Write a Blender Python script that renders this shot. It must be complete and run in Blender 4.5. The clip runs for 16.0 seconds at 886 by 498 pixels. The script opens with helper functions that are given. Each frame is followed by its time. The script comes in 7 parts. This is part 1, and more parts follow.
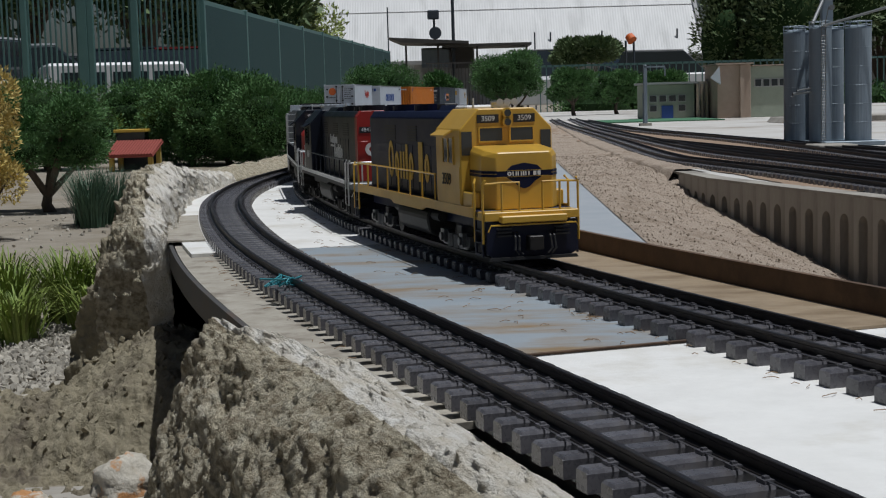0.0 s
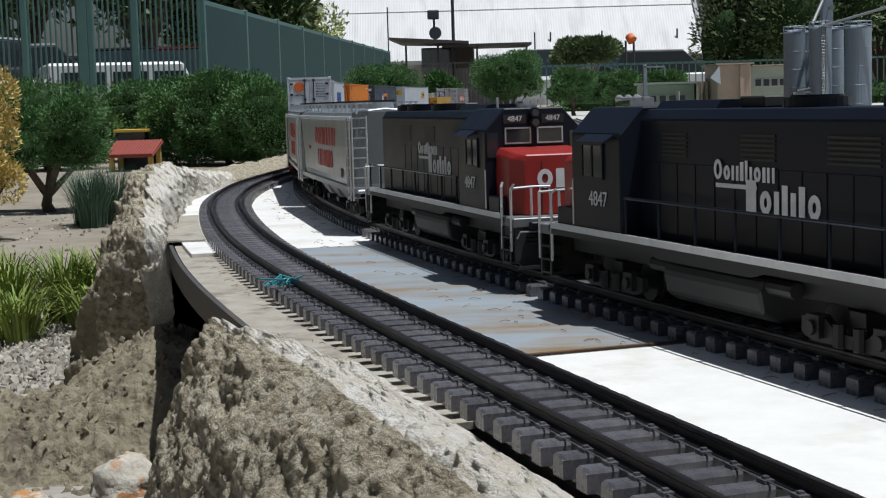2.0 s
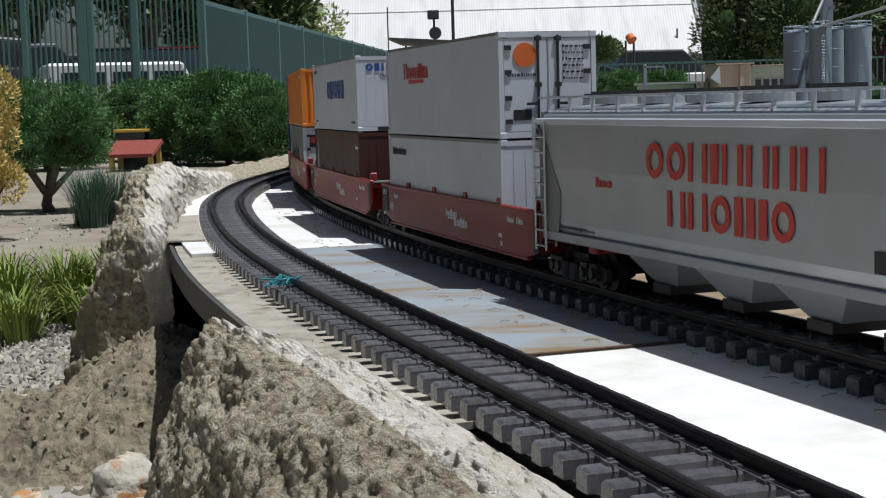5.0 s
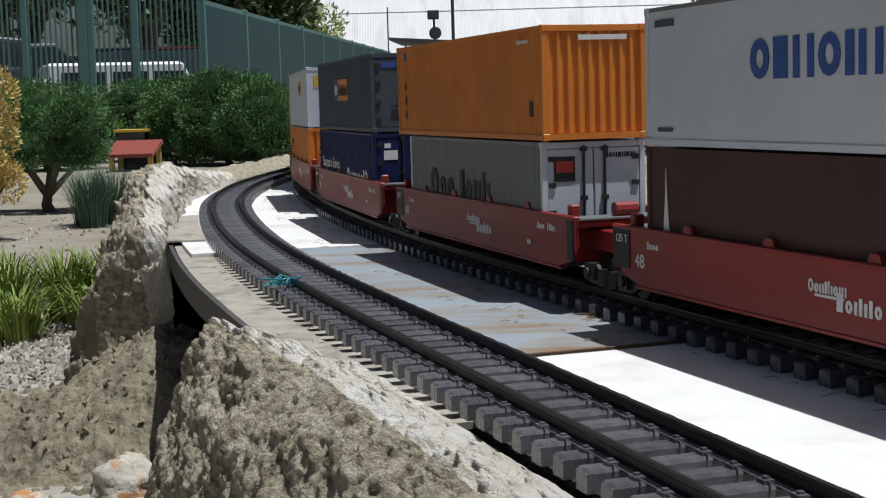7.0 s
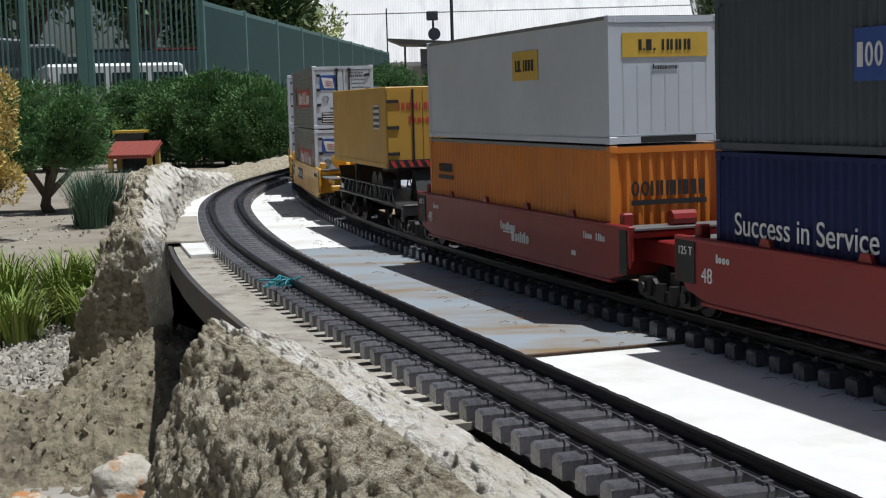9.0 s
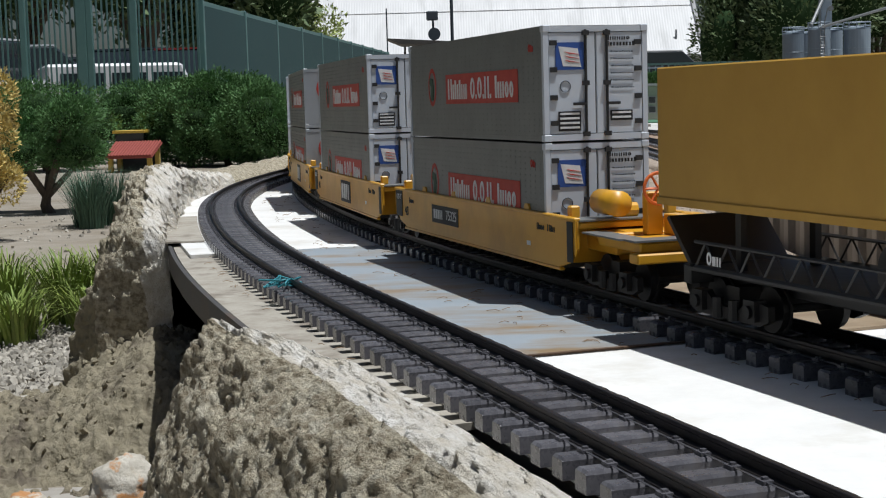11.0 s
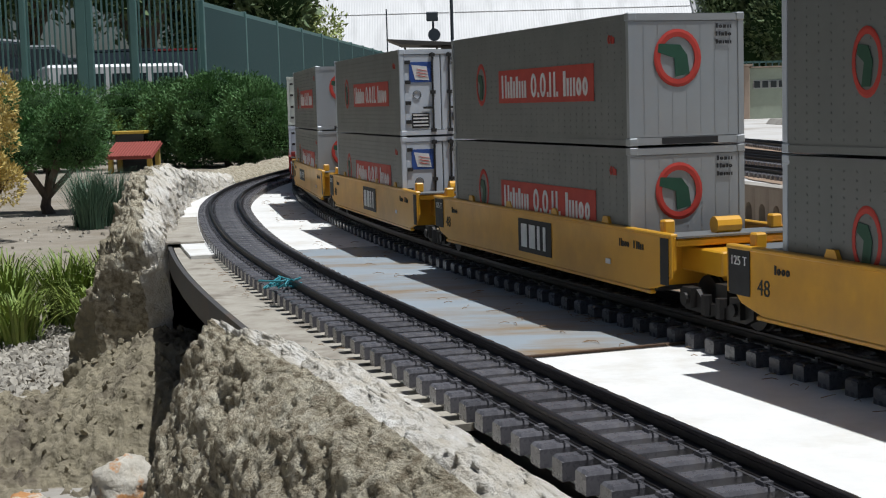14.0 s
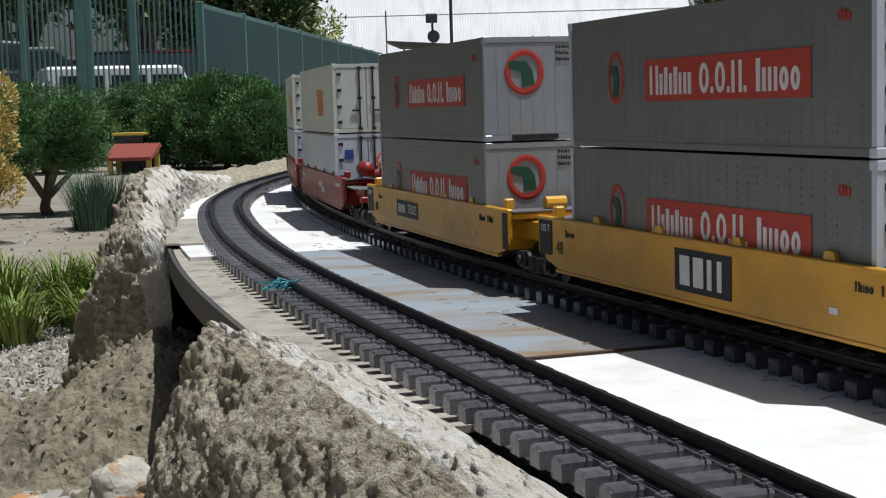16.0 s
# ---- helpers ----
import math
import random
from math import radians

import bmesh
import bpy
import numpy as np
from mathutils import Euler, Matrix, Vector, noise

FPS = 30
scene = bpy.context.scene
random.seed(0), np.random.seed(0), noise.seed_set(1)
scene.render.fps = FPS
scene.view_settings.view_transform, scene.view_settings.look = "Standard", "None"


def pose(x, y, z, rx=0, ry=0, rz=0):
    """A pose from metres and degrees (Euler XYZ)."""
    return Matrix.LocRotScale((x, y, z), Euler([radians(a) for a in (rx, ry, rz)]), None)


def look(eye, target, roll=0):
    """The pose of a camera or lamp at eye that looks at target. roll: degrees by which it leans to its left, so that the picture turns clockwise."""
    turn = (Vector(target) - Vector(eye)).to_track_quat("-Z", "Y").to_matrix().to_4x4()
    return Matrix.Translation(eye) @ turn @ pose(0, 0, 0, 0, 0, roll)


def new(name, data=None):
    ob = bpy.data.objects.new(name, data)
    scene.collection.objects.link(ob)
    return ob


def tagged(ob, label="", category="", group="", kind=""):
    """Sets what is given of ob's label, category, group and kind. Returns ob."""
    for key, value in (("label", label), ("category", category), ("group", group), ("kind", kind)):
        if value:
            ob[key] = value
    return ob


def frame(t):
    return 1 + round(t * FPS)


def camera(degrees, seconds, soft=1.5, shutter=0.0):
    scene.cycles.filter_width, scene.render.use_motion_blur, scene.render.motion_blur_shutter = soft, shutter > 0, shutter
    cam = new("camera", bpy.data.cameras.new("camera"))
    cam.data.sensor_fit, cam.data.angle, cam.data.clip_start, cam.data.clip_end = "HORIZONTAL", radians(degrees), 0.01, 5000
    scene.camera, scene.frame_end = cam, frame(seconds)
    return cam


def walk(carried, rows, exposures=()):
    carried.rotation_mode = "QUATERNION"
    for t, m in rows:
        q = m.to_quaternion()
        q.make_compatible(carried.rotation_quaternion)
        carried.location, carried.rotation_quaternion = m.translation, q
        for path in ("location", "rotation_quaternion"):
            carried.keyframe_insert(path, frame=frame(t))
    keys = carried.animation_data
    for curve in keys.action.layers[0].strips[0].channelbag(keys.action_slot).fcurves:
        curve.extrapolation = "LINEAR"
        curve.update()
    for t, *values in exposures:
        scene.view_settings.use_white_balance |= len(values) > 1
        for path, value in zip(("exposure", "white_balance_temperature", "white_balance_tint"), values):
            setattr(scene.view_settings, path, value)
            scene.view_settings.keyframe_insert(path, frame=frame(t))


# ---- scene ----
# ---------------------------------------------------------------- camera
cam = camera(33.96, 16.0, soft=1.15)
EYE = (0.0, 0.0, 0.179)


def aim(t, right, down):
    """A row: the camera on its tripod, nudged by small turns."""
    return (t, look(EYE, (right, 1.0, 0.179 - 0.10145 + down), -1.62))


walk(cam, [aim(0, 0, 0), aim(8.4, 0, 0), aim(9.0, 0.0007, 0.0006), aim(11.7, 0.0007, 0.0007), aim(12.1, 0.0007, 0.0011),
           aim(15.0, 0.0007, 0.0012), aim(15.5, 0.0012, 0.0023), aim(16.0, 0.0012, 0.0023)],
     exposures=[(0, -0.36, 6100, 9), (1, -0.05, 6100, 9), (2.5, 0.14, 6100, 9), (4, 0.18, 6100, 9), (16, 0.18, 6100, 9)])

# ---------------------------------------------------------------- light
SUN_WAY = Vector((0.245, -0.10, 1.0)).normalized()
world = bpy.data.worlds.new("sky")
scene.world = world
world.use_nodes = True
wn = world.node_tree
sky = wn.nodes.new("ShaderNodeTexSky")
sky.sky_type = 'NISHITA'
sky.sun_disc = False
sky.sun_elevation = math.asin(SUN_WAY.z)
sky.sun_rotation = math.atan2(SUN_WAY.x, SUN_WAY.y)
sky.dust_density = 2.5
bg = wn.nodes["Background"]
bg.inputs["Strength"].default_value = 0.034
wn.links.new(sky.outputs["Color"], bg.inputs["Color"])
sun_data = bpy.data.lights.new("sun", "SUN")
sun_data.energy, sun_data.angle, sun_data.color = 3.7, radians(0.55), (1.0, 0.985, 0.955)
sun = new("sun", sun_data)
sun.matrix_world = look(SUN_WAY * 30, (0, 0, 0))

# ---------------------------------------------------------------- materials


def mat(name, col, col2=None, rough=0.6, metal=0.0, scale=60.0, bump=0.0, bump_scale=None, spec=0.5, mix=0.5, col3=None,
        scale3=8.0, lo3=0.5, hi3=0.72, detail=6.0, bump_power=0.6, vary=0.0, coat=0.0, rough_var=0.1, stretch=None, sharp=0.2):
    """A surface in two colours mixed at one scale, stained with a third at a wider one, with a fine relief."""
    m = bpy.data.materials.new(name)
    m.use_nodes = True
    nt = m.node_tree
    N, L = nt.nodes, nt.links
    b = N["Principled BSDF"]
    b.inputs["Roughness"].default_value = rough
    b.inputs["Metallic"].default_value = metal
    b.inputs["Specular IOR Level"].default_value = spec
    b.inputs["Coat Weight"].default_value = coat
    tc = N.new("ShaderNodeTexCoord")
    src = tc.outputs["Object"]
    if stretch:
        mp = N.new("ShaderNodeMapping")
        mp.inputs["Scale"].default_value = stretch
        L.new(src, mp.inputs["Vector"])
        src = mp.outputs["Vector"]

    def noise_at(sc, det):
        n = N.new("ShaderNodeTexNoise")
        n.inputs["Scale"].default_value = sc
        n.inputs["Detail"].default_value = det
        n.inputs["Roughness"].default_value = 0.65
        L.new(src, n.inputs["Vector"])
        return n.outputs["Fac"]

    def ramp(fac, lo, hi):
        r = N.new("ShaderNodeMapRange")
        r.inputs["From Min"].default_value, r.inputs["From Max"].default_value = lo, hi
        L.new(fac, r.inputs["Value"])
        return r.outputs["Result"]

    def blend(fac, a, c):
        x = N.new("ShaderNodeMix")
        x.data_type = 'RGBA'
        L.new(fac, x.inputs["Factor"])
        for socket, value in ((x.inputs["A"], a), (x.inputs["B"], c)):
            if isinstance(value, tuple):
                socket.default_value = (*value, 1)
            else:
                L.new(value, socket)
        return x.outputs["Result"]

    f1 = noise_at(scale, detail)
    colour = blend(ramp(f1, mix - sharp, mix + sharp), col, col2 or tuple(c * 0.8 for c in col))
    if col3:
        f3 = noise_at(scale3, 5.0)
        colour = blend(ramp(f3, lo3, hi3), colour, col3)
    if vary:
        info = N.new("ShaderNodeObjectInfo")
        hsv = N.new("ShaderNodeHueSaturation")
        L.new(colour, hsv.inputs["Color"])
        rr = N.new("ShaderNodeMapRange")
        rr.inputs["To Min"].default_value, rr.inputs["To Max"].default_value = 1 - vary, 1 + vary
        L.new(info.outputs["Random"], rr.inputs["Value"])
        L.new(rr.outputs["Result"], hsv.inputs["Value"])
        colour = hsv.outputs["Color"]
    L.new(colour, b.inputs["Base Color"])
    r2 = N.new("ShaderNodeMapRange")
    r2.inputs["To Min"].default_value, r2.inputs["To Max"].default_value = max(0.02, rough - rough_var), min(1, rough + rough_var)
    L.new(f1, r2.inputs["Value"])
    L.new(r2.outputs["Result"], b.inputs["Roughness"])
    if bump:
        bp = N.new("ShaderNodeBump")
        bp.inputs["Strength"].default_value = bump_power
        bp.inputs["Distance"].default_value = bump
        L.new(noise_at(bump_scale or scale * 2, 8.0), bp.inputs["Height"])
        L.new(bp.outputs["Normal"], b.inputs["Normal"])
    return m


def leaf_mat(name, col, col2, rough=0.6):
    m = mat(name, col, col2, rough=rough, scale=14.0, spec=0.25)
    nt = m.node_tree
    b = nt.nodes["Principled BSDF"]
    geo = nt.nodes.new("ShaderNodeNewGeometry")
    hsv = nt.nodes.new("ShaderNodeHueSaturation")
    rr = nt.nodes.new("ShaderNodeMapRange")
    rr.inputs["To Min"].default_value, rr.inputs["To Max"].default_value = 0.65, 1.2
    nt.links.new(geo.outputs["Random Per Island"], rr.inputs["Value"])
    nt.links.new(rr.outputs["Result"], hsv.inputs["Value"])
    link = b.inputs["Base Color"].links[0]
    nt.links.new(link.from_socket, hsv.inputs["Color"])
    nt.links.new(hsv.outputs["Color"], b.inputs["Base Color"])
    return m


M = dict(
    tie=mat("tie_plastic", (0.072, 0.070, 0.078), (0.13, 0.126, 0.136), rough=0.28, scale=90, bump=0.0006, bump_scale=220, vary=0.22, col3=(0.13, 0.115, 0.1), scale3=35),
    rail=mat("dark_rail", (0.028, 0.027, 0.03), (0.05, 0.042, 0.038), rough=0.42, metal=0.6, scale=70, bump=0.0003),
    white_board=mat("white_painted_board", (0.80, 0.79, 0.76), (0.70, 0.69, 0.66), rough=0.7, scale=24, bump=0.0008, bump_scale=150, col3=(0.58, 0.55, 0.48), scale3=9, mix=0.56),
    plate=mat("galvanised_rusty_plate", (0.33, 0.385, 0.43), (0.40, 0.44, 0.47), rough=0.45, metal=0.15, scale=16, bump=0.0004, bump_scale=120, col3=(0.30, 0.215, 0.125), scale3=8, lo3=0.47, hi3=0.66, stretch=(0.6, 1.9, 1)),
    tan_plate=mat("brown_stained_plate", (0.29, 0.215, 0.135), (0.36, 0.285, 0.195), rough=0.6, scale=22, bump=0.0005, bump_scale=140, col3=(0.19, 0.135, 0.08), scale3=12, lo3=0.45, hi3=0.68, stretch=(0.8, 2.0, 1)),
    rust=mat("rusty_steel", (0.085, 0.05, 0.03), (0.14, 0.085, 0.05), rough=0.8, scale=40, bump=0.0008, col3=(0.05, 0.032, 0.022), scale3=14),
    deck_edge=mat("weathered_deck_board", (0.30, 0.27, 0.22), (0.42, 0.39, 0.33), rough=0.85, scale=45, bump=0.001, col3=(0.16, 0.13, 0.10), scale3=20),
    beam=mat("dark_steel_beam", (0.05, 0.05, 0.052), (0.08, 0.075, 0.07), rough=0.7, scale=50, bump=0.0005, col3=(0.10, 0.07, 0.05)),
    rock=mat("cement_rock", (0.68, 0.61, 0.46), (0.29, 0.24, 0.165), rough=0.95, scale=130, bump=0.006, bump_scale=560, bump_power=1.0, col3=(0.72, 0.67, 0.54), scale3=55, spec=0.12, detail=14, sharp=0.11),
    rock_white=mat("whitewashed_cement", (0.82, 0.79, 0.73), (0.50, 0.44, 0.34), rough=0.95, scale=75, bump=0.005, bump_scale=380, bump_power=0.9, spec=0.12, mix=0.56, detail=12, col3=(0.60, 0.53, 0.41), scale3=26),
    plaster=mat("brown_cement_plaster", (0.23, 0.20, 0.135), (0.35, 0.31, 0.225), rough=0.95, scale=80, bump=0.008, bump_scale=95, bump_power=0.9, col3=(0.11, 0.09, 0.07), scale3=12, spec=0.12, detail=11),
    soil=mat("dry_garden_soil", (0.25, 0.22, 0.175), (0.34, 0.305, 0.255), rough=0.95, scale=9, bump=0.01, bump_scale=30, col3=(0.20, 0.16, 0.11), scale3=1.6, spec=0.1),
    gravel=mat("pink_gravel_slope", (0.36, 0.285, 0.22), (0.50, 0.42, 0.345), rough=0.95, scale=210, bump=0.006, bump_scale=230, bump_power=1.0, col3=(0.27, 0.21, 0.155), scale3=9, spec=0.1, detail=10),
    pebble=leaf_mat("grey_pebbles", (0.46, 0.43, 0.37), (0.34, 0.31, 0.26), rough=0.85),
    yard=mat("yard_concrete", (0.60, 0.59, 0.57), (0.50, 0.47, 0.42), rough=0.9, scale=3.0, bump=0.002, bump_scale=60, col3=(0.25, 0.19, 0.135), scale3=1.1),
    concrete=mat("grey_concrete_wall", (0.40, 0.375, 0.33), (0.30, 0.275, 0.24), rough=0.9, scale=20, bump=0.0015, bump_scale=90, col3=(0.20, 0.18, 0.155), scale3=8, stretch=(1, 1, 0.35)),
    grey_strip=mat("grey_painted_strip", (0.31, 0.34, 0.37), (0.38, 0.40, 0.42), rough=0.7, scale=14, bump=0.0005),
    black=mat("matt_black_parts", (0.018, 0.018, 0.02), (0.03, 0.028, 0.026), rough=0.55, scale=80),
    dark_metal=mat("dark_running_gear", (0.016, 0.015, 0.015), (0.032, 0.028, 0.025), rough=0.55, metal=0.3, scale=60),
    silver_gear=mat("silver_running_gear", (0.20, 0.20, 0.20), (0.07, 0.068, 0.065), rough=0.38, metal=0.6, scale=50),
    yellow=mat("loco_yellow_paint", (0.62, 0.37, 0.045), (0.57, 0.335, 0.04), rough=0.38, scale=25, coat=0.15, col3=(0.50, 0.30, 0.05), scale3=12),
    pilot_navy=mat("dark_navy_pilot_paint", (0.006, 0.008, 0.022), (0.009, 0.011, 0.028), rough=0.5, scale=25, spec=0.3),
    navy=mat("loco_navy_paint", (0.006, 0.009, 0.034), (0.009, 0.012, 0.040), rough=0.4, scale=25, spec=0.16),
    sp_grey=mat("loco_dark_grey_paint", (0.008, 0.010, 0.018), (0.011, 0.014, 0.022), rough=0.36, scale=25, spec=0.2),
    red=mat("loco_scarlet_paint", (0.33, 0.022, 0.018), (0.28, 0.02, 0.016), rough=0.42, scale=30, coat=0.1),
    well_red=mat("well_car_red_paint", (0.25, 0.020, 0.018), (0.21, 0.018, 0.016), rough=0.45, scale=18, coat=0.08, spec=0.35, col3=(0.22, 0.026, 0.02), scale3=9),
    well_yellow=mat("well_car_yellow_paint", (0.70, 0.36, 0.02), (0.62, 0.31, 0.02), rough=0.4, scale=18, coat=0.15, col3=(0.52, 0.27, 0.03), scale3=9),
    silver=mat("hopper_silver_paint", (0.39, 0.42, 0.445), (0.34, 0.365, 0.385), rough=0.34, metal=0.35, scale=20, coat=0.1, col3=(0.36, 0.365, 0.37), scale3=7),
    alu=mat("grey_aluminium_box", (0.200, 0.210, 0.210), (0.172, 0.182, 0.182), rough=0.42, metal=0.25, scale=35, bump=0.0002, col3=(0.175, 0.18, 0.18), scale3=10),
    white=mat("white_container_paint", (0.58, 0.625, 0.685), (0.52, 0.56, 0.615), rough=0.42, scale=20, col3=(0.51, 0.54, 0.58), scale3=8),
    cream=mat("pale_green_container_paint", (0.60, 0.63, 0.56), (0.52, 0.55, 0.49), rough=0.5, scale=20),
    brown=mat("brown_container_paint", (0.065, 0.026, 0.02), (0.052, 0.021, 0.016), rough=0.55, scale=20, spec=0.3),
    orange=mat("orange_container_paint", (0.68, 0.215, 0.025), (0.60, 0.185, 0.02), rough=0.45, scale=20, col3=(0.52, 0.17, 0.03), scale3=9),
    slate=mat("slate_grey_container_paint", (0.070, 0.084, 0.10), (0.058, 0.071, 0.085), rough=0.55, scale=20, spec=0.3),
    blue=mat("dark_blue_container_paint", (0.010, 0.018, 0.085), (0.008, 0.014, 0.065), rough=0.55, scale=20, spec=0.25),
    trailer=mat("trailer_tan_yellow_paint", (0.52, 0.30, 0.045), (0.46, 0.26, 0.04), rough=0.5, scale=18),
    ink_white=mat("white_lettering", (0.78, 0.78, 0.77), rough=0.6, scale=60),
    ink_black=mat("black_lettering", (0.02, 0.02, 0.022), rough=0.6, scale=60),
    ink_red=mat("red_lettering", (0.52, 0.05, 0.035), rough=0.55, scale=60),
    ink_blue=mat("blue_lettering", (0.03, 0.085, 0.32), rough=0.55, scale=60),
    ink_green=mat("dark_green_lettering", (0.02, 0.085, 0.05), rough=0.55, scale=60),
    ink_gold=mat("gold_lettering", (0.68, 0.44, 0.06), rough=0.5, scale=60),
    chrome=mat("bright_wire", (0.65, 0.66, 0.67), (0.55, 0.56, 0.57), rough=0.3, metal=0.7, scale=60),
    glass=mat("dark_cab_glass", (0.03, 0.035, 0.04), rough=0.08, scale=20, spec=0.8),
    silo=mat("silo_galvanised_grey", (0.25, 0.30, 0.345), (0.21, 0.26, 0.305), rough=0.5, metal=0.2, scale=9, col3=(0.15, 0.18, 0.22), scale3=4, stretch=(3, 3, 0.5)),
    fence=mat("green_painted_steel", (0.09, 0.185, 0.175), (0.11, 0.21, 0.195), rough=0.5, scale=8),
    screen=mat("dark_green_windscreen", (0.012, 0.052, 0.055), (0.018, 0.064, 0.066), rough=0.8, scale=3, bump=0.01, bump_scale=40),
    hangar=mat("white_corrugated_roof", (0.74, 0.74, 0.73), (0.66, 0.66, 0.65), rough=0.6, scale=0.5, col3=(0.58, 0.58, 0.57), scale3=0.25, stretch=(3, 1, 0.3)),
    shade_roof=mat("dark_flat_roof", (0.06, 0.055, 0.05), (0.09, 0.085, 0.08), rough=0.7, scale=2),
    pale_wall=mat("pale_grey_wall", (0.45, 0.45, 0.45), (0.36, 0.36, 0.36), rough=0.8, scale=2, col3=(0.28, 0.27, 0.27), scale3=0.7),
    stucco=mat("pale_green_stucco", (0.36, 0.40, 0.32), (0.30, 0.34, 0.27), rough=0.9, scale=12, bump=0.002),
    tan=mat("tan_block_wall", (0.42, 0.33, 0.26), (0.36, 0.28, 0.22), rough=0.9, scale=15, bump=0.002),
    window=mat("dark_window_glass", (0.03, 0.04, 0.045), rough=0.1, scale=4, spec=0.7),
    tile_red=mat("red_roof_tiles", (0.30, 0.065, 0.05), (0.24, 0.055, 0.04), rough=0.8, scale=40, bump=0.001),
    ochre=mat("ochre_stucco", (0.55, 0.40, 0.09), (0.47, 0.34, 0.08), rough=0.85, scale=14),
    lawn=mat("green_lawn_mat", (0.06, 0.17, 0.09), (0.08, 0.20, 0.11), rough=0.9, scale=30),
    bark=mat("grey_brown_bark", (0.13, 0.10, 0.075), (0.08, 0.06, 0.045), rough=0.95, scale=30, bump=0.004, stretch=(2, 2, 0.6)),
    leaf=leaf_mat("juniper_green_leaves", (0.078, 0.180, 0.060), (0.13, 0.24, 0.082)),
    leaf_far=leaf_mat("dull_green_leaves", (0.10, 0.16, 0.07), (0.17, 0.22, 0.10)),
    leaf_dry=leaf_mat("yellow_dry_leaves", (0.55, 0.42, 0.13), (0.66, 0.54, 0.22)),
    leaf_light=leaf_mat("light_green_leaves", (0.32, 0.40, 0.12), (0.45, 0.50, 0.20)),
    grass=leaf_mat("strap_grass_green", (0.14, 0.23, 0.045), (0.30, 0.34, 0.085)),
    grass_blue=leaf_mat("blue_green_fescue", (0.065, 0.13, 0.085), (0.10, 0.17, 0.11)),
    # far darker than the leaves: shade between them is put into this colour
    leaf_core=mat("crown_shade_fill", (0.020, 0.044, 0.017), (0.032, 0.06, 0.022), rough=0.9, scale=40, spec=0.1, bump=0.02, bump_scale=60),
    stone=mat("pale_garden_stone", (0.68, 0.64, 0.56), (0.40, 0.36, 0.29), rough=0.9, scale=45, bump=0.008, bump_scale=110, col3=(0.50, 0.25, 0.10), scale3=26, lo3=0.52, hi3=0.6),
    clay=mat("terracotta_crumb", (0.45, 0.24, 0.17), (0.38, 0.2, 0.14), rough=0.9, scale=120, bump=0.001),
    thread=mat("teal_plastic_thread", (0.05, 0.28, 0.33), rough=0.5, scale=60),
    twig=mat("dry_leaf_litter", (0.20, 0.13, 0.075), (0.30, 0.2, 0.11), rough=0.9, scale=60),
    signal_orange=mat("orange_disc", (0.75, 0.16, 0.03), rough=0.5, scale=4),
    car_white=mat("white_car_paint", (0.7, 0.71, 0.72), rough=0.3, scale=2, coat=0.4),
)

# ---------------------------------------------------------------- mesh building


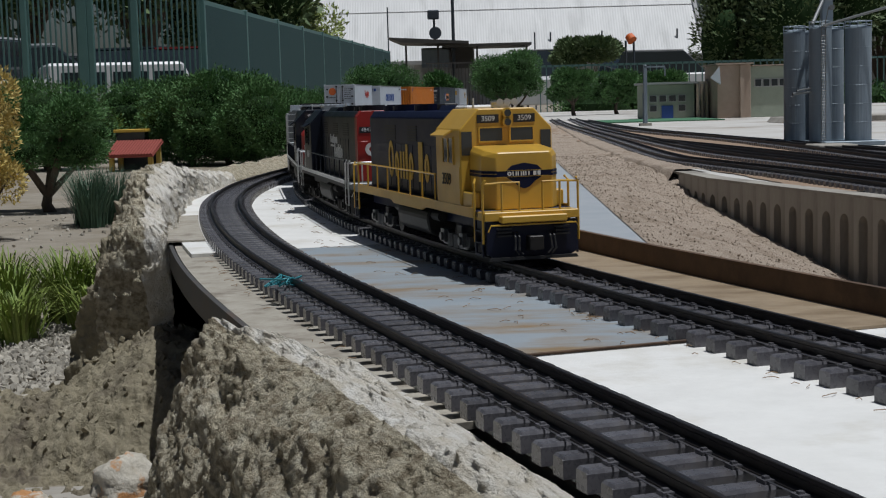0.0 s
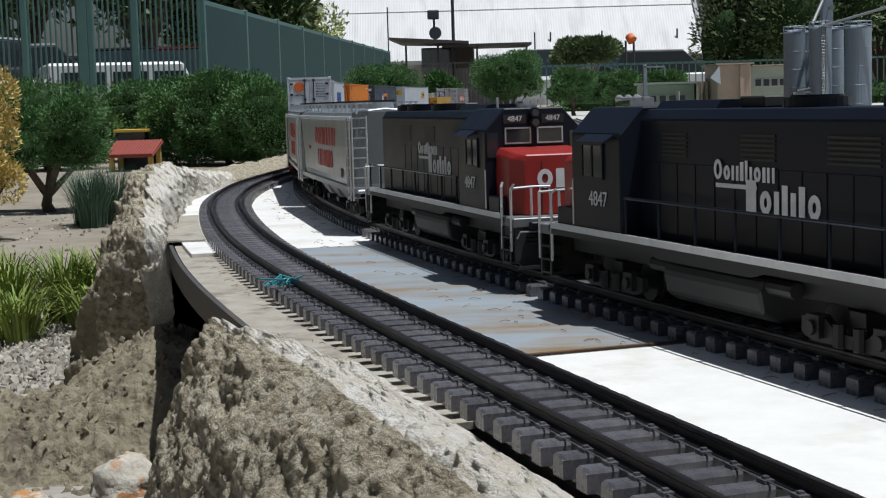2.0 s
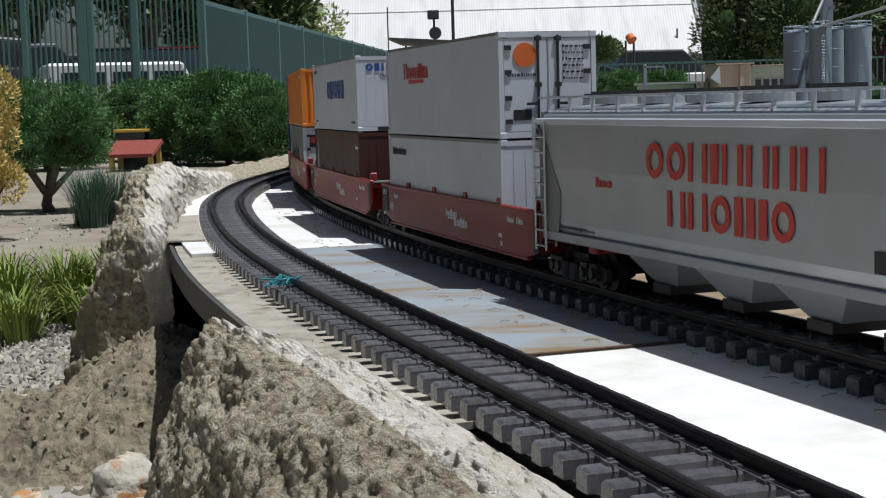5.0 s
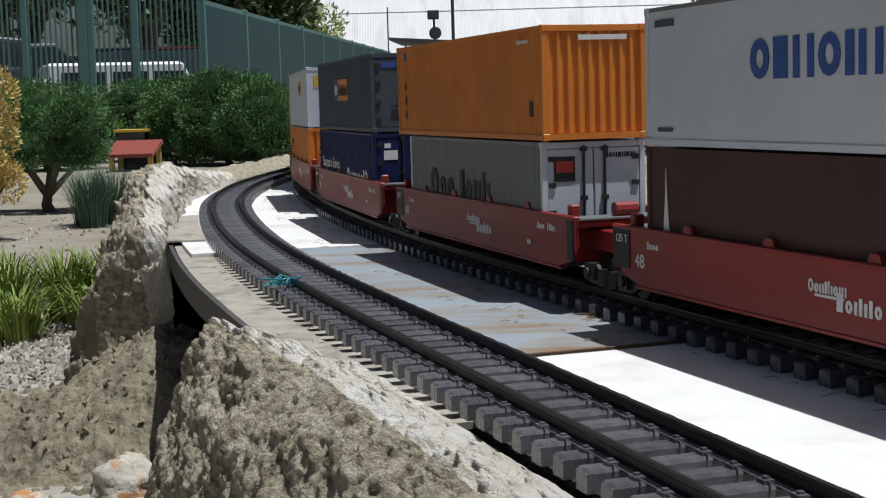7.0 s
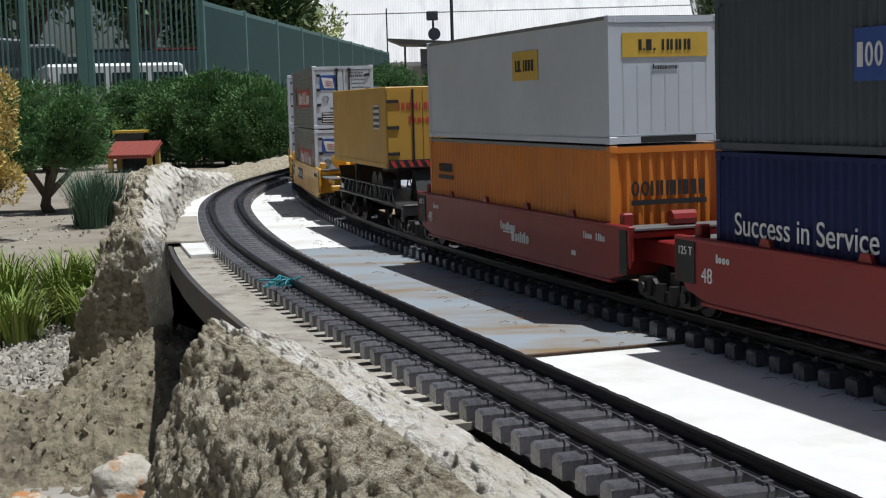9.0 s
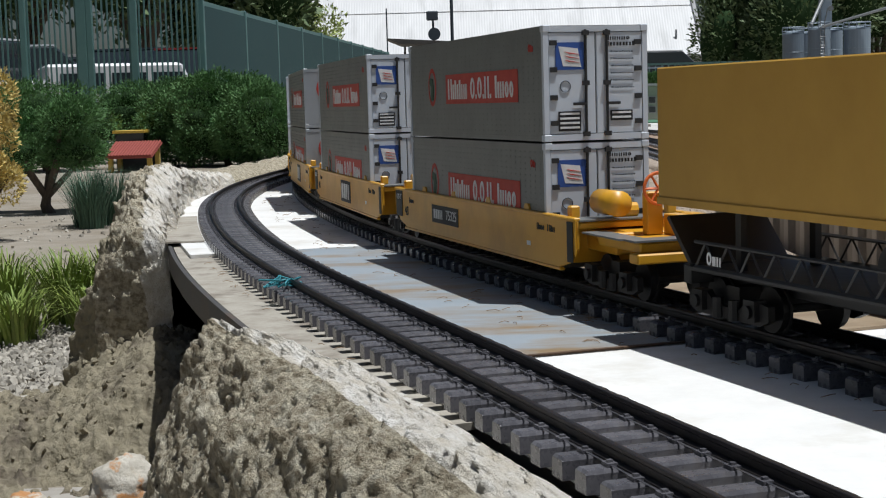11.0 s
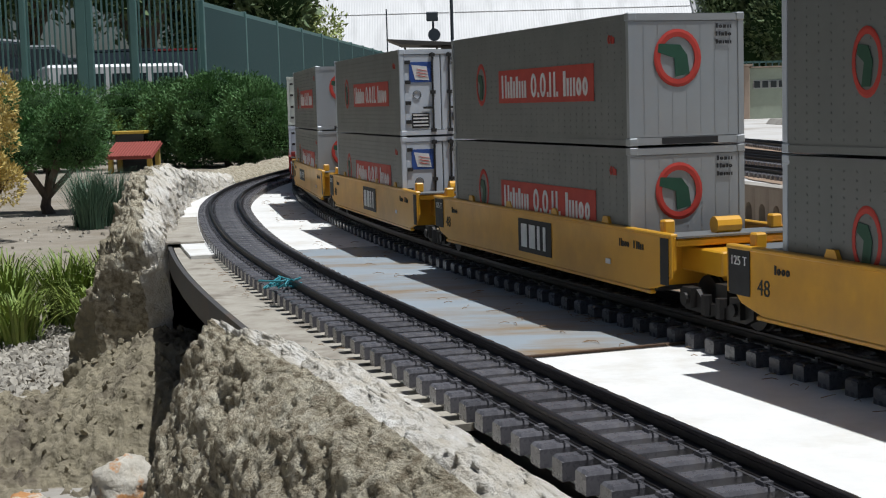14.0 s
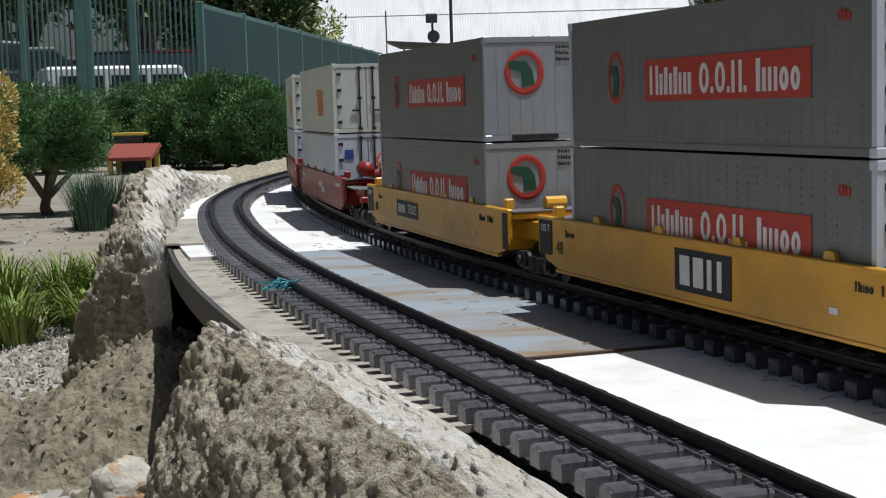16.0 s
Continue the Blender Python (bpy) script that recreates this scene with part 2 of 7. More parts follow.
class Build:
    """Gathers simple solids into one mesh."""

    def __init__(self):
        self.v, self.f = [], []

    def add(self, verts, faces):
        n = len(self.v)
        self.v += [tuple(p) for p in verts]
        self.f += [tuple(n + i for i in f) for f in faces]
        return self

    def box(self, x0, x1, y0, y1, z0, z1):
        return self.add([(x, y, z) for z in (z0, z1) for y in (y0, y1) for x in (x0, x1)],
                        [(0, 2, 3, 1), (4, 5, 7, 6), (0, 1, 5, 4), (2, 6, 7, 3), (0, 4, 6, 2), (1, 3, 7, 5)])

    def prism(self, outline, y0, y1, axis="y"):
        """An outline in the plane across the axis, drawn out along it. y: (x, z); x: (y, z); z: (x, y)."""
        put = {"y": lambda a, b, t: (a, t, b), "x": lambda a, b, t: (t, a, b), "z": lambda a, b, t: (a, b, t)}[axis]
        n = len(outline)
        vs = [put(a, b, t) for t in (y0, y1) for a, b in outline]
        return self.add(vs, [tuple(range(n)), tuple(range(2 * n - 1, n - 1, -1))] + [(i, i + n, (i + 1) % n + n, (i + 1) % n) for i in range(n)])

    def loft(self, rings, caps=True, close=True):
        n = len(rings[0])
        vs = [p for r in rings for p in r]
        fs = []
        for k in range(len(rings) - 1):
            for i in range(n if close else n - 1):
                j = (i + 1) % n
                fs.append((k * n + i, k * n + j, (k + 1) * n + j, (k + 1) * n + i))
        if caps:
            fs += [tuple(range(n - 1, -1, -1)), tuple((len(rings) - 1) * n + i for i in range(n))]
        return self.add(vs, fs)

    def tube(self, points, r, n=6):
        pts = [Vector(p) for p in points]
        rings = []
        for i, p in enumerate(pts):
            d = (pts[min(i + 1, len(pts) - 1)] - pts[max(i - 1, 0)]).normalized()
            a = d.cross(Vector((0, 0, 1)) if abs(d.z) < 0.9 else Vector((1, 0, 0))).normalized()
            b = d.cross(a)
            rr = r[i] if isinstance(r, (list, tuple)) else r
            rings.append([p + (a * math.cos(q) + b * math.sin(q)) * rr for q in (2 * math.pi * k / n for k in range(n))])
        return self.loft(rings)

    def disc(self, c, axis, r, h, n=16):
        c, axis = Vector(c), Vector(axis).normalized()
        return self.tube([c - axis * h / 2, c + axis * h / 2], r, n)

    def ring(self, c, axis, r, t, n=20, m=6):
        c, axis = Vector(c), Vector(axis).normalized()
        a = axis.cross(Vector((0, 0, 1)) if abs(axis.z) < 0.9 else Vector((1, 0, 0))).normalized()
        b = axis.cross(a)
        vs, fs = [], []
        for i in range(n):
            q = 2 * math.pi * i / n
            out = a * math.cos(q) + b * math.sin(q)
            for j in range(m):
                w = 2 * math.pi * j / m
                vs.append(c + out * (r + t * math.cos(w)) + axis * t * math.sin(w))
        for i in range(n):
            for j in range(m):
                fs.append((i * m + j, (i + 1) % n * m + j, (i + 1) % n * m + (j + 1) % m, i * m + (j + 1) % m))
        return self.add(vs, fs)

    def mesh(self, name, smooth=False, bevel=0.0):
        me = bpy.data.meshes.new(name)
        me.from_pydata(self.v, [], self.f)
        bm = bmesh.new()
        bm.from_mesh(me)
        bmesh.ops.recalc_face_normals(bm, faces=bm.faces)
        if bevel:
            edges = [e for e in bm.edges if len(e.link_faces) == 2 and e.calc_face_angle() > 0.5]
            bmesh.ops.bevel(bm, geom=edges, offset=bevel, segments=1, affect='EDGES', clamp_overlap=True)
        bm.to_mesh(me)
        bm.free()
        if smooth:
            me.polygons.foreach_set("use_smooth", [True] * len(me.polygons))
        return me


def part(name, b, material, parent=None, label="", bevel=0.0, smooth=False, at=None):
    """One mesh object, under a thing or a part of it."""
    me = b.mesh(name, smooth, bevel) if isinstance(b, Build) else b
    if not me.materials:
        me.materials.append(M[material] if isinstance(material, str) else material)
    ob = new(name, me)
    if parent:
        ob.parent = parent
    if at is not None:
        ob.matrix_local = at
    if label:
        ob["label"] = label
    return ob


def thing(name, label, category, group="", kind=""):
    return tagged(new(name), label, category, group, kind)


def solid(name, b, material, label, category="", kind="", group="", bevel=0.0, smooth=False):
    return tagged(part(name, b, material, bevel=bevel, smooth=smooth), label, category, group, kind)


def text_mesh(words, size):
    """Flat raised lettering in the built-in font, centred, in the xy plane."""
    cu = bpy.data.curves.new("lettering", "FONT")
    cu.body, cu.size, cu.extrude, cu.align_x, cu.align_y = words, size, 0.0002, 'CENTER', 'CENTER'
    ob = bpy.data.objects.new("lettering", cu)
    scene.collection.objects.link(ob)
    me = bpy.data.meshes.new_from_object(ob.evaluated_get(bpy.context.evaluated_depsgraph_get()))
    bpy.data.objects.remove(ob)
    return me


SIDE = Matrix(((0, 0, 1, 0), (1, 0, 0, 0), (0, 1, 0, 0), (0, 0, 0, 1)))
FRONT = Matrix(((-1, 0, 0, 0), (0, 0, 1, 0), (0, 1, 0, 0), (0, 0, 0, 1)))   # sign on a face that looks along +y


def sign_text(words, size, material, parent, place, turn=SIDE, name="lettering"):
    ob = part(name, text_mesh(words, size), material, parent)
    ob.matrix_local = Matrix.Translation(place) @ turn
    return ob


GLYPH = {"O": (0.80, 1.0), "o": (0.62, 0.72), "I": (0.30, 1.0), "i": (0.26, 0.72), "t": (0.30, 0.92), "N": (0.78, 1.0), "n": (0.64, 0.72),
         "h": (0.64, 1.0), "B": (0.62, 1.0), "b": (0.55, 0.72), ".": (0.20, 0.2), " ": (0.40, 0.0)}


def word_shape(name, n, w, h, material, parent, place, turn=SIDE, seed=1, thin=0.62):
    """A trade name as a row of plain shapes: upright bars, pairs of bars, rings and blocks."""
    rnd = random.Random(seed)
    row = n if isinstance(n, str) else "".join(rnd.choice("OIN" if k == 0 else "oninbot") for k in range(n))
    b = Build()
    unit = w / sum(GLYPH[c][0] + 0.16 for c in row)
    stroke = min(0.24, 0.15 + 0.1 * thin) * unit
    x, y0, t = -w / 2, -h / 2, 0.0004
    for c in row:
        gw, gh = GLYPH[c][0] * unit, GLYPH[c][1] * h
        if c in "Oo":
            k, cx, cy = 12, x + gw / 2, y0 + gh / 2
            st = min(stroke, gw * 0.36)
            rim = [[(cx + (gw / 2 - d) * math.cos(a), cy + (gh / 2 - d) * math.sin(a)) for a in (2 * math.pi * q / k for q in range(k))] for d in (0, st)]
            vs = [(px, py, z) for z in (0, t) for ring in rim for px, py in ring]
            fs = []
            for q in range(k):
                r = (q + 1) % k
                fs += [(2 * k + q, 2 * k + r, 3 * k + r, 3 * k + q), (q, r, 2 * k + r, 2 * k + q), (k + r, k + q, 3 * k + q, 3 * k + r)]
            b.add(vs, fs)
        elif c in "Nnh":
            b.box(x, x + stroke, y0, y0 + gh, 0, t)
            b.box(x + gw - stroke, x + gw, y0, y0 + (gh if c != "h" else h * 0.7), 0, t)
        elif c in "Bb":
            b.box(x, x + gw * 0.9, y0, y0 + gh, 0, t)
        elif c != " ":
            b.box(x, x + gw, y0, y0 + gh, 0, t)
        x += gw + 0.16 * unit
    ob = tagged(part(name, b, material, parent), kind="stuff")
    ob.matrix_local = Matrix.Translation(place) @ turn
    return ob


def panel(name, w, h, material, parent, place, turn=SIDE, t=0.0004, label=""):
    ob = part(name, Build().box(-w / 2, w / 2, -h / 2, h / 2, 0, t), material, parent, label)
    ob.matrix_local = Matrix.Translation(place) @ turn
    return ob


# ---------------------------------------------------------------- the two lines


class Line:
    """A track's middle line: a start, a heading, and its bend along the way."""

    def __init__(self, s0, x0, y0, heading, at, bend, lo, hi):
        self.s = np.arange(lo, hi + 0.005, 0.01)
        k = np.interp(self.s, at, bend)
        self.h = np.concatenate([[0], np.cumsum((k[1:] + k[:-1]) / 2 * 0.01)])
        i = int(np.argmin(abs(self.s - s0)))
        self.h += heading - self.h[i]
        self.x = np.cumsum(np.sin(self.h) * 0.01)
        self.y = np.cumsum(np.cos(self.h) * 0.01)
        self.x += x0 - self.x[i]
        self.y += y0 - self.y[i]

    def at(self, s, side=0.0, z=0.0):
        x, y, h = (float(np.interp(s, self.s, q)) for q in (self.x, self.y, self.h))
        return Vector((x + side * math.cos(h), y - side * math.sin(h), z))

    def turn(self, s):
        return float(np.interp(s, self.s, self.h))


MAIN = Line(0.6, 0.131, 1.293, -0.319, [-10, 0.3, 0.7, 1.2, 4.8, 5.4, 6.2, 7.6, 8.2, 14], [0.0, 0.02, 0.1, 0.112, 0.118, 0.0, -0.12, -0.12, 0.0, 0.0], -10.4, 13.6)
PASS = Line(0.0, 0.0939, 0.6888, -0.3141, [-10, -0.3, 0.1, 0.5, 0.98, 1.3, 1.62, 1.95, 2.6, 2.9, 14],
            [0.0, 0.05, 0.01, 0.03, 0.155, 0.13, 0.085, 0.235, 0.235, 0.05, 0.0], -2.4, 6.4)
RAIL_TOP, TIE_TOP, PITCH, GAUGE = 0.0195, 0.0110, 0.0277, 0.0241


def sweep(line, outline, s0, s1, step=0.05):
    """An outline of (side, z) drawn along a line."""
    n = max(2, int(round((s1 - s0) / step)) + 1)
    return [[line.at(s, a, z) for a, z in outline] for s in np.linspace(s0, s1, n)]


RAIL = [(-0.0036, 0.0110), (0.0036, 0.0110), (0.0036, 0.0119), (0.0008, 0.0128), (0.0008, 0.0165), (0.0017, 0.0175), (0.0017, 0.0192),
        (0.0012, 0.0195), (-0.0012, 0.0195), (-0.0017, 0.0192), (-0.0017, 0.0175), (-0.0008, 0.0165), (-0.0008, 0.0128), (-0.0036, 0.0119)]


def tie_mesh():
    b = Build()
    w, l = 0.0062, 0.0445
    e = l - 0.0014
    b.loft([[(x, y, z) for y, z in ((-w, 0.0), (w, 0.0), (w * 0.97, 0.0092), (w * 0.80, top), (-w * 0.80, top), (-w * 0.97, 0.0092))] for x, top in ((-l, 0.0098), (-e, TIE_TOP), (e, TIE_TOP), (l, 0.0098))])
    for side in (-1, 1):
        for off in (-1, 1):
            x = side * GAUGE + off * 0.0058
            b.box(x - 0.0026, x + 0.0026, -0.0036, 0.0036, TIE_TOP, TIE_TOP + 0.0018)
            b.box(x - 0.0013, x + 0.0013, -0.0013, 0.0013, TIE_TOP + 0.0018, TIE_TOP + 0.0030)
    return b


def track(line, s0, s1, near0, near1, label, group):
    t = thing("railway_track", label, "railway track", group)
    for side in (-1, 1):
        part("rail", Build().loft(sweep(line, [(a + side * GAUGE, z) for a, z in RAIL], s0, s1)), "rail", t)
    tm = tie_mesh().mesh("tie")
    tm.materials.append(M["tie"])
    rest = Build()
    base = tie_mesh()
    rnd = random.Random(5)
    for i in range(int(math.floor(s0 / PITCH)) + 1, int(s1 / PITCH)):
        s = i * PITCH
        p, a = line.at(s), -line.turn(s)
        m = Matrix.Translation(p + Vector((0, 0, rnd.uniform(-0.0002, 0.0002)))) @ Matrix.Rotation(a + rnd.uniform(-0.012, 0.012), 4, 'Z')
        if near0 <= s <= near1:
            o = new("tie", tm)
            o.parent = t
            o.matrix_local = m
        else:
            rest.add([m @ Vector(q) for q in base.v], base.f)
    tagged(part("distant_tie", rest, "tie", t), kind="stuff")
    web = Build()
    for side in (-1, 1):
        for off in (-1, 1):
            web.tube([line.at(s, side * GAUGE + off * 0.0066, TIE_TOP + 0.0012) for s in np.arange(max(s0, -0.4), min(s1, 3.2), 0.05)], 0.0005, 4)
    part("web_strip", web, "tie", t)
    return t

SIDE_L = Matrix(((0, 0, -1, 0), (-1, 0, 0, 0), (0, 1, 0, 0), (0, 0, 0, 1)))

# ---------------------------------------------------------------- ground and the raised deck


def sheet(fn, us, vs):
    """A surface over a grid; fn(u, v) gives the place."""
    b = Build()
    n = len(vs)
    b.v = [tuple(fn(u, v)) for u in us for v in vs]
    b.f = [(i * n + j, i * n + j + 1, (i + 1) * n + j + 1, (i + 1) * n + j) for i in range(len(us) - 1) for j in range(n - 1)]
    return b


def rough_noise(p, octaves=5):
    return noise.fractal(Vector(p), 1.0, 2.0, octaves)


LOW = -0.25
gx = [-4000, -900, -200, -60] + list(np.arange(-24, 24.1, 0.75)) + [60, 200, 900, 4000]
gy = [-4000, -900, -200, -60] + list(np.arange(-24, 60.1, 0.75)) + [90, 200, 900, 4000]
solid("ground", sheet(lambda x, y: (x, y, LOW + 0.006 * rough_noise((x * 0.4, y * 0.4, 0)) * (1 if abs(x) < 24 and abs(y) < 50 else 0)), gx, gy),
      "soil", "dry pale brown garden soil around the railway", "ground", "structure", smooth=True)


def deck():
    d = tagged(new("deck"), "raised railway deck of white boards and rusty steel plate", "deck", kind="structure")
    # carrying slab under both lines, swept along the main line
    part("slab", Build().loft(sweep(MAIN, [(-0.26, -0.03), (0.150, -0.03), (0.150, -0.008), (-0.26, -0.008)], -10.3, 0.72, 0.1)), "beam", d)
    part("slab", Build().loft(sweep(MAIN, [(-0.28, -0.03), (0.150, -0.03), (0.150, -0.008), (-0.28, -0.008)], 1.28, 13.5, 0.1)), "beam", d)
    part("slab", Build().loft(sweep(MAIN, [(-0.28, -0.022), (0.150, -0.022), (0.150, -0.008), (-0.28, -0.008)], 0.72, 1.28, 0.1)), "beam", d)
    # boards
    part("board", Build().loft(sweep(MAIN, [(-0.262, -0.007), (0.145, -0.007), (0.145, 0.0), (-0.262, 0.0)], -10.3, 0.345)), "white_board", d, "white painted board")
    b = Build().loft(sweep(MAIN, [(-0.212, -0.007), (0.145, -0.007), (0.145, 0.0), (-0.212, 0.0)], 0.3475, 1.19))
    part("plate", b, "plate", d, "grey steel plate with rust stains")
    part("plate", Build().loft(sweep(MAIN, [(0.047, 0.0004), (0.1448, 0.0004), (0.1448, 0.0026), (0.047, 0.0026)], 0.335, 4.0)), "tan_plate", d, "brown stained plate beside the upstand")
    part("plate_edge", Build().loft(sweep(MAIN, [(-0.212, 0.0004), (0.040, 0.0004), (0.040, 0.0018), (-0.212, 0.0018)], 0.3475, 0.3515)), "rust", d, "rusted plate edge")
    part("board", Build().loft(sweep(MAIN, [(-0.283, -0.007), (0.145, -0.007), (0.145, 0.0), (-0.283, 0.0)], 1.1925, 13.5)), "white_board", d, "white painted board")
    part("edge_board", Build().loft(sweep(PASS, [(-0.088, -0.009), (-0.02, -0.009), (-0.02, -0.0045), (-0.088, -0.0045)], 0.15, 1.6)), "deck_edge", d, "weathered board beside the line")
    part("edge_board", Build().loft(sweep(PASS, [(-0.098, 0.0005), (-0.0465, 0.0005), (-0.0465, 0.0028), (-0.098, 0.0028)], 1.33, 1.56)), "deck_edge", d, "weathered plank beside the line")
    part("edge_board", Build().loft(sweep(PASS, [(-0.090, 0.0005), (-0.0465, 0.0005), (-0.0465, 0.0022), (-0.090, 0.0022)], 1.565, 1.80)), "deck_edge", d, "weathered plank beside the line")
    part("fascia", Build().loft(sweep(PASS, [(-0.095, -0.032), (-0.090, -0.032), (-0.090, -0.003), (-0.095, -0.003)], 0.55, 1.55)), "beam", d, "dark steel edge beam")
    part("kerb", Build().loft(sweep(MAIN, [(0.1455, -0.02), (0.1515, -0.02), (0.1515, 0.0245), (0.1455, 0.0245)], -0.2, 4.2)), "rust", d, "rusty steel upstand")
    return d


deck()
# added wall that carries the deck and blocks light from the gap below
fb = Build().loft(sweep(MAIN, [(-0.10, LOW - 0.1), (0.13, LOW - 0.1), (0.13, -0.031), (-0.10, -0.031)], -10.3, 13.5, 0.2))
solid("foundation", fb, "plaster", "brown cement wall added under the deck to block light", "foundation", "structure")

track(PASS, -2.3, 6.3, -0.25, 2.5, "dark brown model railway track curving across the deck", "railway lines")
track(MAIN, -10.3, 13.5, -0.15, 2.6, "dark brown model railway track carrying the train", "railway lines")

# ---------------------------------------------------------------- rock banks


def bank(name, us, profile, label, material, amp=0.012, rows=120, white=0.0, under=0.0, plaster=0.0):
    """A cement rock bank along the passing line: profile(s) gives points of (side, z) from the deck outward and down."""
    def place(s, v):
        pts = profile(s)
        k = v * (len(pts) - 1)
        i = min(int(k), len(pts) - 2)
        f = k - i
        a, z = (pts[i][0] * (1 - f) + pts[i + 1][0] * f, pts[i][1] * (1 - f) + pts[i + 1][1] * f)
        p = PASS.at(s + under * max(0.0, 1 - (s - us[0]) / 0.35) * max(0.0, min(1.0, (-0.01 - z) / 0.11)), a, z)
        w = min(1, v * 7)
        n = rough_noise(p * 11, 3) * amp * 1.1 - abs(rough_noise(p * 20, 3)) * amp * 0.5 + rough_noise(p * 62, 7) * amp * 0.42 + rough_noise(p * 190, 5) * amp * 0.28
        return p + Vector((-0.55, -0.35, 0.75)) * n * (0.2 + 0.8 * w)
    t = tagged(new(name), label, "rock bank", kind="structure")
    if white:
        k = int(rows * white)
        vs = np.linspace(0, 1, rows)
        part("whitewashed_edge", sheet(place, us, vs[:k + 1]), "rock_white", t, "whitewashed cement", smooth=True)
        q = int(rows * plaster) if plaster else rows - 1
        part("rock_face", sheet(place, us, vs[k:q + 1]), material, t, smooth=True)
        if plaster:
            part("plaster_foot", sheet(place, us, vs[q:]), "plaster", t, "smeared brown cement plaster", smooth=True)
    else:
        part("rock_face", sheet(place, us, np.linspace(0, 1, rows)), material, t, smooth=True)
    return t


def fade(pts, g):
    return [(a, -0.32 + (z + 0.32) * g) for a, z in pts]


def near_profile(s):
    u = min(1, max(0, (s - 0.30) / 0.20))
    wave = 0.006 * rough_noise((s * 9, 1, 1))
    k = -0.045 * u
    g = 1.0 if s < 0.50 else max(0.0, 1 - ((s - 0.50) / 0.055) ** 2)
    return fade([(-0.046 + k + wave * 0.3, -0.004), (-0.058 + k + wave, 0.000), (-0.073 + k, 0.013 - 0.005 * u), (-0.098 + 0.5 * k, 0.017 - 0.008 * u), (-0.130, 0.004), (-0.158, -0.035), (-0.178, -0.09), (-0.192, -0.17), (-0.205, -0.32)], g)


def far_profile(s):
    u = max(0.0, min(1.0, (s - 1.34) / 0.32))
    e = max(0.0, min(1.0, (s - 2.15) / 0.55))
    top = 0.016 + 0.062 * math.sin(u * math.pi / 2) - 0.05 * e
    g = 0.0 if s < 1.325 else min(1.0, ((s - 1.325) / 0.022) ** 0.5)
    k = 0.02 * max(0.0, min(1.0, (s - 1.40) / 0.2))
    near = [(-0.094, -0.01), (-0.097, 0.004), (-0.104, top * 0.8), (-0.124, top), (-0.146, top * 0.75), (-0.172, -0.012), (-0.194, -0.065), (-0.218, -0.125), (-0.25, -0.20), (-0.29, -0.32)]
    away = [(-0.094 + k, -0.01), (-0.097 + k, 0.004), (-0.104 + k, top * 0.8), (-0.122 + 0.5 * k, top), (-0.142, top * 0.9), (-0.158, top - 0.03), (-0.174, top - 0.07), (-0.190, top - 0.13), (-0.207, -0.2), (-0.24, -0.32)]
    return fade([(a[0] + (b[0] - a[0]) * u, a[1] + (b[1] - a[1]) * u) for a, b in zip(near, away)], g)


bank("rock_bank", list(np.arange(-1.4, -0.3, 0.012)) + list(np.arange(-0.3, 0.556, 0.003)), near_profile, "rough brown cement rock bank beside the track", "rock", 0.0135, 190, 0.40)
bank("rock_bank", [1.325 + 0.022 * f * f for f in np.linspace(0, 1, 70)] + list(np.arange(1.350, 1.5, 0.003)) + list(np.arange(1.5, 2.8, 0.007)), far_profile, "rough grey-brown cement rock bank beside the curve", "rock", 0.020, 150, 0.34, 0.03, 0.64)


def low_profile(s):
    return [(-0.076, -0.01), (-0.08, 0.010), (-0.105, 0.026), (-0.16, 0.03), (-0.19, 0.012), (-0.22, -0.08), (-0.26, -0.32)]


bank("kerb_bank", list(np.arange(2.6, 6.3, 0.02)), low_profile, "low pale cement kerb along the far curve", "rock", 0.008, 60)

# ---------------------------------------------------------------- rolling stock
DONE = [(0, 0.0), (0.5, 0.336), (1, 0.662), (1.5, 0.994), (2, 1.330), (2.5, 1.670), (3, 2.000), (3.5, 2.325), (4, 2.648), (4.5, 2.966), (5, 3.283),
        (5.5, 3.603), (6, 3.925), (6.5, 4.254), (7, 4.594), (7.5, 4.938), (8, 5.280), (8.5, 5.613), (9, 5.941), (9.5, 6.249), (10, 6.534), (10.5, 6.800),
        (11, 7.056), (11.5, 7.307), (12, 7.550), (12.5, 7.782), (13, 8.014), (13.5, 8.245), (14, 8.472), (14.5, 8.694), (15, 8.922), (15.5, 9.160), (16, 9.397)]
CARS = []       # thing, its place along the line at the start, half its wheelbase, turned about


def roll(ob, s, half=0.2, back=False):
    CARS.append((ob, s, half, back))


def car_pose(s, half, back):
    a, b = MAIN.at(s - half), MAIN.at(s + half)
    c = (a + b) / 2
    d = a - b
    return Matrix.Translation(c) @ Matrix.Rotation(math.atan2(-d.x, d.y) + (math.pi if back else 0), 4, 'Z')


def arc(c, r, a0, a1, n):
    return [(c[0] + r * math.cos(a0 + (a1 - a0) * i / n), c[1] + r * math.sin(a0 + (a1 - a0) * i / n)) for i in range(n + 1)]


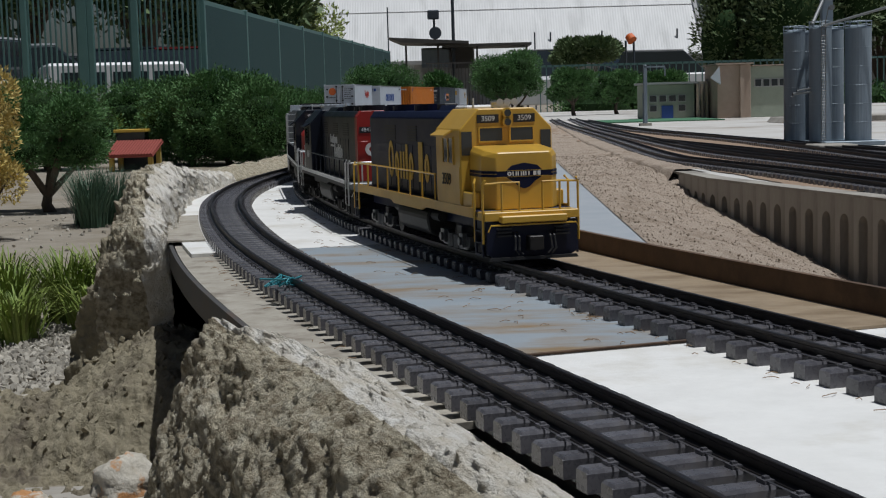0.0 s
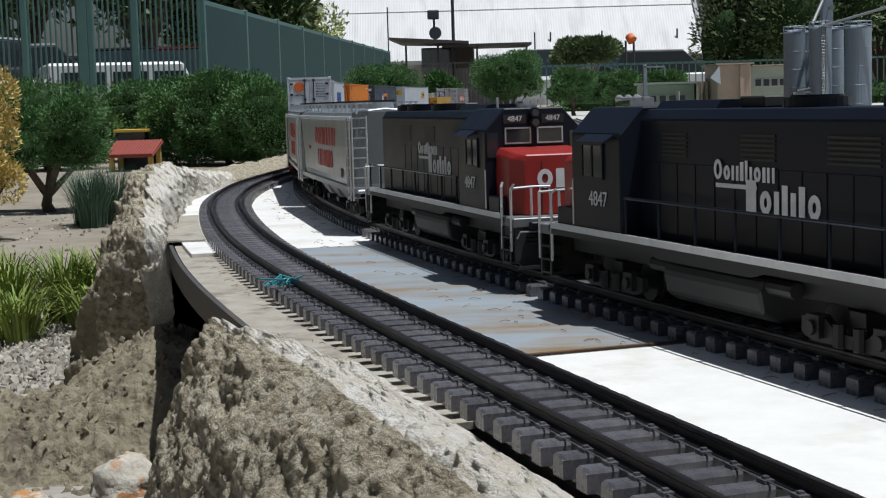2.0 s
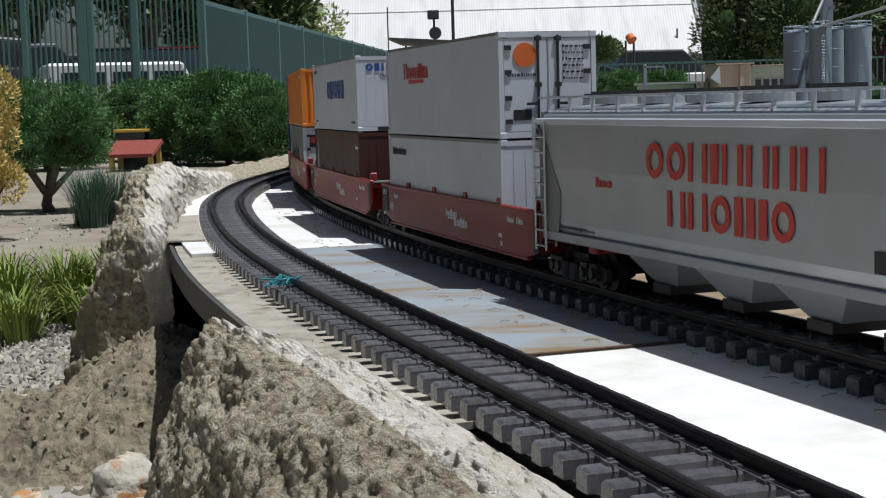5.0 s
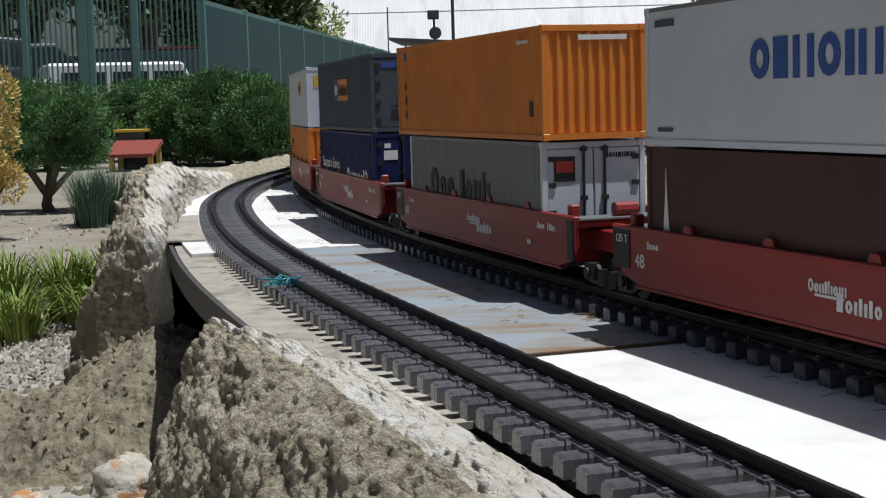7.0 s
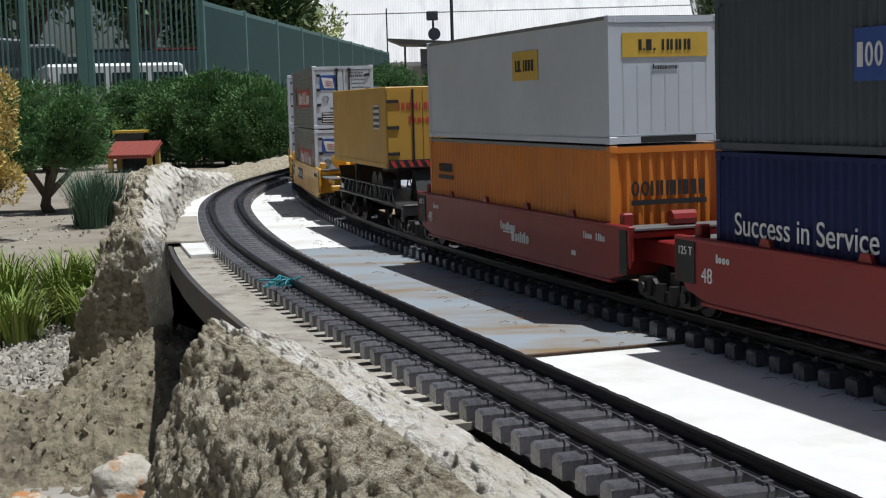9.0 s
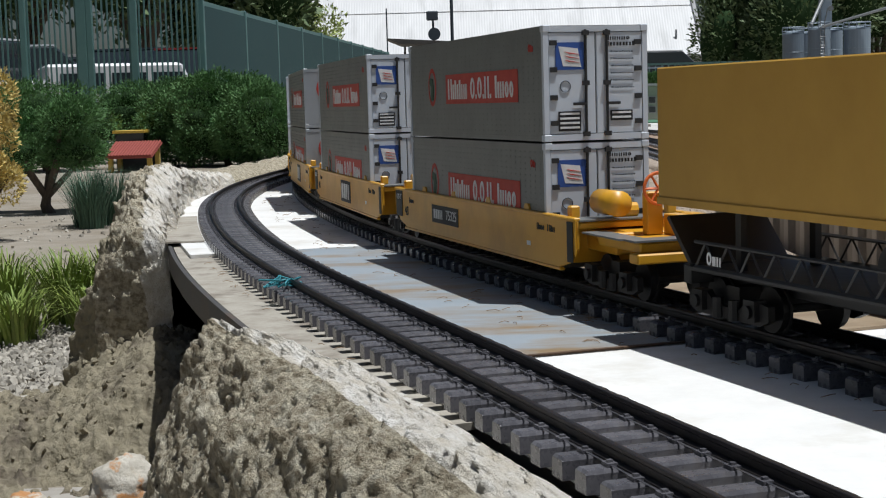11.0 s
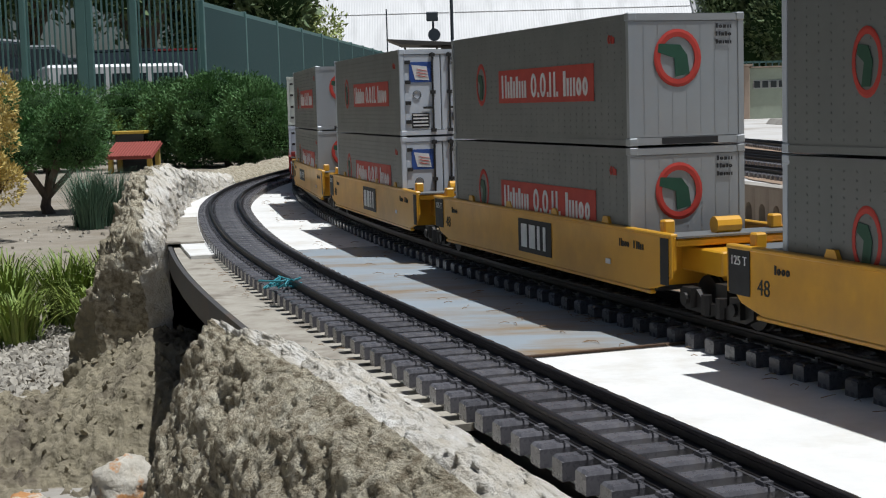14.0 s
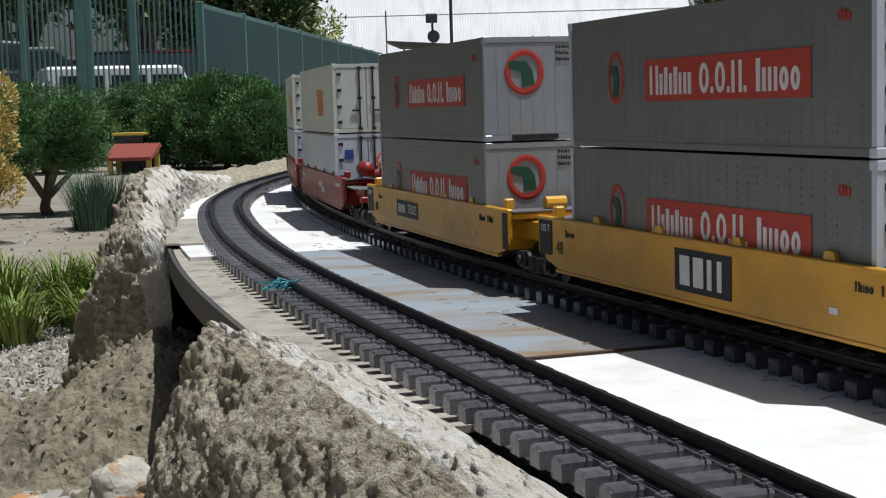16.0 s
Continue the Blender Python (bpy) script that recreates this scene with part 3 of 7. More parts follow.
def truck(parent, y, axles, material, name="truck", w=0.034):
    """A bogie: side frames with springs and boxes, and its wheels."""
    b = Build()
    l = 0.052 if axles == 2 else 0.07
    for sx in (-1, 1):
        b.prism([(-l, 0.030), (-l * 0.8, 0.026), (l * 0.8, 0.026), (l, 0.030), (l, 0.040), (l * 0.55, 0.043), (0.3 * l, 0.034), (-0.3 * l, 0.034), (-l * 0.55, 0.043), (-l, 0.040)],
                sx * w, sx * (w + 0.005), "x")
        for k in range(axles):
            yy = (-1 + 2 * k / (axles - 1)) * l * 0.66
            b.box(min(sx * w, sx * (w + 0.009)), max(sx * w, sx * (w + 0.009)), yy - 0.007, yy + 0.007, 0.029, 0.043)
            b.disc((sx * (w + 0.010), yy, 0.035), (1, 0, 0), 0.0045, 0.003, 10)
        for q in (-0.2, 0.2):
            b.tube([(sx * (w + 0.006), q * l, 0.026), (sx * (w + 0.006), q * l, 0.04)], 0.004, 8)
    b.box(-w, w, -0.008, 0.008, 0.033, 0.048)
    t = part(name, b, material, parent, at=Matrix.Translation((0, y, 0)))
    for k in range(axles):
        yy = (-1 + 2 * k / (axles - 1)) * l * 0.66
        wb = Build()
        for sx in (-1, 1):
            wb.disc((sx * 0.0235, 0, 0), (1, 0, 0), 0.0155, 0.005, 18)
            wb.disc((sx * 0.0205, 0, 0), (1, 0, 0), 0.0172, 0.0018, 18)
        wb.disc((0, 0, 0), (1, 0, 0), 0.003, 0.05, 8)
        part("wheelset", wb, "dark_metal", t, at=Matrix.Translation((0, yy, 0.0352)))
    return t


def coupler(parent, y, way):
    b = Build().box(-0.004, 0.004, min(y, y + way * 0.022), max(y, y + way * 0.022), 0.036, 0.044)
    b.box(-0.008, 0.007, min(y + way * 0.018, y + way * 0.03), max(y + way * 0.018, y + way * 0.03), 0.033, 0.047)
    part("coupler", b, "dark_metal", parent, bevel=0.001)


def lengthen(t, k):
    """Draws a car's parts out along it; trucks, couplers and lettering only move."""
    for ch in t.children:
        keep = ch.name.startswith(("truck", "coupler", "lettering"))
        y = ch.matrix_basis.translation.y
        ch.matrix_basis = Matrix.Translation((0, y * (k - 1), 0)) @ ch.matrix_basis if keep else Matrix.Diagonal((1, k, 1, 1)) @ ch.matrix_basis


def locomotive(label, hood, cab, rail, sill, gear, red_end=False, gold=False):
    t = thing("locomotive", label, "locomotive", "locomotives")
    H = 0.2725
    # frame with a drop in the middle
    part("frame", Build().box(-0.049, 0.049, -H + 0.02, H - 0.02, 0.064, 0.071).box(-0.03, 0.03, -H + 0.03, H - 0.03, 0.048, 0.064), "black" if not gold else "navy", t, bevel=0.001)
    for sx in (-1, 1):
        b = Build()
        b.prism([(-H + 0.03, 0.0635), (-0.075, 0.0635), (-0.06, 0.0595), (0.06, 0.0595), (0.075, 0.0635), (H - 0.03, 0.0635), (H - 0.03, 0.0735), (-H + 0.03, 0.0735)],
                sx * 0.0487, sx * 0.0508, "x")
        part("side_sill", b, sill if gold else "black", t, "" if not gold else "yellow side sill")
        if not gold:
            part("sill_stripe", Build().box(min(sx * 0.0505, sx * 0.0513), max(sx * 0.0505, sx * 0.0513), -H + 0.03, H - 0.03, 0.0685, 0.0738), "ink_white", t, "pale sill stripe")
    # hood
    hw = 0.031
    ring = [(-hw, 0.071), (-hw, 0.161), (-hw + 0.006, 0.169), (hw - 0.006, 0.169), (hw, 0.161), (hw, 0.071)]
    hood_ob = part("hood", Build().prism(ring, -0.245, 0.128), hood, t, bevel=0.001)
    if red_end:
        end = part("hood_end", Build().prism([(a * 1.015, z + 0.0004) for a, z in ring], -0.2462, -0.226), "red", t, "scarlet hood end", bevel=0.0006)
        BACK = Matrix(((1, 0, 0, 0), (0, 0, -1, 0), (0, 1, 0, 0), (0, 0, 0, 1)))
        for sx in (-1, 1):
            panel("number_board", 0.020, 0.0085, "ink_black", end, (sx * 0.0185, -0.2464, 0.143), BACK)
            sign_text("4847", 0.0075, "ink_white", t, (sx * 0.0185, -0.2469, 0.143), BACK)
            part("end_light", Build().disc((sx * 0.0035, -0.2475, 0.156), (0, 1, 0), 0.0032, 0.0026, 14), "glass", end)
            part("grab_iron", Build().tube([(sx * 0.027, -0.2465, 0.127), (sx * 0.027, -0.2492, 0.127), (sx * 0.018, -0.2492, 0.127), (sx * 0.018, -0.2465, 0.127)], 0.0006, 5), "red", end)
        word_shape("emblem", "OB", 0.042, 0.019, "ink_white", end, (0, -0.2466, 0.116), BACK, 4, 0.8)
    # louvres and doors
    for sx in (-1, 1):
        for y0, y1 in ((-0.165, -0.115), (-0.06, -0.02), (0.05, 0.085)):
            lb = Build()
            for k in range(6):
                z = 0.134 + k * 0.0032
                lb.box(min(sx * hw, sx * (hw + 0.0009)), max(sx * hw, sx * (hw + 0.0009)), y0, y1, z, z + 0.0016)
            part("louvre", lb, "black", t)
        for k in range(11):
            y = -0.165 + k * 0.0255
            db = Build().box(min(sx * hw, sx * (hw + 0.0007)), max(sx * hw, sx * (hw + 0.0007)), y, y + 0.0235, 0.076, 0.129)
            part("hood_door", db, hood, t, bevel=0.0003)
    # roof fans, blisters and stack
    for y in (-0.205, -0.16, -0.06):
        part("roof_fan", Build().disc((0, y, 0.172), (0, 0, 1), 0.021, 0.007, 24).disc((0, y, 0.176), (0, 0, 1), 0.017, 0.002, 20), hood, t)
    part("exhaust_stack", Build().box(-0.008, 0.008, -0.012, 0.018, 0.169, 0.177), "black", t, bevel=0.001)
    part("roof_blister", Build().prism([(-0.02, 0.168), (-0.015, 0.175), (0.015, 0.175), (0.02, 0.168)], 0.03, 0.115), hood, t)
    # cab with chamfered roof
    cw = 0.0497
    b = Build()
    outline = [(-cw, 0.071), (-cw, 0.15), (-0.030, 0.171), (0.030, 0.171), (cw, 0.15), (cw, 0.071)]
    b.prism(outline, 0.118, 0.202)
    cab_ob = part("cab", b, cab, t, bevel=0.0012)
    for sx in (-1, 1):
        part("sunshade", Build().prism([(sx * cw, 0.1475), (sx * (cw + 0.009), 0.143), (sx * (cw + 0.009), 0.1445), (sx * cw, 0.150)], 0.128, 0.175), cab, t)
        tn = SIDE if sx > 0 else SIDE_L
        wb = Build().box(min(sx * cw, sx * (cw + 0.0008)), max(sx * cw, sx * (cw + 0.0008)), 0.147, 0.180, 0.116, 0.141)
        w = part("side_window", wb, "glass", t)
        fr = Build()
        for y0, y1, z0, z1 in ((0.145, 0.182, 0.141, 0.143), (0.145, 0.182, 0.114, 0.116), (0.145, 0.147, 0.116, 0.141), (0.180, 0.182, 0.116, 0.141), (0.163, 0.165, 0.116, 0.141)):
            fr.box(min(sx * cw, sx * (cw + 0.0016)), max(sx * cw, sx * (cw + 0.0016)), y0, y1, z0, z1)
        part("window_frame", fr, cab, w)
        sign_text("3509" if gold else "4847", 0.017, "ink_black" if gold else "ink_white", t, (sx * (cw + 0.0006), 0.155, 0.098), tn)
    yf = 0.202
    for sx in (-1, 1):
        panel("windscreen", 0.024, 0.0130, "glass", t, (sx * 0.0165, yf, 0.1445), FRONT, 0.0009)
        fr = Build()
        for x0, x1, z0, z1 in ((-0.0135, 0.0135, 0.0065, 0.008), (-0.0135, 0.0135, -0.008, -0.0065), (-0.0135, -0.012, -0.0065, 0.0065), (0.012, 0.0135, -0.0065, 0.0065)):
            fr.box(x0, x1, z0, z1, 0, 0.0014)
        o = part("window_frame", fr, "chrome" if not gold else cab, t)
        o.matrix_local = Matrix.Translation((sx * 0.0165, yf, 0.1445)) @ FRONT
        panel("cab_door_window", 0.011, 0.024, "glass", t, (sx * 0.0425, yf, 0.136), FRONT, 0.0008)
        panel("number_board", 0.023, 0.0085, "ink_black", t, (sx * 0.0195, yf, 0.1605), FRONT, 0.0012)
        sign_text("3509" if gold else "4847", 0.0075, "ink_white", t, (sx * 0.0195, yf + 0.0014, 0.1605), FRONT)
        b = Build().disc((0, yf + 0.003, 0.1660 if sx > 0 else 0.1568), (0, 1, 0), 0.0052, 0.006, 16)
        hl = part("headlight", b, cab, t)
        part("lens", Build().disc((0, yf + 0.0063, 0.1660 if sx > 0 else 0.1568), (0, 1, 0), 0.0036, 0.001, 14), "glass", hl)
    # nose
    nw = 0.0395
    nb = Build().loft([[(-nw, 0.202, 0.071), (nw, 0.202, 0.071), (nw, 0.202, 0.1275), (nw - 0.004, 0.202, 0.1335), (-nw + 0.004, 0.202, 0.1335), (-nw, 0.202, 0.1275)],
                       [(-nw, 0.238, 0.071), (nw, 0.238, 0.071), (nw, 0.238, 0.1245), (nw - 0.004, 0.238, 0.130), (-nw + 0.004, 0.238, 0.130), (-nw, 0.238, 0.1245)],
                       [(-nw + 0.010, 0.252, 0.071), (nw - 0.010, 0.252, 0.071), (nw - 0.010, 0.252, 0.122), (nw - 0.012, 0.252, 0.1275), (-nw + 0.012, 0.252, 0.1275), (-nw + 0.010, 0.252, 0.122)]])
    nose = part("nose", nb, "yellow" if gold else "red", t, "" if gold else "scarlet nose", bevel=0.001)
    if gold:
        for sx in (-1, 1):
            part("nose_light", Build().disc((sx * 0.0285, 0.2465, 0.1195), (sx * 0.5, 0.86, 0), 0.0035, 0.003, 12), "chrome", nose)
        eb = Build().prism([(-0.0285, 0.1095), (-0.019, 0.1095), (-0.013, 0.1145), (0, 0.117), (0.013, 0.1145), (0.019, 0.1095), (0.0285, 0.1095), (0.0285, 0.1035), (0.019, 0.1035),
                            (0.011, 0.0985), (0.005, 0.093), (0, 0.0915), (-0.005, 0.093), (-0.011, 0.0985), (-0.019, 0.1035), (-0.0285, 0.1035)], 0.2518, 0.2528)
        part("emblem", eb, "navy", nose, "navy winged emblem")
        part("emblem_rim", Build().box(-0.0285, 0.0285, 0.2526, 0.2531, 0.1093, 0.1097).box(-0.0285, 0.0285, 0.2526, 0.2531, 0.1033, 0.1037), "ink_gold", nose)
        word_shape("emblem_word", "ONNIN BB", 0.036, 0.0042, "ink_white", nose, (0, 0.2532, 0.1065), FRONT, 5)
        for sx in (-1, 1):
            sb = Build()
            for dz in (0.0, 0.0034):
                z0, z1 = 0.1035 + dz, 0.1062 + dz
                sb.add([(sx * 0.0285, 0.2524, z0), (sx * 0.0298, 0.2524, z0), (sx * 0.0399, 0.2382, z0), (sx * 0.0399, 0.202, z0),
                        (sx * 0.0285, 0.2524, z1), (sx * 0.0298, 0.2524, z1), (sx * 0.0399, 0.2382, z1), (sx * 0.0399, 0.202, z1)],
                       [(0, 1, 5, 4), (1, 2, 6, 5), (2, 3, 7, 6)])
            part("nose_stripe", sb, "navy", nose)
        # side panel of yellow that sweeps up behind the cab
        for sx in (-1, 1):
            pb = Build()
            pts = [(0.118, 0.072), (0.118, 0.158)] + [(0.118 - 0.028 * math.sin(a), 0.115 + 0.043 * math.cos(a)) for a in np.linspace(0.1, math.pi - 0.1, 12)]
            pb.prism(pts, sx * (hw + 0.0009), sx * (hw + 0.0016), "x")
            part("yellow_panel", pb, "yellow", t)
            word_shape("trade_name", "Oonto Bo", 0.185, 0.046, "ink_gold", t, (sx * 0.0322, -0.055, 0.110), SIDE if sx > 0 else SIDE_L, 7, 0.72)
    else:
        for sx in (-1, 1):
            tn = SIDE if sx > 0 else SIDE_L
            word_shape("trade_name", "Oonthoin", 0.075, 0.014, "ink_white", t, (sx * 0.0322, -0.01 * sx - 0.035, 0.127), tn, 9)
            word_shape("trade_name", "Boitito", 0.085, 0.022, "ink_white", t, (sx * 0.0322, 0.035 * sx - 0.035, 0.110), tn, 8)
            panel("name_line", 0.05, 0.003, "ink_white", t, (sx * 0.0322, -0.02 * sx - 0.035, 0.116), tn)
        word_shape("emblem", "OB", 0.034, 0.018, "ink_white", t, (0, 0.2524, 0.105), FRONT, 3, 0.8)
        part("nose_door_seam", Build().box(-0.0125, -0.0118, 0.2520, 0.2526, 0.074, 0.121).box(0.0118, 0.0125, 0.2520, 0.2526, 0.074, 0.121), "black", nose)
    # electrical boxes beside the nose and cab
    for sx in (-1, 1):
        part("side_box", Build().box(min(sx * 0.0398, sx * 0.0485), max(sx * 0.0398, sx * 0.0485), 0.204, 0.234, 0.072, 0.088), cab, t, bevel=0.001)
    # end platforms, pilots, steps
    for way in (1, -1):
        ye = way * H
        part("end_platform", Build().box(-0.049, 0.049, min(ye, ye - way * 0.03), max(ye, ye - way * 0.03), 0.062, 0.0705), "yellow" if gold and way > 0 else "alu", t, bevel=0.0008)
        pb = Build().prism([(-0.047, 0.061), (0.047, 0.061), (0.047, 0.030), (0.036, 0.0235), (-0.036, 0.0235), (-0.047, 0.030)], ye - way * 0.006, ye - way * 0.001)
        pilot = part("pilot", pb, "pilot_navy" if gold else "black", t, bevel=0.0006)
        for sx in (-1, 1):
            mb = Build()
            for k in range(3):
                mb.box(sx * 0.030 - 0.0075, sx * 0.030 + 0.0075, min(ye, ye + way * 0.0035), max(ye, ye + way * 0.0035), 0.0535 - k * 0.0035, 0.0553 - k * 0.0035)
            part("jumper_socket", mb, "black", pilot)
            for x in (0.016, 0.020):
                part("air_hose", Build().tube([(sx * x, ye, 0.050), (sx * x, ye + way * 0.006, 0.046), (sx * (x + 0.001), ye + way * 0.008, 0.034), (sx * (x - 0.003), ye + way * 0.007, 0.029)], 0.0012, 6), "black", pilot)
        part("uncoupling_lever", Build().tube([(-0.047, ye + way * 0.004, 0.052), (-0.044, ye + way * 0.004, 0.058), (0.044, ye + way * 0.004, 0.058), (0.047, ye + way * 0.004, 0.052)], 0.0009, 5), "yellow" if gold else "chrome", pilot)
        part("plough", Build().prism([(-0.046, 0.0235), (0.046, 0.0235), (0.044, 0.0265), (-0.044, 0.0265)], min(ye, ye + way * 0.004), max(ye, ye + way * 0.004)), "black", pilot)
        for sx in (-1, 1):
            sb = Build()
            for k in range(3):
                z = 0.028 + k * 0.0115
                sb.box(min(sx * 0.036, sx * 0.050), max(sx * 0.036, sx * 0.050), min(ye - way * 0.007, ye - way * 0.026), max(ye - way * 0.007, ye - way * 0.026), z, z + 0.0016)
            sb.box(min(sx * 0.0485, sx * 0.050), max(sx * 0.0485, sx * 0.050), min(ye - way * 0.006, ye - way * 0.009), max(ye - way * 0.006, ye - way * 0.009), 0.027, 0.062)
            sb.box(min(sx * 0.0485, sx * 0.050), max(sx * 0.0485, sx * 0.050), min(ye - way * 0.025, ye - way * 0.028), max(ye - way * 0.025, ye - way * 0.028), 0.027, 0.062)
            part("steps", sb, "pilot_navy" if gold else "black", t)
            hb = Build()
            for y in (ye - way * 0.004, ye - way * 0.029):
                hb.tube([(sx * 0.0495, y, 0.04), (sx * 0.0495, y, 0.098), (sx * 0.047, y + (0.004 if y * way < abs(ye) - 0.02 else -0.002) * -way, 0.102)], 0.00125, 6)
            hb.tube([(sx * 0.0495, ye - way * 0.004, 0.098), (sx * 0.030, ye - way * 0.003, 0.099), (sx * 0.012, ye - way * 0.003, 0.099), (sx * 0.012, ye - way * 0.003, 0.071)], 0.0012, 6)
            hb.tube([(sx * 0.030, ye - way * 0.003, 0.099), (sx * 0.030, ye - way * 0.003, 0.071)], 0.0012, 6)
            part("end_handrail", hb, rail if not gold else "yellow", t)
        coupler(t, ye, way)
    # anticlimber
    part("anticlimber", Build().box(-0.034, 0.034, H - 0.002, H + 0.007, 0.060, 0.067), "yellow" if gold else hood, t, bevel=0.001)
    # side handrails and stanchions
    for sx in (-1, 1):
        hb = Build()
        hb.tube([(sx * 0.0495, y, 0.1015) for y in np.linspace(-H + 0.029, 0.112, 8)], 0.0011, 6)
        part("handrail", hb, rail if gold else "sp_grey", t)
        for y in np.linspace(-H + 0.03, 0.11, 8):
            part("stanchion", Build().tube([(sx * 0.0495, y, 0.0735), (sx * 0.0495, y, 0.1015)], 0.0011, 5), rail if gold else "sp_grey", t)
        part("cab_grab_rail", Build().tube([(sx * 0.0495, 0.2, 0.075), (sx * 0.0495, 0.2, 0.112), (sx * 0.046, 0.194, 0.118)], 0.0011, 5), rail, t)
    # tank, air tanks, trucks
    part("fuel_tank", Build().prism([(-0.043, 0.058), (-0.046, 0.05), (-0.043, 0.035), (-0.032, 0.028), (0.032, 0.028), (0.043, 0.035), (0.046, 0.05), (0.043, 0.058)], -0.062, 0.062), "black" if not gold else "dark_metal", t, bevel=0.002)
    for sx in (-1, 1):
        part("air_tank", Build().tube([(sx * 0.036, -0.09, 0.053), (sx * 0.036, 0.09, 0.053)], 0.0055, 10), "black", t)
    truck(t, 0.15, 2, gear, w=0.036)
    truck(t, -0.15, 2, gear, w=0.036)
    # horn and beacon
    hb = Build()
    for k, x in enumerate((-0.020, -0.012, -0.004)):
        hb.tube([(x, 0.150, 0.177), (x, 0.168, 0.177), (x, 0.174, 0.177)], [0.0014, 0.0018, 0.0038], 10)
    hb.box(-0.022, -0.002, 0.150, 0.153, 0.1705, 0.178)
    part("horn", hb, "chrome", t)
    part("antenna", Build().tube([(0.014, 0.14, 0.171), (0.014, 0.14, 0.182)], 0.0012, 6), "chrome", t)
    if gold:
        part("air_conditioner", Build().box(-0.02, 0.02, 0.095, 0.132, 0.1665, 0.1745), "ink_white", t, "white roof air conditioner", bevel=0.002)
    lengthen(t, 1.07)
    return t


def hopper(label, mirrored):
    t = thing("hopper_car", label, "hopper car", "covered hopper cars")
    H, w = 0.300, 0.0495
    # body: curved sides, drawn along the car, with end slopes
    prof = [(-0.046, 0.060), (-w, 0.075), (-w - 0.001, 0.12), (-w, 0.158), (-0.046, 0.166), (-0.036, 0.170), (0, 0.173), (0.036, 0.170), (0.046, 0.166), (w, 0.158), (w + 0.001, 0.12), (w, 0.075), (0.046, 0.060)]
    part("body", Build().prism(prof, -H + 0.012, H - 0.012), "silver", t, bevel=0.0012)
    for sx in (-1, 1):
        # white on a silver car: the sunlit rim is put into the colour
        part("eave_rib", Build().box(min(sx * 0.0488, sx * 0.0515), max(sx * 0.0488, sx * 0.0515), -H + 0.005, H - 0.005, 0.157, 0.1625), "white", t, "eave rib painted white for its sunlit edge", bevel=0.0008)
        part("side_sill", Build().box(min(sx * 0.044, sx * 0.0505), max(sx * 0.044, sx * 0.0505), -H, H, 0.058, 0.066), "silver", t, bevel=0.0008)
        tn = SIDE if sx > 0 else SIDE_L
        word_shape("trade_name", "OONINNNN", 0.235, 0.027, "ink_red", t, (sx * 0.0508, 0.03, 0.132), tn, 11, 0.3)
        word_shape("trade_name", "NNOIIIO", 0.17, 0.026, "ink_red", t, (sx * 0.0508, 0.03, 0.098), tn, 12, 0.3)
        word_shape("reporting_mark", 4, 0.03, 0.008, "ink_red", t, (sx * 0.0508, -0.16, 0.112), tn, 13)
        panel("data_panel", 0.02, 0.013, "ink_black", t, (sx * 0.0504, 0.2, 0.082), tn, 0.0003)
    # slope pockets at the ends: flat plates, their shade painted in darker grey
    for way in (1, -1):
        for sx in (-1, 1):
            b = Build()
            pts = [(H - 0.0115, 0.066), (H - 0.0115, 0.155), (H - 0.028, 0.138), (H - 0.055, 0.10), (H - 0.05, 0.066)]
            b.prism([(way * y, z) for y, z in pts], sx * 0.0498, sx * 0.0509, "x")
            part("end_pocket", b, "alu", t, "flat grey plate painted as a shaded end bay")
        # end frame: posts and ladder
        for sx in (-1, 1):
            lb = Build()
            y = way * (H + 0.004)
            for x in (0.030, 0.050):
                lb.tube([(sx * x, y, 0.048), (sx * x, y, 0.163)], 0.0013, 5)
            for z in np.arange(0.052, 0.165, 0.0135):
                lb.tube([(sx * 0.030, y, z), (sx * 0.050, y, z)], 0.001, 5)
            part("end_ladder", lb, "chrome", t)
            lb = Build()
            for y in (way * (H - 0.004), way * (H - 0.026)):
                lb.tube([(sx * 0.0525, y, 0.048), (sx * 0.0525, y, 0.16)], 0.0012, 5)
            for z in np.arange(0.052, 0.16, 0.0135):
                lb.tube([(sx * 0.0525, way * (H - 0.004), z), (sx * 0.0525, way * (H - 0.026), z)], 0.001, 5)
            part("side_ladder", lb, "chrome", t)
        part("end_platform", Build().box(-0.045, 0.045, min(way * (H - 0.01), way * (H + 0.012)), max(way * (H - 0.01), way * (H + 0.012)), 0.058, 0.063), "silver", t, bevel=0.0008)
        # darker grey than the silver body: the end's dimmer light is in its colour
        part("end_sheet", Build().box(-0.047, 0.047, min(way * (H - 0.012), way * (H - 0.008)), max(way * (H - 0.012), way * (H - 0.008)), 0.07, 0.168), "alu", t)
        word_shape("reporting_mark", 4, 0.018, 0.0045, "ink_black", t, (-0.022, way * (H - 0.0078), 0.150), FRONT if way > 0 else FRONT @ Matrix.Rotation(math.pi, 4, "Y"), 14)
        coupler(t, way * (H + 0.008), way)
        truck(t, way * 0.235, 2, "dark_metal")
        if way < 0:
            part("brake_wheel", Build().ring((-0.02, way * (H + 0.006), 0.12), (0, 1, 0), 0.012, 0.0012, 16, 5), "chrome", t)
    # roof walks on both sides of the hatches
    for sx in (-1, 1):
        rb = Build()
        for x in (0.022, 0.028, 0.034, 0.040):
            rb.box(min(sx * x, sx * (x + 0.0025)), max(sx * x, sx * (x + 0.0025)), -H - 0.008, H + 0.008, 0.1795, 0.181)
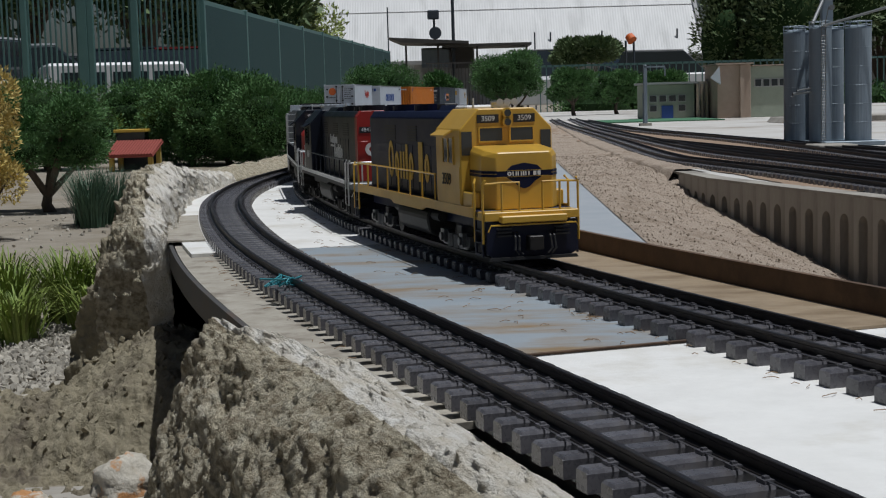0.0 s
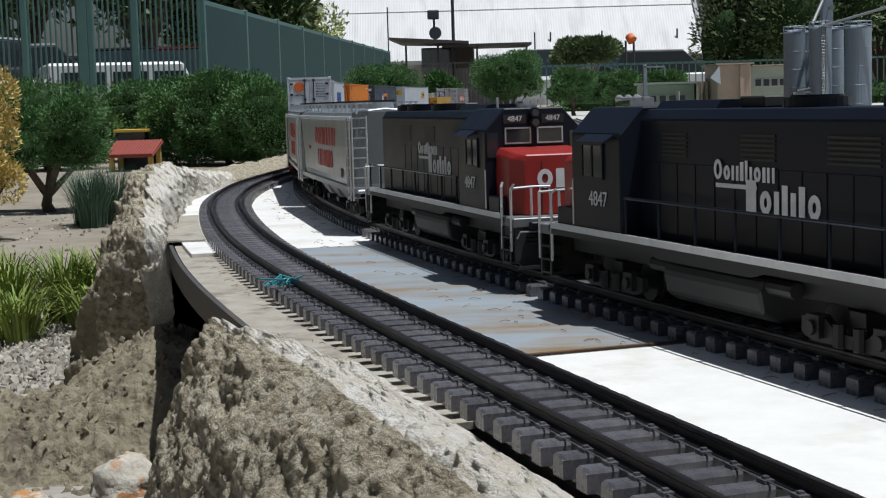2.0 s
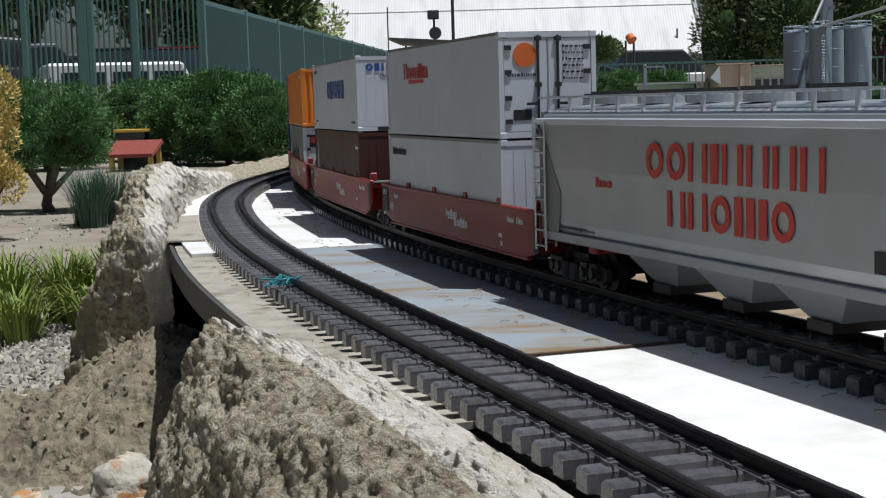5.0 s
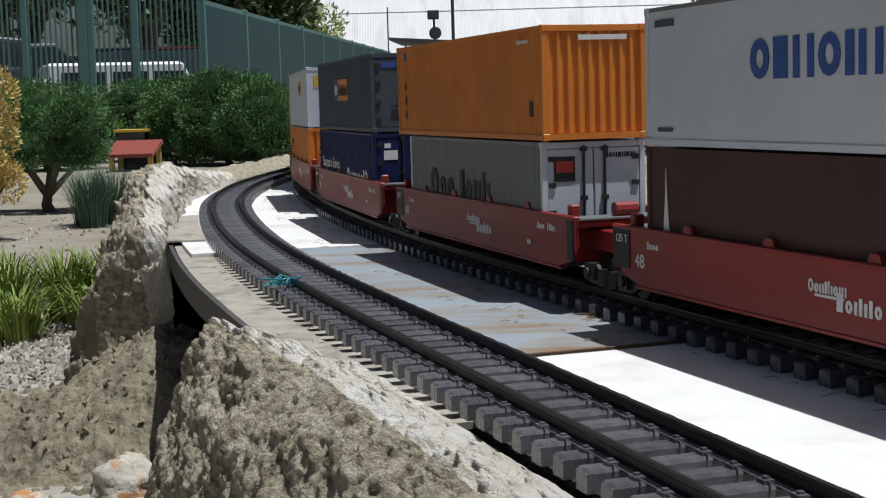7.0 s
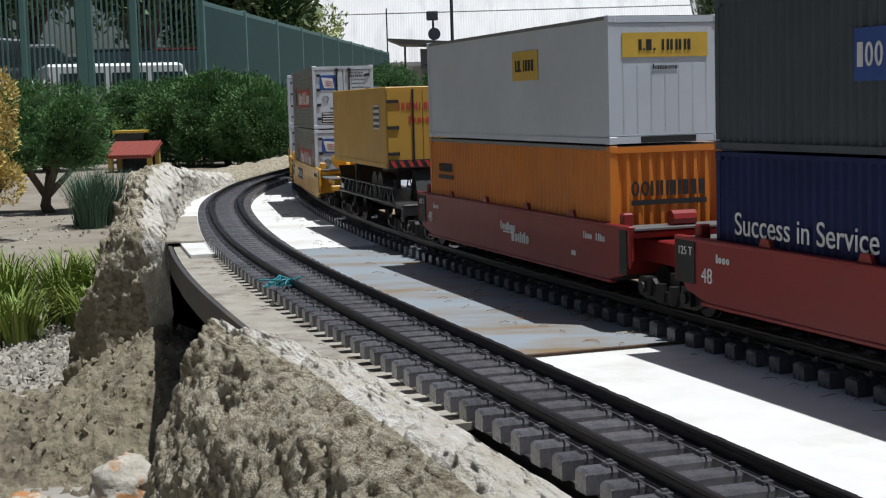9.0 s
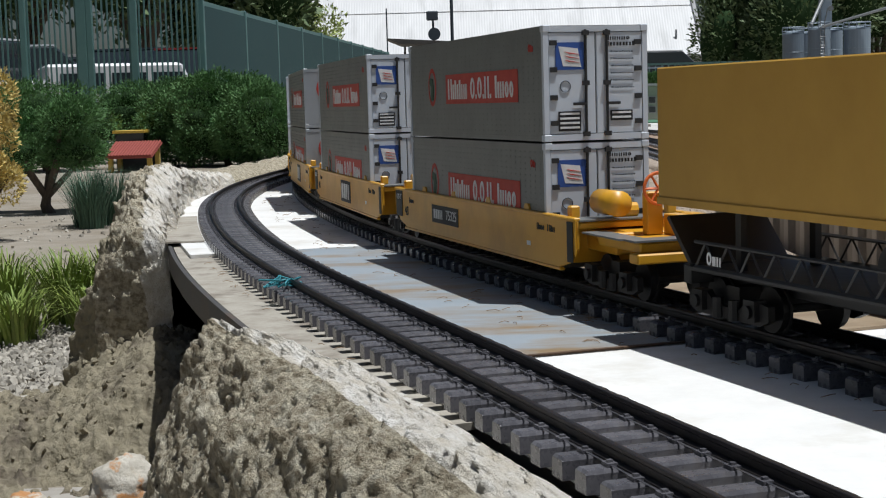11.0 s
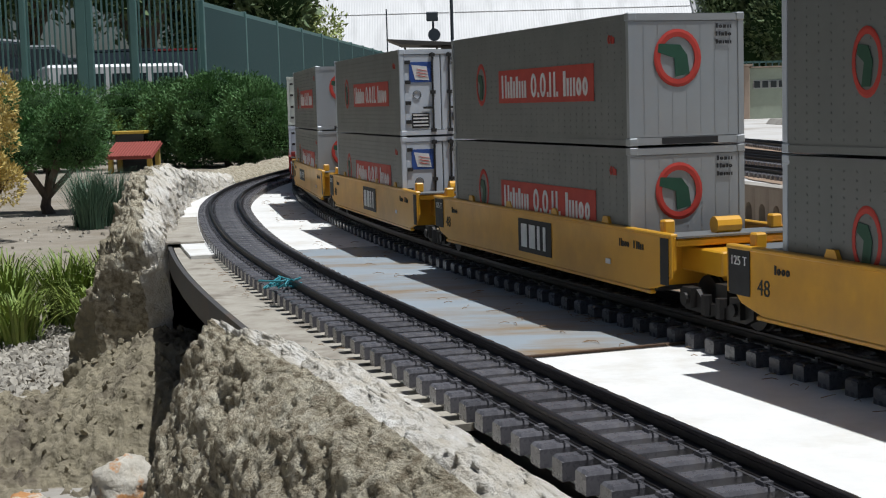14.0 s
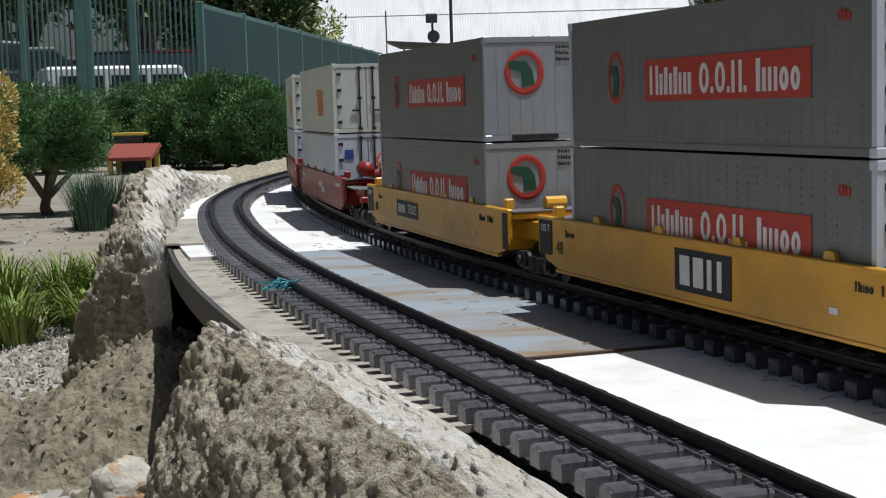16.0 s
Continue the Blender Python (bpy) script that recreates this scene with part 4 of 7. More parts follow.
        for y in np.arange(-H, H, 0.012):
            rb.box(min(sx * 0.022, sx * 0.0425), max(sx * 0.022, sx * 0.0425), y, y + 0.002, 0.1788, 0.1800)
        for y in np.arange(-H + 0.01, H, 0.045):
            rb.box(min(sx * 0.040, sx * 0.0425), max(sx * 0.040, sx * 0.0425), y, y + 0.0025, 0.166, 0.1795)
        # white slats instead of silver, with the sun's brightness painted in
        part("roof_walk", rb, "white", t)
    for y in np.linspace(-0.24, 0.24, 7):
        h = part("roof_hatch", Build().disc((0, y, 0.177), (0, 0, 1), 0.018, 0.008, 16), "silver", t)
        part("hatch_bar", Build().box(-0.022, 0.022, y - 0.002, y + 0.002, 0.181, 0.184), "dark_metal", h)
    # discharge hoppers
    for y in (-0.105, 0.0, 0.105):
        b = Build().loft([[(-0.042, y - 0.048, 0.062), (0.042, y - 0.048, 0.062), (0.042, y + 0.048, 0.062), (-0.042, y + 0.048, 0.062)],
                          [(-0.026, y - 0.018, 0.036), (0.026, y - 0.018, 0.036), (0.026, y + 0.018, 0.036), (-0.026, y + 0.018, 0.036)]])
        o = part("discharge_hopper", b, "silver", t)
        part("outlet_gate", Build().box(-0.03, 0.03, y - 0.014, y + 0.014, 0.029, 0.036), "dark_metal", o)
    return t


def well_car(label, paint, ends=(False, False), black_name=False):
    """One well unit of an articulated set. ends: a full end platform at the front, at the rear."""
    t = thing("well_car", label, "well car", paint + " well cars")
    P = 0.3115                       # half the distance from joint to joint
    a, bq = 0.2405, -0.2405           # the well
    for sx in (-1, 1):
        b = Build()
        pts = [(bq - 0.035, 0.055), (bq - 0.02, 0.043), (bq + 0.01, 0.036), (a - 0.01, 0.036), (a + 0.02, 0.043), (a + 0.035, 0.055), (a + 0.035, 0.079), (bq - 0.035, 0.079)]
        b.prism(pts, sx * 0.0495, sx * 0.0525, "x")
        b.box(min(sx * 0.0485, sx * 0.0545), max(sx * 0.0485, sx * 0.0545), bq - 0.035, a + 0.035, 0.0785, 0.0815)
        b.box(min(sx * 0.0485, sx * 0.0535), max(sx * 0.0485, sx * 0.0535), bq, a, 0.0345, 0.0375)
        part("side_plate", b, paint, t, bevel=0.0008)
        for y in (-0.16, -0.055, 0.055, 0.16):
            part("guide_lug", Build().prism([(y - 0.007, 0.0815), (y + 0.007, 0.0815), (y + 0.004, 0.087), (y - 0.004, 0.087)], sx * 0.0495, sx * 0.0525, "x"), paint, t)
        tn = SIDE if sx > 0 else SIDE_L
        fw = 1 if sx > 0 else 1
        if black_name == "plate":
            panel("number_plate", 0.092, 0.019, "ink_black", t, (sx * 0.0527, -0.085 * sx, 0.060), tn)
            word_shape("reporting_mark", "BBBN", 0.032, 0.010, "ink_white", t, (sx * 0.0532, -0.107 * sx, 0.060), tn, 25, 0.7)
            sign_text("75325", 0.0145, "ink_white", t, (sx * 0.0532, -0.062 * sx, 0.060), tn)
        elif black_name:
            panel("name_plate", 0.078, 0.030, "ink_black", t, (sx * 0.0527, 0.01, 0.0585), tn)
            word_shape("trade_name", "BBN", 0.062, 0.021, "ink_white", t, (sx * 0.0532, 0.01, 0.0585), tn, 21, 0.85)
        else:
            word_shape("trade_name", "Oonthoin", 0.040, 0.008, "ink_white", t, (sx * 0.0527, -0.02 * sx + 0.03, 0.063), tn, 22)
            word_shape("trade_name", "Boitito", 0.045, 0.011, "ink_white", t, (sx * 0.0527, 0.012 * sx + 0.03, 0.0555), tn, 23)
            panel("name_line", 0.03, 0.0016, "ink_white", t, (sx * 0.0527, -0.018 * sx + 0.03, 0.0575), tn)
        ink = "ink_black" if paint == "well_yellow" else "ink_white"
        for y, n in ((a - 0.045, 4), (a - 0.02, 3), (bq + 0.03, 4)):
            word_shape("data_mark", n, 0.018, 0.006, ink, t, (sx * 0.0527, y, 0.069), tn, int(abs(y) * 1000))
        sign_text("48", 0.015, ink, t, (sx * 0.0527, (bq + 0.008) if sx > 0 else (a - 0.008), 0.0555), tn)
        panel("black_end_panel", 0.026, 0.030, "ink_black", t, (sx * 0.0528, (bq - 0.021) if sx > 0 else (a + 0.021), 0.0635), tn, label="black panel")
        sign_text("125 T", 0.0085, "ink_white", t, (sx * 0.0534, (bq - 0.021) if sx > 0 else (a + 0.021), 0.071), tn)
        panel("black_end_panel", 0.013, 0.034, "ink_black", t, (sx * 0.0528, (a + 0.022) if sx > 0 else (bq - 0.022), 0.0605), tn)
        panel("reflector", 0.009, 0.004, "ink_white", t, (sx * 0.0528, a - 0.075, 0.052), tn)
    part("well_floor", Build().box(-0.0495, 0.0495, bq + 0.0, a, 0.0365, 0.0410), "black", t)
    for way in (1, -1):
        y0, y1 = way * 0.2415, way * (P - 0.006)
        part("bulkhead", Build().box(-0.0485, 0.0485, min(y0, y0 + way * 0.004), max(y0, y0 + way * 0.004), 0.041, 0.0775), paint, t)
        b = Build().box(-0.030, 0.030, min(y0, y1), max(y0, y1), 0.052, 0.070)
        b.box(-0.050, 0.050, min(y0, y0 + way * 0.034), max(y0, y0 + way * 0.034), 0.072, 0.0775)
        part("end_sill", b, paint, t, bevel=0.0012)
        part("end_walkway", Build().box(-0.050, 0.050, min(y0 + way * 0.004, y0 + way * 0.036), max(y0 + way * 0.004, y0 + way * 0.036), 0.0782, 0.0796), "alu", t, "grey grating walkway")
        for sx in (-1, 1):
            part("end_post", Build().box(min(sx * 0.040, sx * 0.049), max(sx * 0.040, sx * 0.049), min(y0 + way * 0.006, y0 + way * 0.014), max(y0 + way * 0.006, y0 + way * 0.014), 0.0796, 0.090), paint, t, bevel=0.0012)
            part("grab_iron", Build().tube([(sx * 0.052, way * 0.262, 0.079), (sx * 0.053, way * 0.275, 0.079), (sx * 0.053, way * 0.275, 0.05), (sx * 0.050, way * 0.262, 0.05)], 0.0008, 5), paint, t)
        part("end_fitting", Build().tube([(-0.008, y0 + way * 0.02, 0.085), (0.012, y0 + way * 0.02, 0.085)], 0.0065, 10).box(-0.004, 0.004, min(y0 + way * 0.016, y0 + way * 0.024), max(y0 + way * 0.016, y0 + way * 0.024), 0.0796, 0.085), paint, t)
    truck(t, P, 2, "dark_metal")
    if ends[1]:
        truck(t, -P, 2, "dark_metal")
    if ends[0]:
        b = Build().box(-0.040, 0.040, P - 0.02, P + 0.060, 0.060, 0.068).box(-0.045, 0.045, P + 0.05, P + 0.066, 0.052, 0.060)
        part("end_platform", b, paint, t, bevel=0.0012)
        part("platform_grating", Build().box(-0.047, 0.047, P + 0.045, P + 0.066, 0.069, 0.0705).box(0.03, 0.05, P - 0.03, P + 0.045, 0.069, 0.0705), "alu", t)
        part("brake_reservoir", Build().tube([(0.022, P - 0.055, 0.093), (0.022, P - 0.015, 0.093)], 0.0105, 14), paint, t, "yellow air reservoir", smooth=True)
        m = part("brake_mast", Build().box(-0.006, 0.008, P - 0.004, P + 0.006, 0.068, 0.103), paint, t, bevel=0.001)
        wb = Build().ring((0.0, P + 0.010, 0.106), (0, 1, 0), 0.0125, 0.0015, 20, 6)
        for k in range(3):
            q = math.pi * k / 3
            wb.tube([(-0.012 * math.cos(q), P + 0.010, 0.106 - 0.012 * math.sin(q)), (0.012 * math.cos(q), P + 0.010, 0.106 + 0.012 * math.sin(q))], 0.001, 4)
        part("brake_wheel", wb, "signal_orange", m, "orange brake wheel")
        for x in (-0.03, -0.015):
            part("step_block", Build().box(x - 0.006, x + 0.006, P + 0.0, P + 0.03, 0.068, 0.085), paint, t, bevel=0.001)
        coupler(t, P + 0.062, 1)
    return t


ZL, ZU, CH = 0.0412, 0.1425, 0.1003


def container(label, length, side, front="doors", ribs=False, roof="alu", marks="", seed=1, front_mat=None):
    """A box with corner castings, end frame and marks; it stands with its base at z = 0."""
    t = thing("container", label, "container", "containers")
    L, w, h = length / 2, 0.0482, CH
    body = Build()
    if ribs:
        n = int(length / 0.0092)
        pts = []
        for sx in (1, -1):
            ys = np.linspace(-L + 0.004, L - 0.004, n * 4 + 1)
            row = [(sx * (w - (0.0016 if i % 4 in (1, 2) else 0.0)), y) for i, y in enumerate(ys)]
            pts += row if sx > 0 else row[::-1]
        body.prism(pts, 0.004, h - 0.003, "z")
    else:
        body.box(-w, w, -L + 0.002, L - 0.002, 0.003, h - 0.002)
    part("body", body, side, t, bevel=0.0 if ribs else 0.0008)
    part("roof", Build().box(-w - 0.0006, w + 0.0006, -L, L, h - 0.0035, h - 0.0005), roof, t)
    rb = Build()
    for sx in (-1, 1):
        rb.box(min(sx * (w - 0.002), sx * (w + 0.0008)), max(sx * (w - 0.002), sx * (w + 0.0008)), -L, L, 0.0005, 0.005)
    part("bottom_rail", rb, side, t)
    for sx in (-1, 1):
        for wy in (-1, 1):
            pb = Build().box(min(sx * (w - 0.004), sx * (w + 0.0007)), max(sx * (w - 0.004), sx * (w + 0.0007)), min(wy * (L - 0.004), wy * (L + 0.0008)), max(wy * (L - 0.004), wy * (L + 0.0008)), 0.0065, h - 0.006)
            part("corner_post", pb, front_mat or side, t)
            for z in (0.0, h - 0.006):
                cb = Build().box(min(sx * (w - 0.006), sx * (w + 0.0012)), max(sx * (w - 0.006), sx * (w + 0.0012)), min(wy * (L - 0.006), wy * (L + 0.0014)), max(wy * (L - 0.006), wy * (L + 0.0014)), z, z + 0.006)
                part("corner_casting", cb, front_mat or side, t, bevel=0.0006)
    for wy in (1, -1):
        kind = front if wy > 0 else ("plain" if front == "doors" else "doors")
        fm = front_mat or side
        eb = Build().box(-w + 0.004, w - 0.004, min(wy * (L - 0.003), wy * (L + 0.0008)), max(wy * (L - 0.003), wy * (L + 0.0008)), 0.0005, 0.006)
        part("end_sill", eb, fm, t)
        part("end_header", Build().box(-w + 0.004, w - 0.004, min(wy * (L - 0.003), wy * (L + 0.0008)), max(wy * (L - 0.003), wy * (L + 0.0008)), h - 0.006, h - 0.001), fm, t)
        if kind == "doors":
            for sx in (-1, 1):
                d = part("door", Build().box(min(sx * 0.0006, sx * 0.044), max(sx * 0.0006, sx * 0.044), min(wy * (L - 0.002), wy * (L + 0.0002)), max(wy * (L - 0.002), wy * (L + 0.0002)), 0.0065, h - 0.0065), fm, t, bevel=0.0006)
                bar = Build().tube([(sx * 0.010, wy * (L + 0.0016), 0.004), (sx * 0.010, wy * (L + 0.0016), h - 0.004)], 0.0012, 6)
                for z in (0.006, h * 0.5, h - 0.007):
                    bar.box(sx * 0.010 - 0.003, sx * 0.010 + 0.003, min(wy * L, wy * (L + 0.003)), max(wy * L, wy * (L + 0.003)), z - 0.002, z + 0.002)
                bar.box(min(sx * 0.010, sx * 0.022), max(sx * 0.010, sx * 0.022), min(wy * (L + 0.001), wy * (L + 0.0028)), max(wy * (L + 0.001), wy * (L + 0.0028)), 0.031, 0.0335)
                part("locking_bar", bar, "black", d)
                for z in (0.016, 0.038, 0.062, 0.085):
                    hg = Build().box(min(sx * 0.0365, sx * 0.043), max(sx * 0.0365, sx * 0.043), min(wy * L, wy * (L + 0.0018)), max(wy * L, wy * (L + 0.0018)), z - 0.0022, z + 0.0022)
                    part("hinge", hg, "black", d)
        elif ribs:
            pts = []
            n = 9
            for i in range(n * 4 + 1):
                x = -w + 0.004 + (2 * w - 0.008) * i / (n * 4)
                pts.append((x, wy * (L - (0.003 if i % 4 in (1, 2) else 0.0002))))
            pts += [(w - 0.004, wy * (L - 0.006)), (-w + 0.004, wy * (L - 0.006))]
            part("end_panel", Build().prism(pts, 0.0065, h - 0.0065, "z"), fm, t)
        else:
            part("end_panel", Build().box(-w + 0.004, w - 0.004, min(wy * (L - 0.002), wy * (L + 0.0002)), max(wy * (L - 0.002), wy * (L + 0.0002)), 0.0065, h - 0.0065), fm, t)
            rv = Build()
            for x in np.linspace(-0.036, 0.036, 7):
                for z in np.arange(0.01, 0.092, 0.0042):
                    rv.box(x - 0.0005, x + 0.0005, min(wy * L, wy * (L + 0.0006)), max(wy * L, wy * (L + 0.0006)), z, z + 0.001)
            tagged(part("rivet", rv, fm, t), kind="stuff")
            part("tunnel_slot", Build().box(-0.026, 0.022, min(wy * (L + 0.0004), wy * (L + 0.0011)), max(wy * (L + 0.0004), wy * (L + 0.0011)), 0.0008, 0.0058), "ink_black", t)
    return t, L, w


def stack(items):
    """items: container, its front's place along the line at the start, its length, its base height."""
    for ob, front, length, z in items:
        holder = ob
        for ch in holder.children:
            ch.matrix_basis = Matrix.Translation((0, 0, z)) @ ch.matrix_basis
        roll(holder, front + length / 2, 0.2)


def side_marks(c, w, draw):
    for sx, tn in ((1, SIDE), (-1, SIDE_L)):
        draw(sx * (w + 0.0004), sx, tn)


SF = locomotive("blue and yellow model diesel locomotive on the rails", "navy", "yellow", "yellow", "yellow", "silver_gear", gold=True)
roll(SF, 1.02, 0.15)
SP_A = locomotive("dark grey model diesel locomotive with scarlet hood end", "sp_grey", "sp_grey", "chrome", "ink_white", "dark_metal", red_end=True)
roll(SP_A, 1.635, 0.15, True)
SP_B = locomotive("dark grey model diesel locomotive with scarlet nose", "sp_grey", "sp_grey", "chrome", "ink_white", "dark_metal")
roll(SP_B, 2.272, 0.15)
for s in (2.948, 3.582):
    roll(hopper("silver covered hopper car with red lettering bars", False), s, 0.235)

RED_JOINTS = (3.83, 4.445, 5.067, 5.69, 6.312)
for i, s in enumerate(RED_JOINTS):
    roll(well_car("red five-unit well car carrying stacked containers", "well_red", (i == 0, i == 4)), s + 0.3115, 0.3)
YELLOW_JOINTS = (7.527, 8.149, 8.776, 9.395, 10.018)
for i, s in enumerate(YELLOW_JOINTS):
    roll(well_car("yellow five-unit well car carrying stacked containers", "well_yellow", (i == 0, i == 4), "plate" if i in (0, 4) else True), s + 0.3115, 0.3)
for i, s in enumerate((10.735, 11.357)):
    roll(well_car("red well car with pale containers", "well_red", (i == 0, False)), s + 0.3115, 0.3)

# stacked boxes, unit by unit
L45, L44, L40 = 0.466, 0.440, 0.413


def orange_disc_box():
    c, L, w = container("white container with orange disc on its doors", L40, "white", "doors")
    part("disc_emblem", Build().disc((0.023, L + 0.0008, 0.078), (0, 1, 0), 0.0115, 0.0008, 24), "signal_orange", c)
    word_shape("data_mark", 7, 0.03, 0.004, "ink_black", c, (0.026, L + 0.0004, 0.06), FRONT, 31)
    for k in range(6):
        word_shape("data_mark", 5, 0.022, 0.0025, "ink_black", c, (-0.026, L + 0.0004, 0.086 - k * 0.006), FRONT, 40 + k)
    panel("data_panel", 0.018, 0.010, "ink_black", c, (0.026, L + 0.0004, 0.022), FRONT)
    side_marks(c, w, lambda x, sx, tn: (word_shape("trade_name", 8, 0.1, 0.018, "ink_red", c, (x, -0.08, 0.072), tn, 33), panel("name_line", 0.06, 0.004, "ink_red", c, (x, -0.08, 0.06), tn)))
    return c


def white_lower_box():
    c, L, w = container("plain white container with black reporting bars", L40, "white", "plain")
    word_shape("trade_name", 4, 0.03, 0.007, "ink_red", c, (0.02, L + 0.0006, 0.03), FRONT, 34)
    side_marks(c, w, lambda x, sx, tn: word_shape("reporting_mark", 10, 0.06, 0.009, "ink_black", c, (x, -0.16, 0.082), tn, 35))
    return c


def blue_name_box():
    c, L, w = container("white container with blue trade name", L40, "white", "plain")
    side_marks(c, w, lambda x, sx, tn: (word_shape("trade_name", "OBNOINB", 0.165, 0.026, "ink_blue", c, (x, 0.02, 0.058), tn, 36, 0.85),
                                        panel("data_panel", 0.022, 0.003, "slate", c, (x, -0.178, 0.012), tn), panel("data_panel", 0.028, 0.005, "slate", c, (x, -0.178, 0.088), tn), panel("data_panel", 0.03, 0.003, "ink_black", c, (x, 0.17, 0.012), tn)))
    word_shape("trade_name", "OBNOINB", 0.072, 0.010, "ink_blue", c, (0, L + 0.0006, 0.085), FRONT, 37, 0.85)
    word_shape("reporting_mark", 10, 0.034, 0.004, "ink_black", c, (0, L + 0.0006, 0.074), FRONT, 38)
    return c


def tower_shape(c, place, turn):
    b = Build().prism([(-0.0055, 0.0), (0.0055, 0.0), (0.0012, 0.036), (0.0, 0.056), (-0.0012, 0.036)], 0, 0.0004, "z")
    o = part("tower_emblem", b, "ink_white", c, "white tapering tower emblem")
    o.matrix_local = Matrix.Translation(place) @ turn


def brown_box():
    c, L, w = container("dark brown container with white tower emblem", L40, "brown", "plain", roof="brown")
    tower_shape(c, (0.0, L + 0.0006, 0.025), FRONT)
    word_shape("reporting_mark", 8, 0.028, 0.009, "ink_white", c, (-0.028, L + 0.0006, 0.082), FRONT, 39)
    for sx, tn in ((1, SIDE), (-1, SIDE_L)):
        tower_shape(c, (sx * (w + 0.0003), -0.178 * sx, 0.03), tn)
        word_shape("reporting_mark", 6, 0.022, 0.006, "ink_white", c, (sx * (w + 0.0003), 0.19 * sx, 0.08), tn, 41)
    return c


def orange_ribbed_box():
    c, L, w = container("orange corrugated container with small labels", L45, "orange", "plain", ribs=True, roof="orange")
    panel("label_strip", 0.046, 0.0045, "ink_white", c, (-0.008, L + 0.0004, 0.089), FRONT)
    for sx, tn in ((1, SIDE), (-1, SIDE_L)):
        panel("flag_label", 0.010, 0.009, "ink_blue", c, (sx * (w + 0.0004), -0.2 * sx, 0.088), tn)
        panel("label", 0.009, 0.014, "ink_black", c, (sx * (w + 0.0004), 0.205 * sx, 0.028), tn)
        word_shape("reporting_mark", 6, 0.03, 0.005, "ink_white", c, (sx * (w + 0.0004), 0.185 * sx, 0.088), tn, 42)
        for k in range(3):
            word_shape("side_initial", 1, 0.007, 0.009, "ink_black", c, (sx * (w + 0.0004), -0.2 * sx, 0.055 - k * 0.016), tn, 43 + k)
    return c


def grey_ribbed_box():
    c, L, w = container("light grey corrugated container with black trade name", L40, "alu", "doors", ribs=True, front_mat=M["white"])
    side_marks(c, w, lambda x, sx, tn: word_shape("trade_name", "Ooo Ionh", 0.2, 0.032, "ink_black", c, (x, -0.03, 0.052), tn, 46, 0.8))
    panel("emblem_panel", 0.020, 0.022, "ink_black", c, (0.028, L + 0.0005, 0.076), FRONT)
    panel("emblem_panel", 0.016, 0.010, "ink_red", c, (0.028, L + 0.0009, 0.078), FRONT)
    word_shape("data_mark", 8, 0.028, 0.006, "ink_black", c, (-0.026, L + 0.0005, 0.088), FRONT, 47)
    return c


def slate_box():
    c, L, w = container("slate grey container with blue and orange plate", L44, "slate", "doors", roof="slate", ribs=True)
    side_marks(c, w, lambda x, sx, tn: (panel("blue_plate", 0.032, 0.030, "ink_blue", c, (x, -0.06 * sx + 0.01, 0.057), tn), panel("orange_plate", 0.078, 0.030, "orange", c, (x, -0.005 * sx + 0.01, 0.057), tn),
                                        word_shape("trade_name", "BOO", 0.025, 0.014, "ink_white", c, (x + sx * 0.0005, -0.06 * sx + 0.01, 0.057), tn, 48), word_shape("trade_name", "Nohtthoh", 0.07, 0.016, "ink_black", c, (x + sx * 0.0005, -0.005 * sx + 0.01, 0.057), tn, 49)))
    panel("name_plate", 0.02, 0.007, "ink_blue", c, (0.025, L + 0.0005, 0.085), FRONT)
    panel("data_panel", 0.026, 0.008, "ink_white", c, (-0.025, L + 0.0005, 0.085), FRONT)
    for k in range(5):
        word_shape("data_mark", 5, 0.02, 0.003, "ink_white", c, (-0.026, L + 0.0005, 0.07 - k * 0.007), FRONT, 50 + k)
    return c


def blue_box():
    c, L, w = container("dark blue corrugated container with white slogan", L44, "blue", "doors", roof="blue", ribs=True)
    for sx, tn in ((1, SIDE), (-1, SIDE_L)):
        sign_text("Success in Service", 0.0215, "ink_white", c, (sx * (w + 0.0005), -0.12 * sx, 0.052), tn)
        word_shape("trade_name", "OonnooIO", 0.16, 0.022, "ink_white", c, (sx * (w + 0.0005), 0.1 * sx, 0.040), tn, 56)
    panel("emblem_panel", 0.008, 0.006, "ink_white", c, (0.03, L + 0.0005, 0.084), FRONT)
    panel("data_panel", 0.018, 0.012, "ink_white", c, (0.026, L + 0.0005, 0.072), FRONT)
    for k in range(4):
        word_shape("data_mark", 5, 0.018, 0.004, "ink_white", c, (-0.026, L + 0.0005, 0.082 - k * 0.008), FRONT, 57 + k)
    return c


def yellow_plate_box():
    c, L, w = container("white container with yellow name plates", L45, "white", "plain")
    side_marks(c, w, lambda x, sx, tn: (panel("yellow_plate", 0.062, 0.026, "ink_gold", c, (x, 0.085 * sx - 0.03, 0.067), tn), word_shape("trade_name", "I.B. NNNI", 0.045, 0.010, "ink_black", c, (x + sx * 0.0005, 0.085 * sx - 0.03, 0.067), tn, 61)))
    panel("yellow_plate", 0.074, 0.019, "ink_gold", c, (0, L + 0.0006, 0.077), FRONT)
    word_shape("trade_name", "I.B. NNNI", 0.046, 0.0085, "ink_black", c, (0, L + 0.0011, 0.077), FRONT, 62, 0.8)
    word_shape("data_mark", 9, 0.022, 0.004, "ink_black", c, (0.0, L + 0.0006, 0.060), FRONT, 63)
    return c


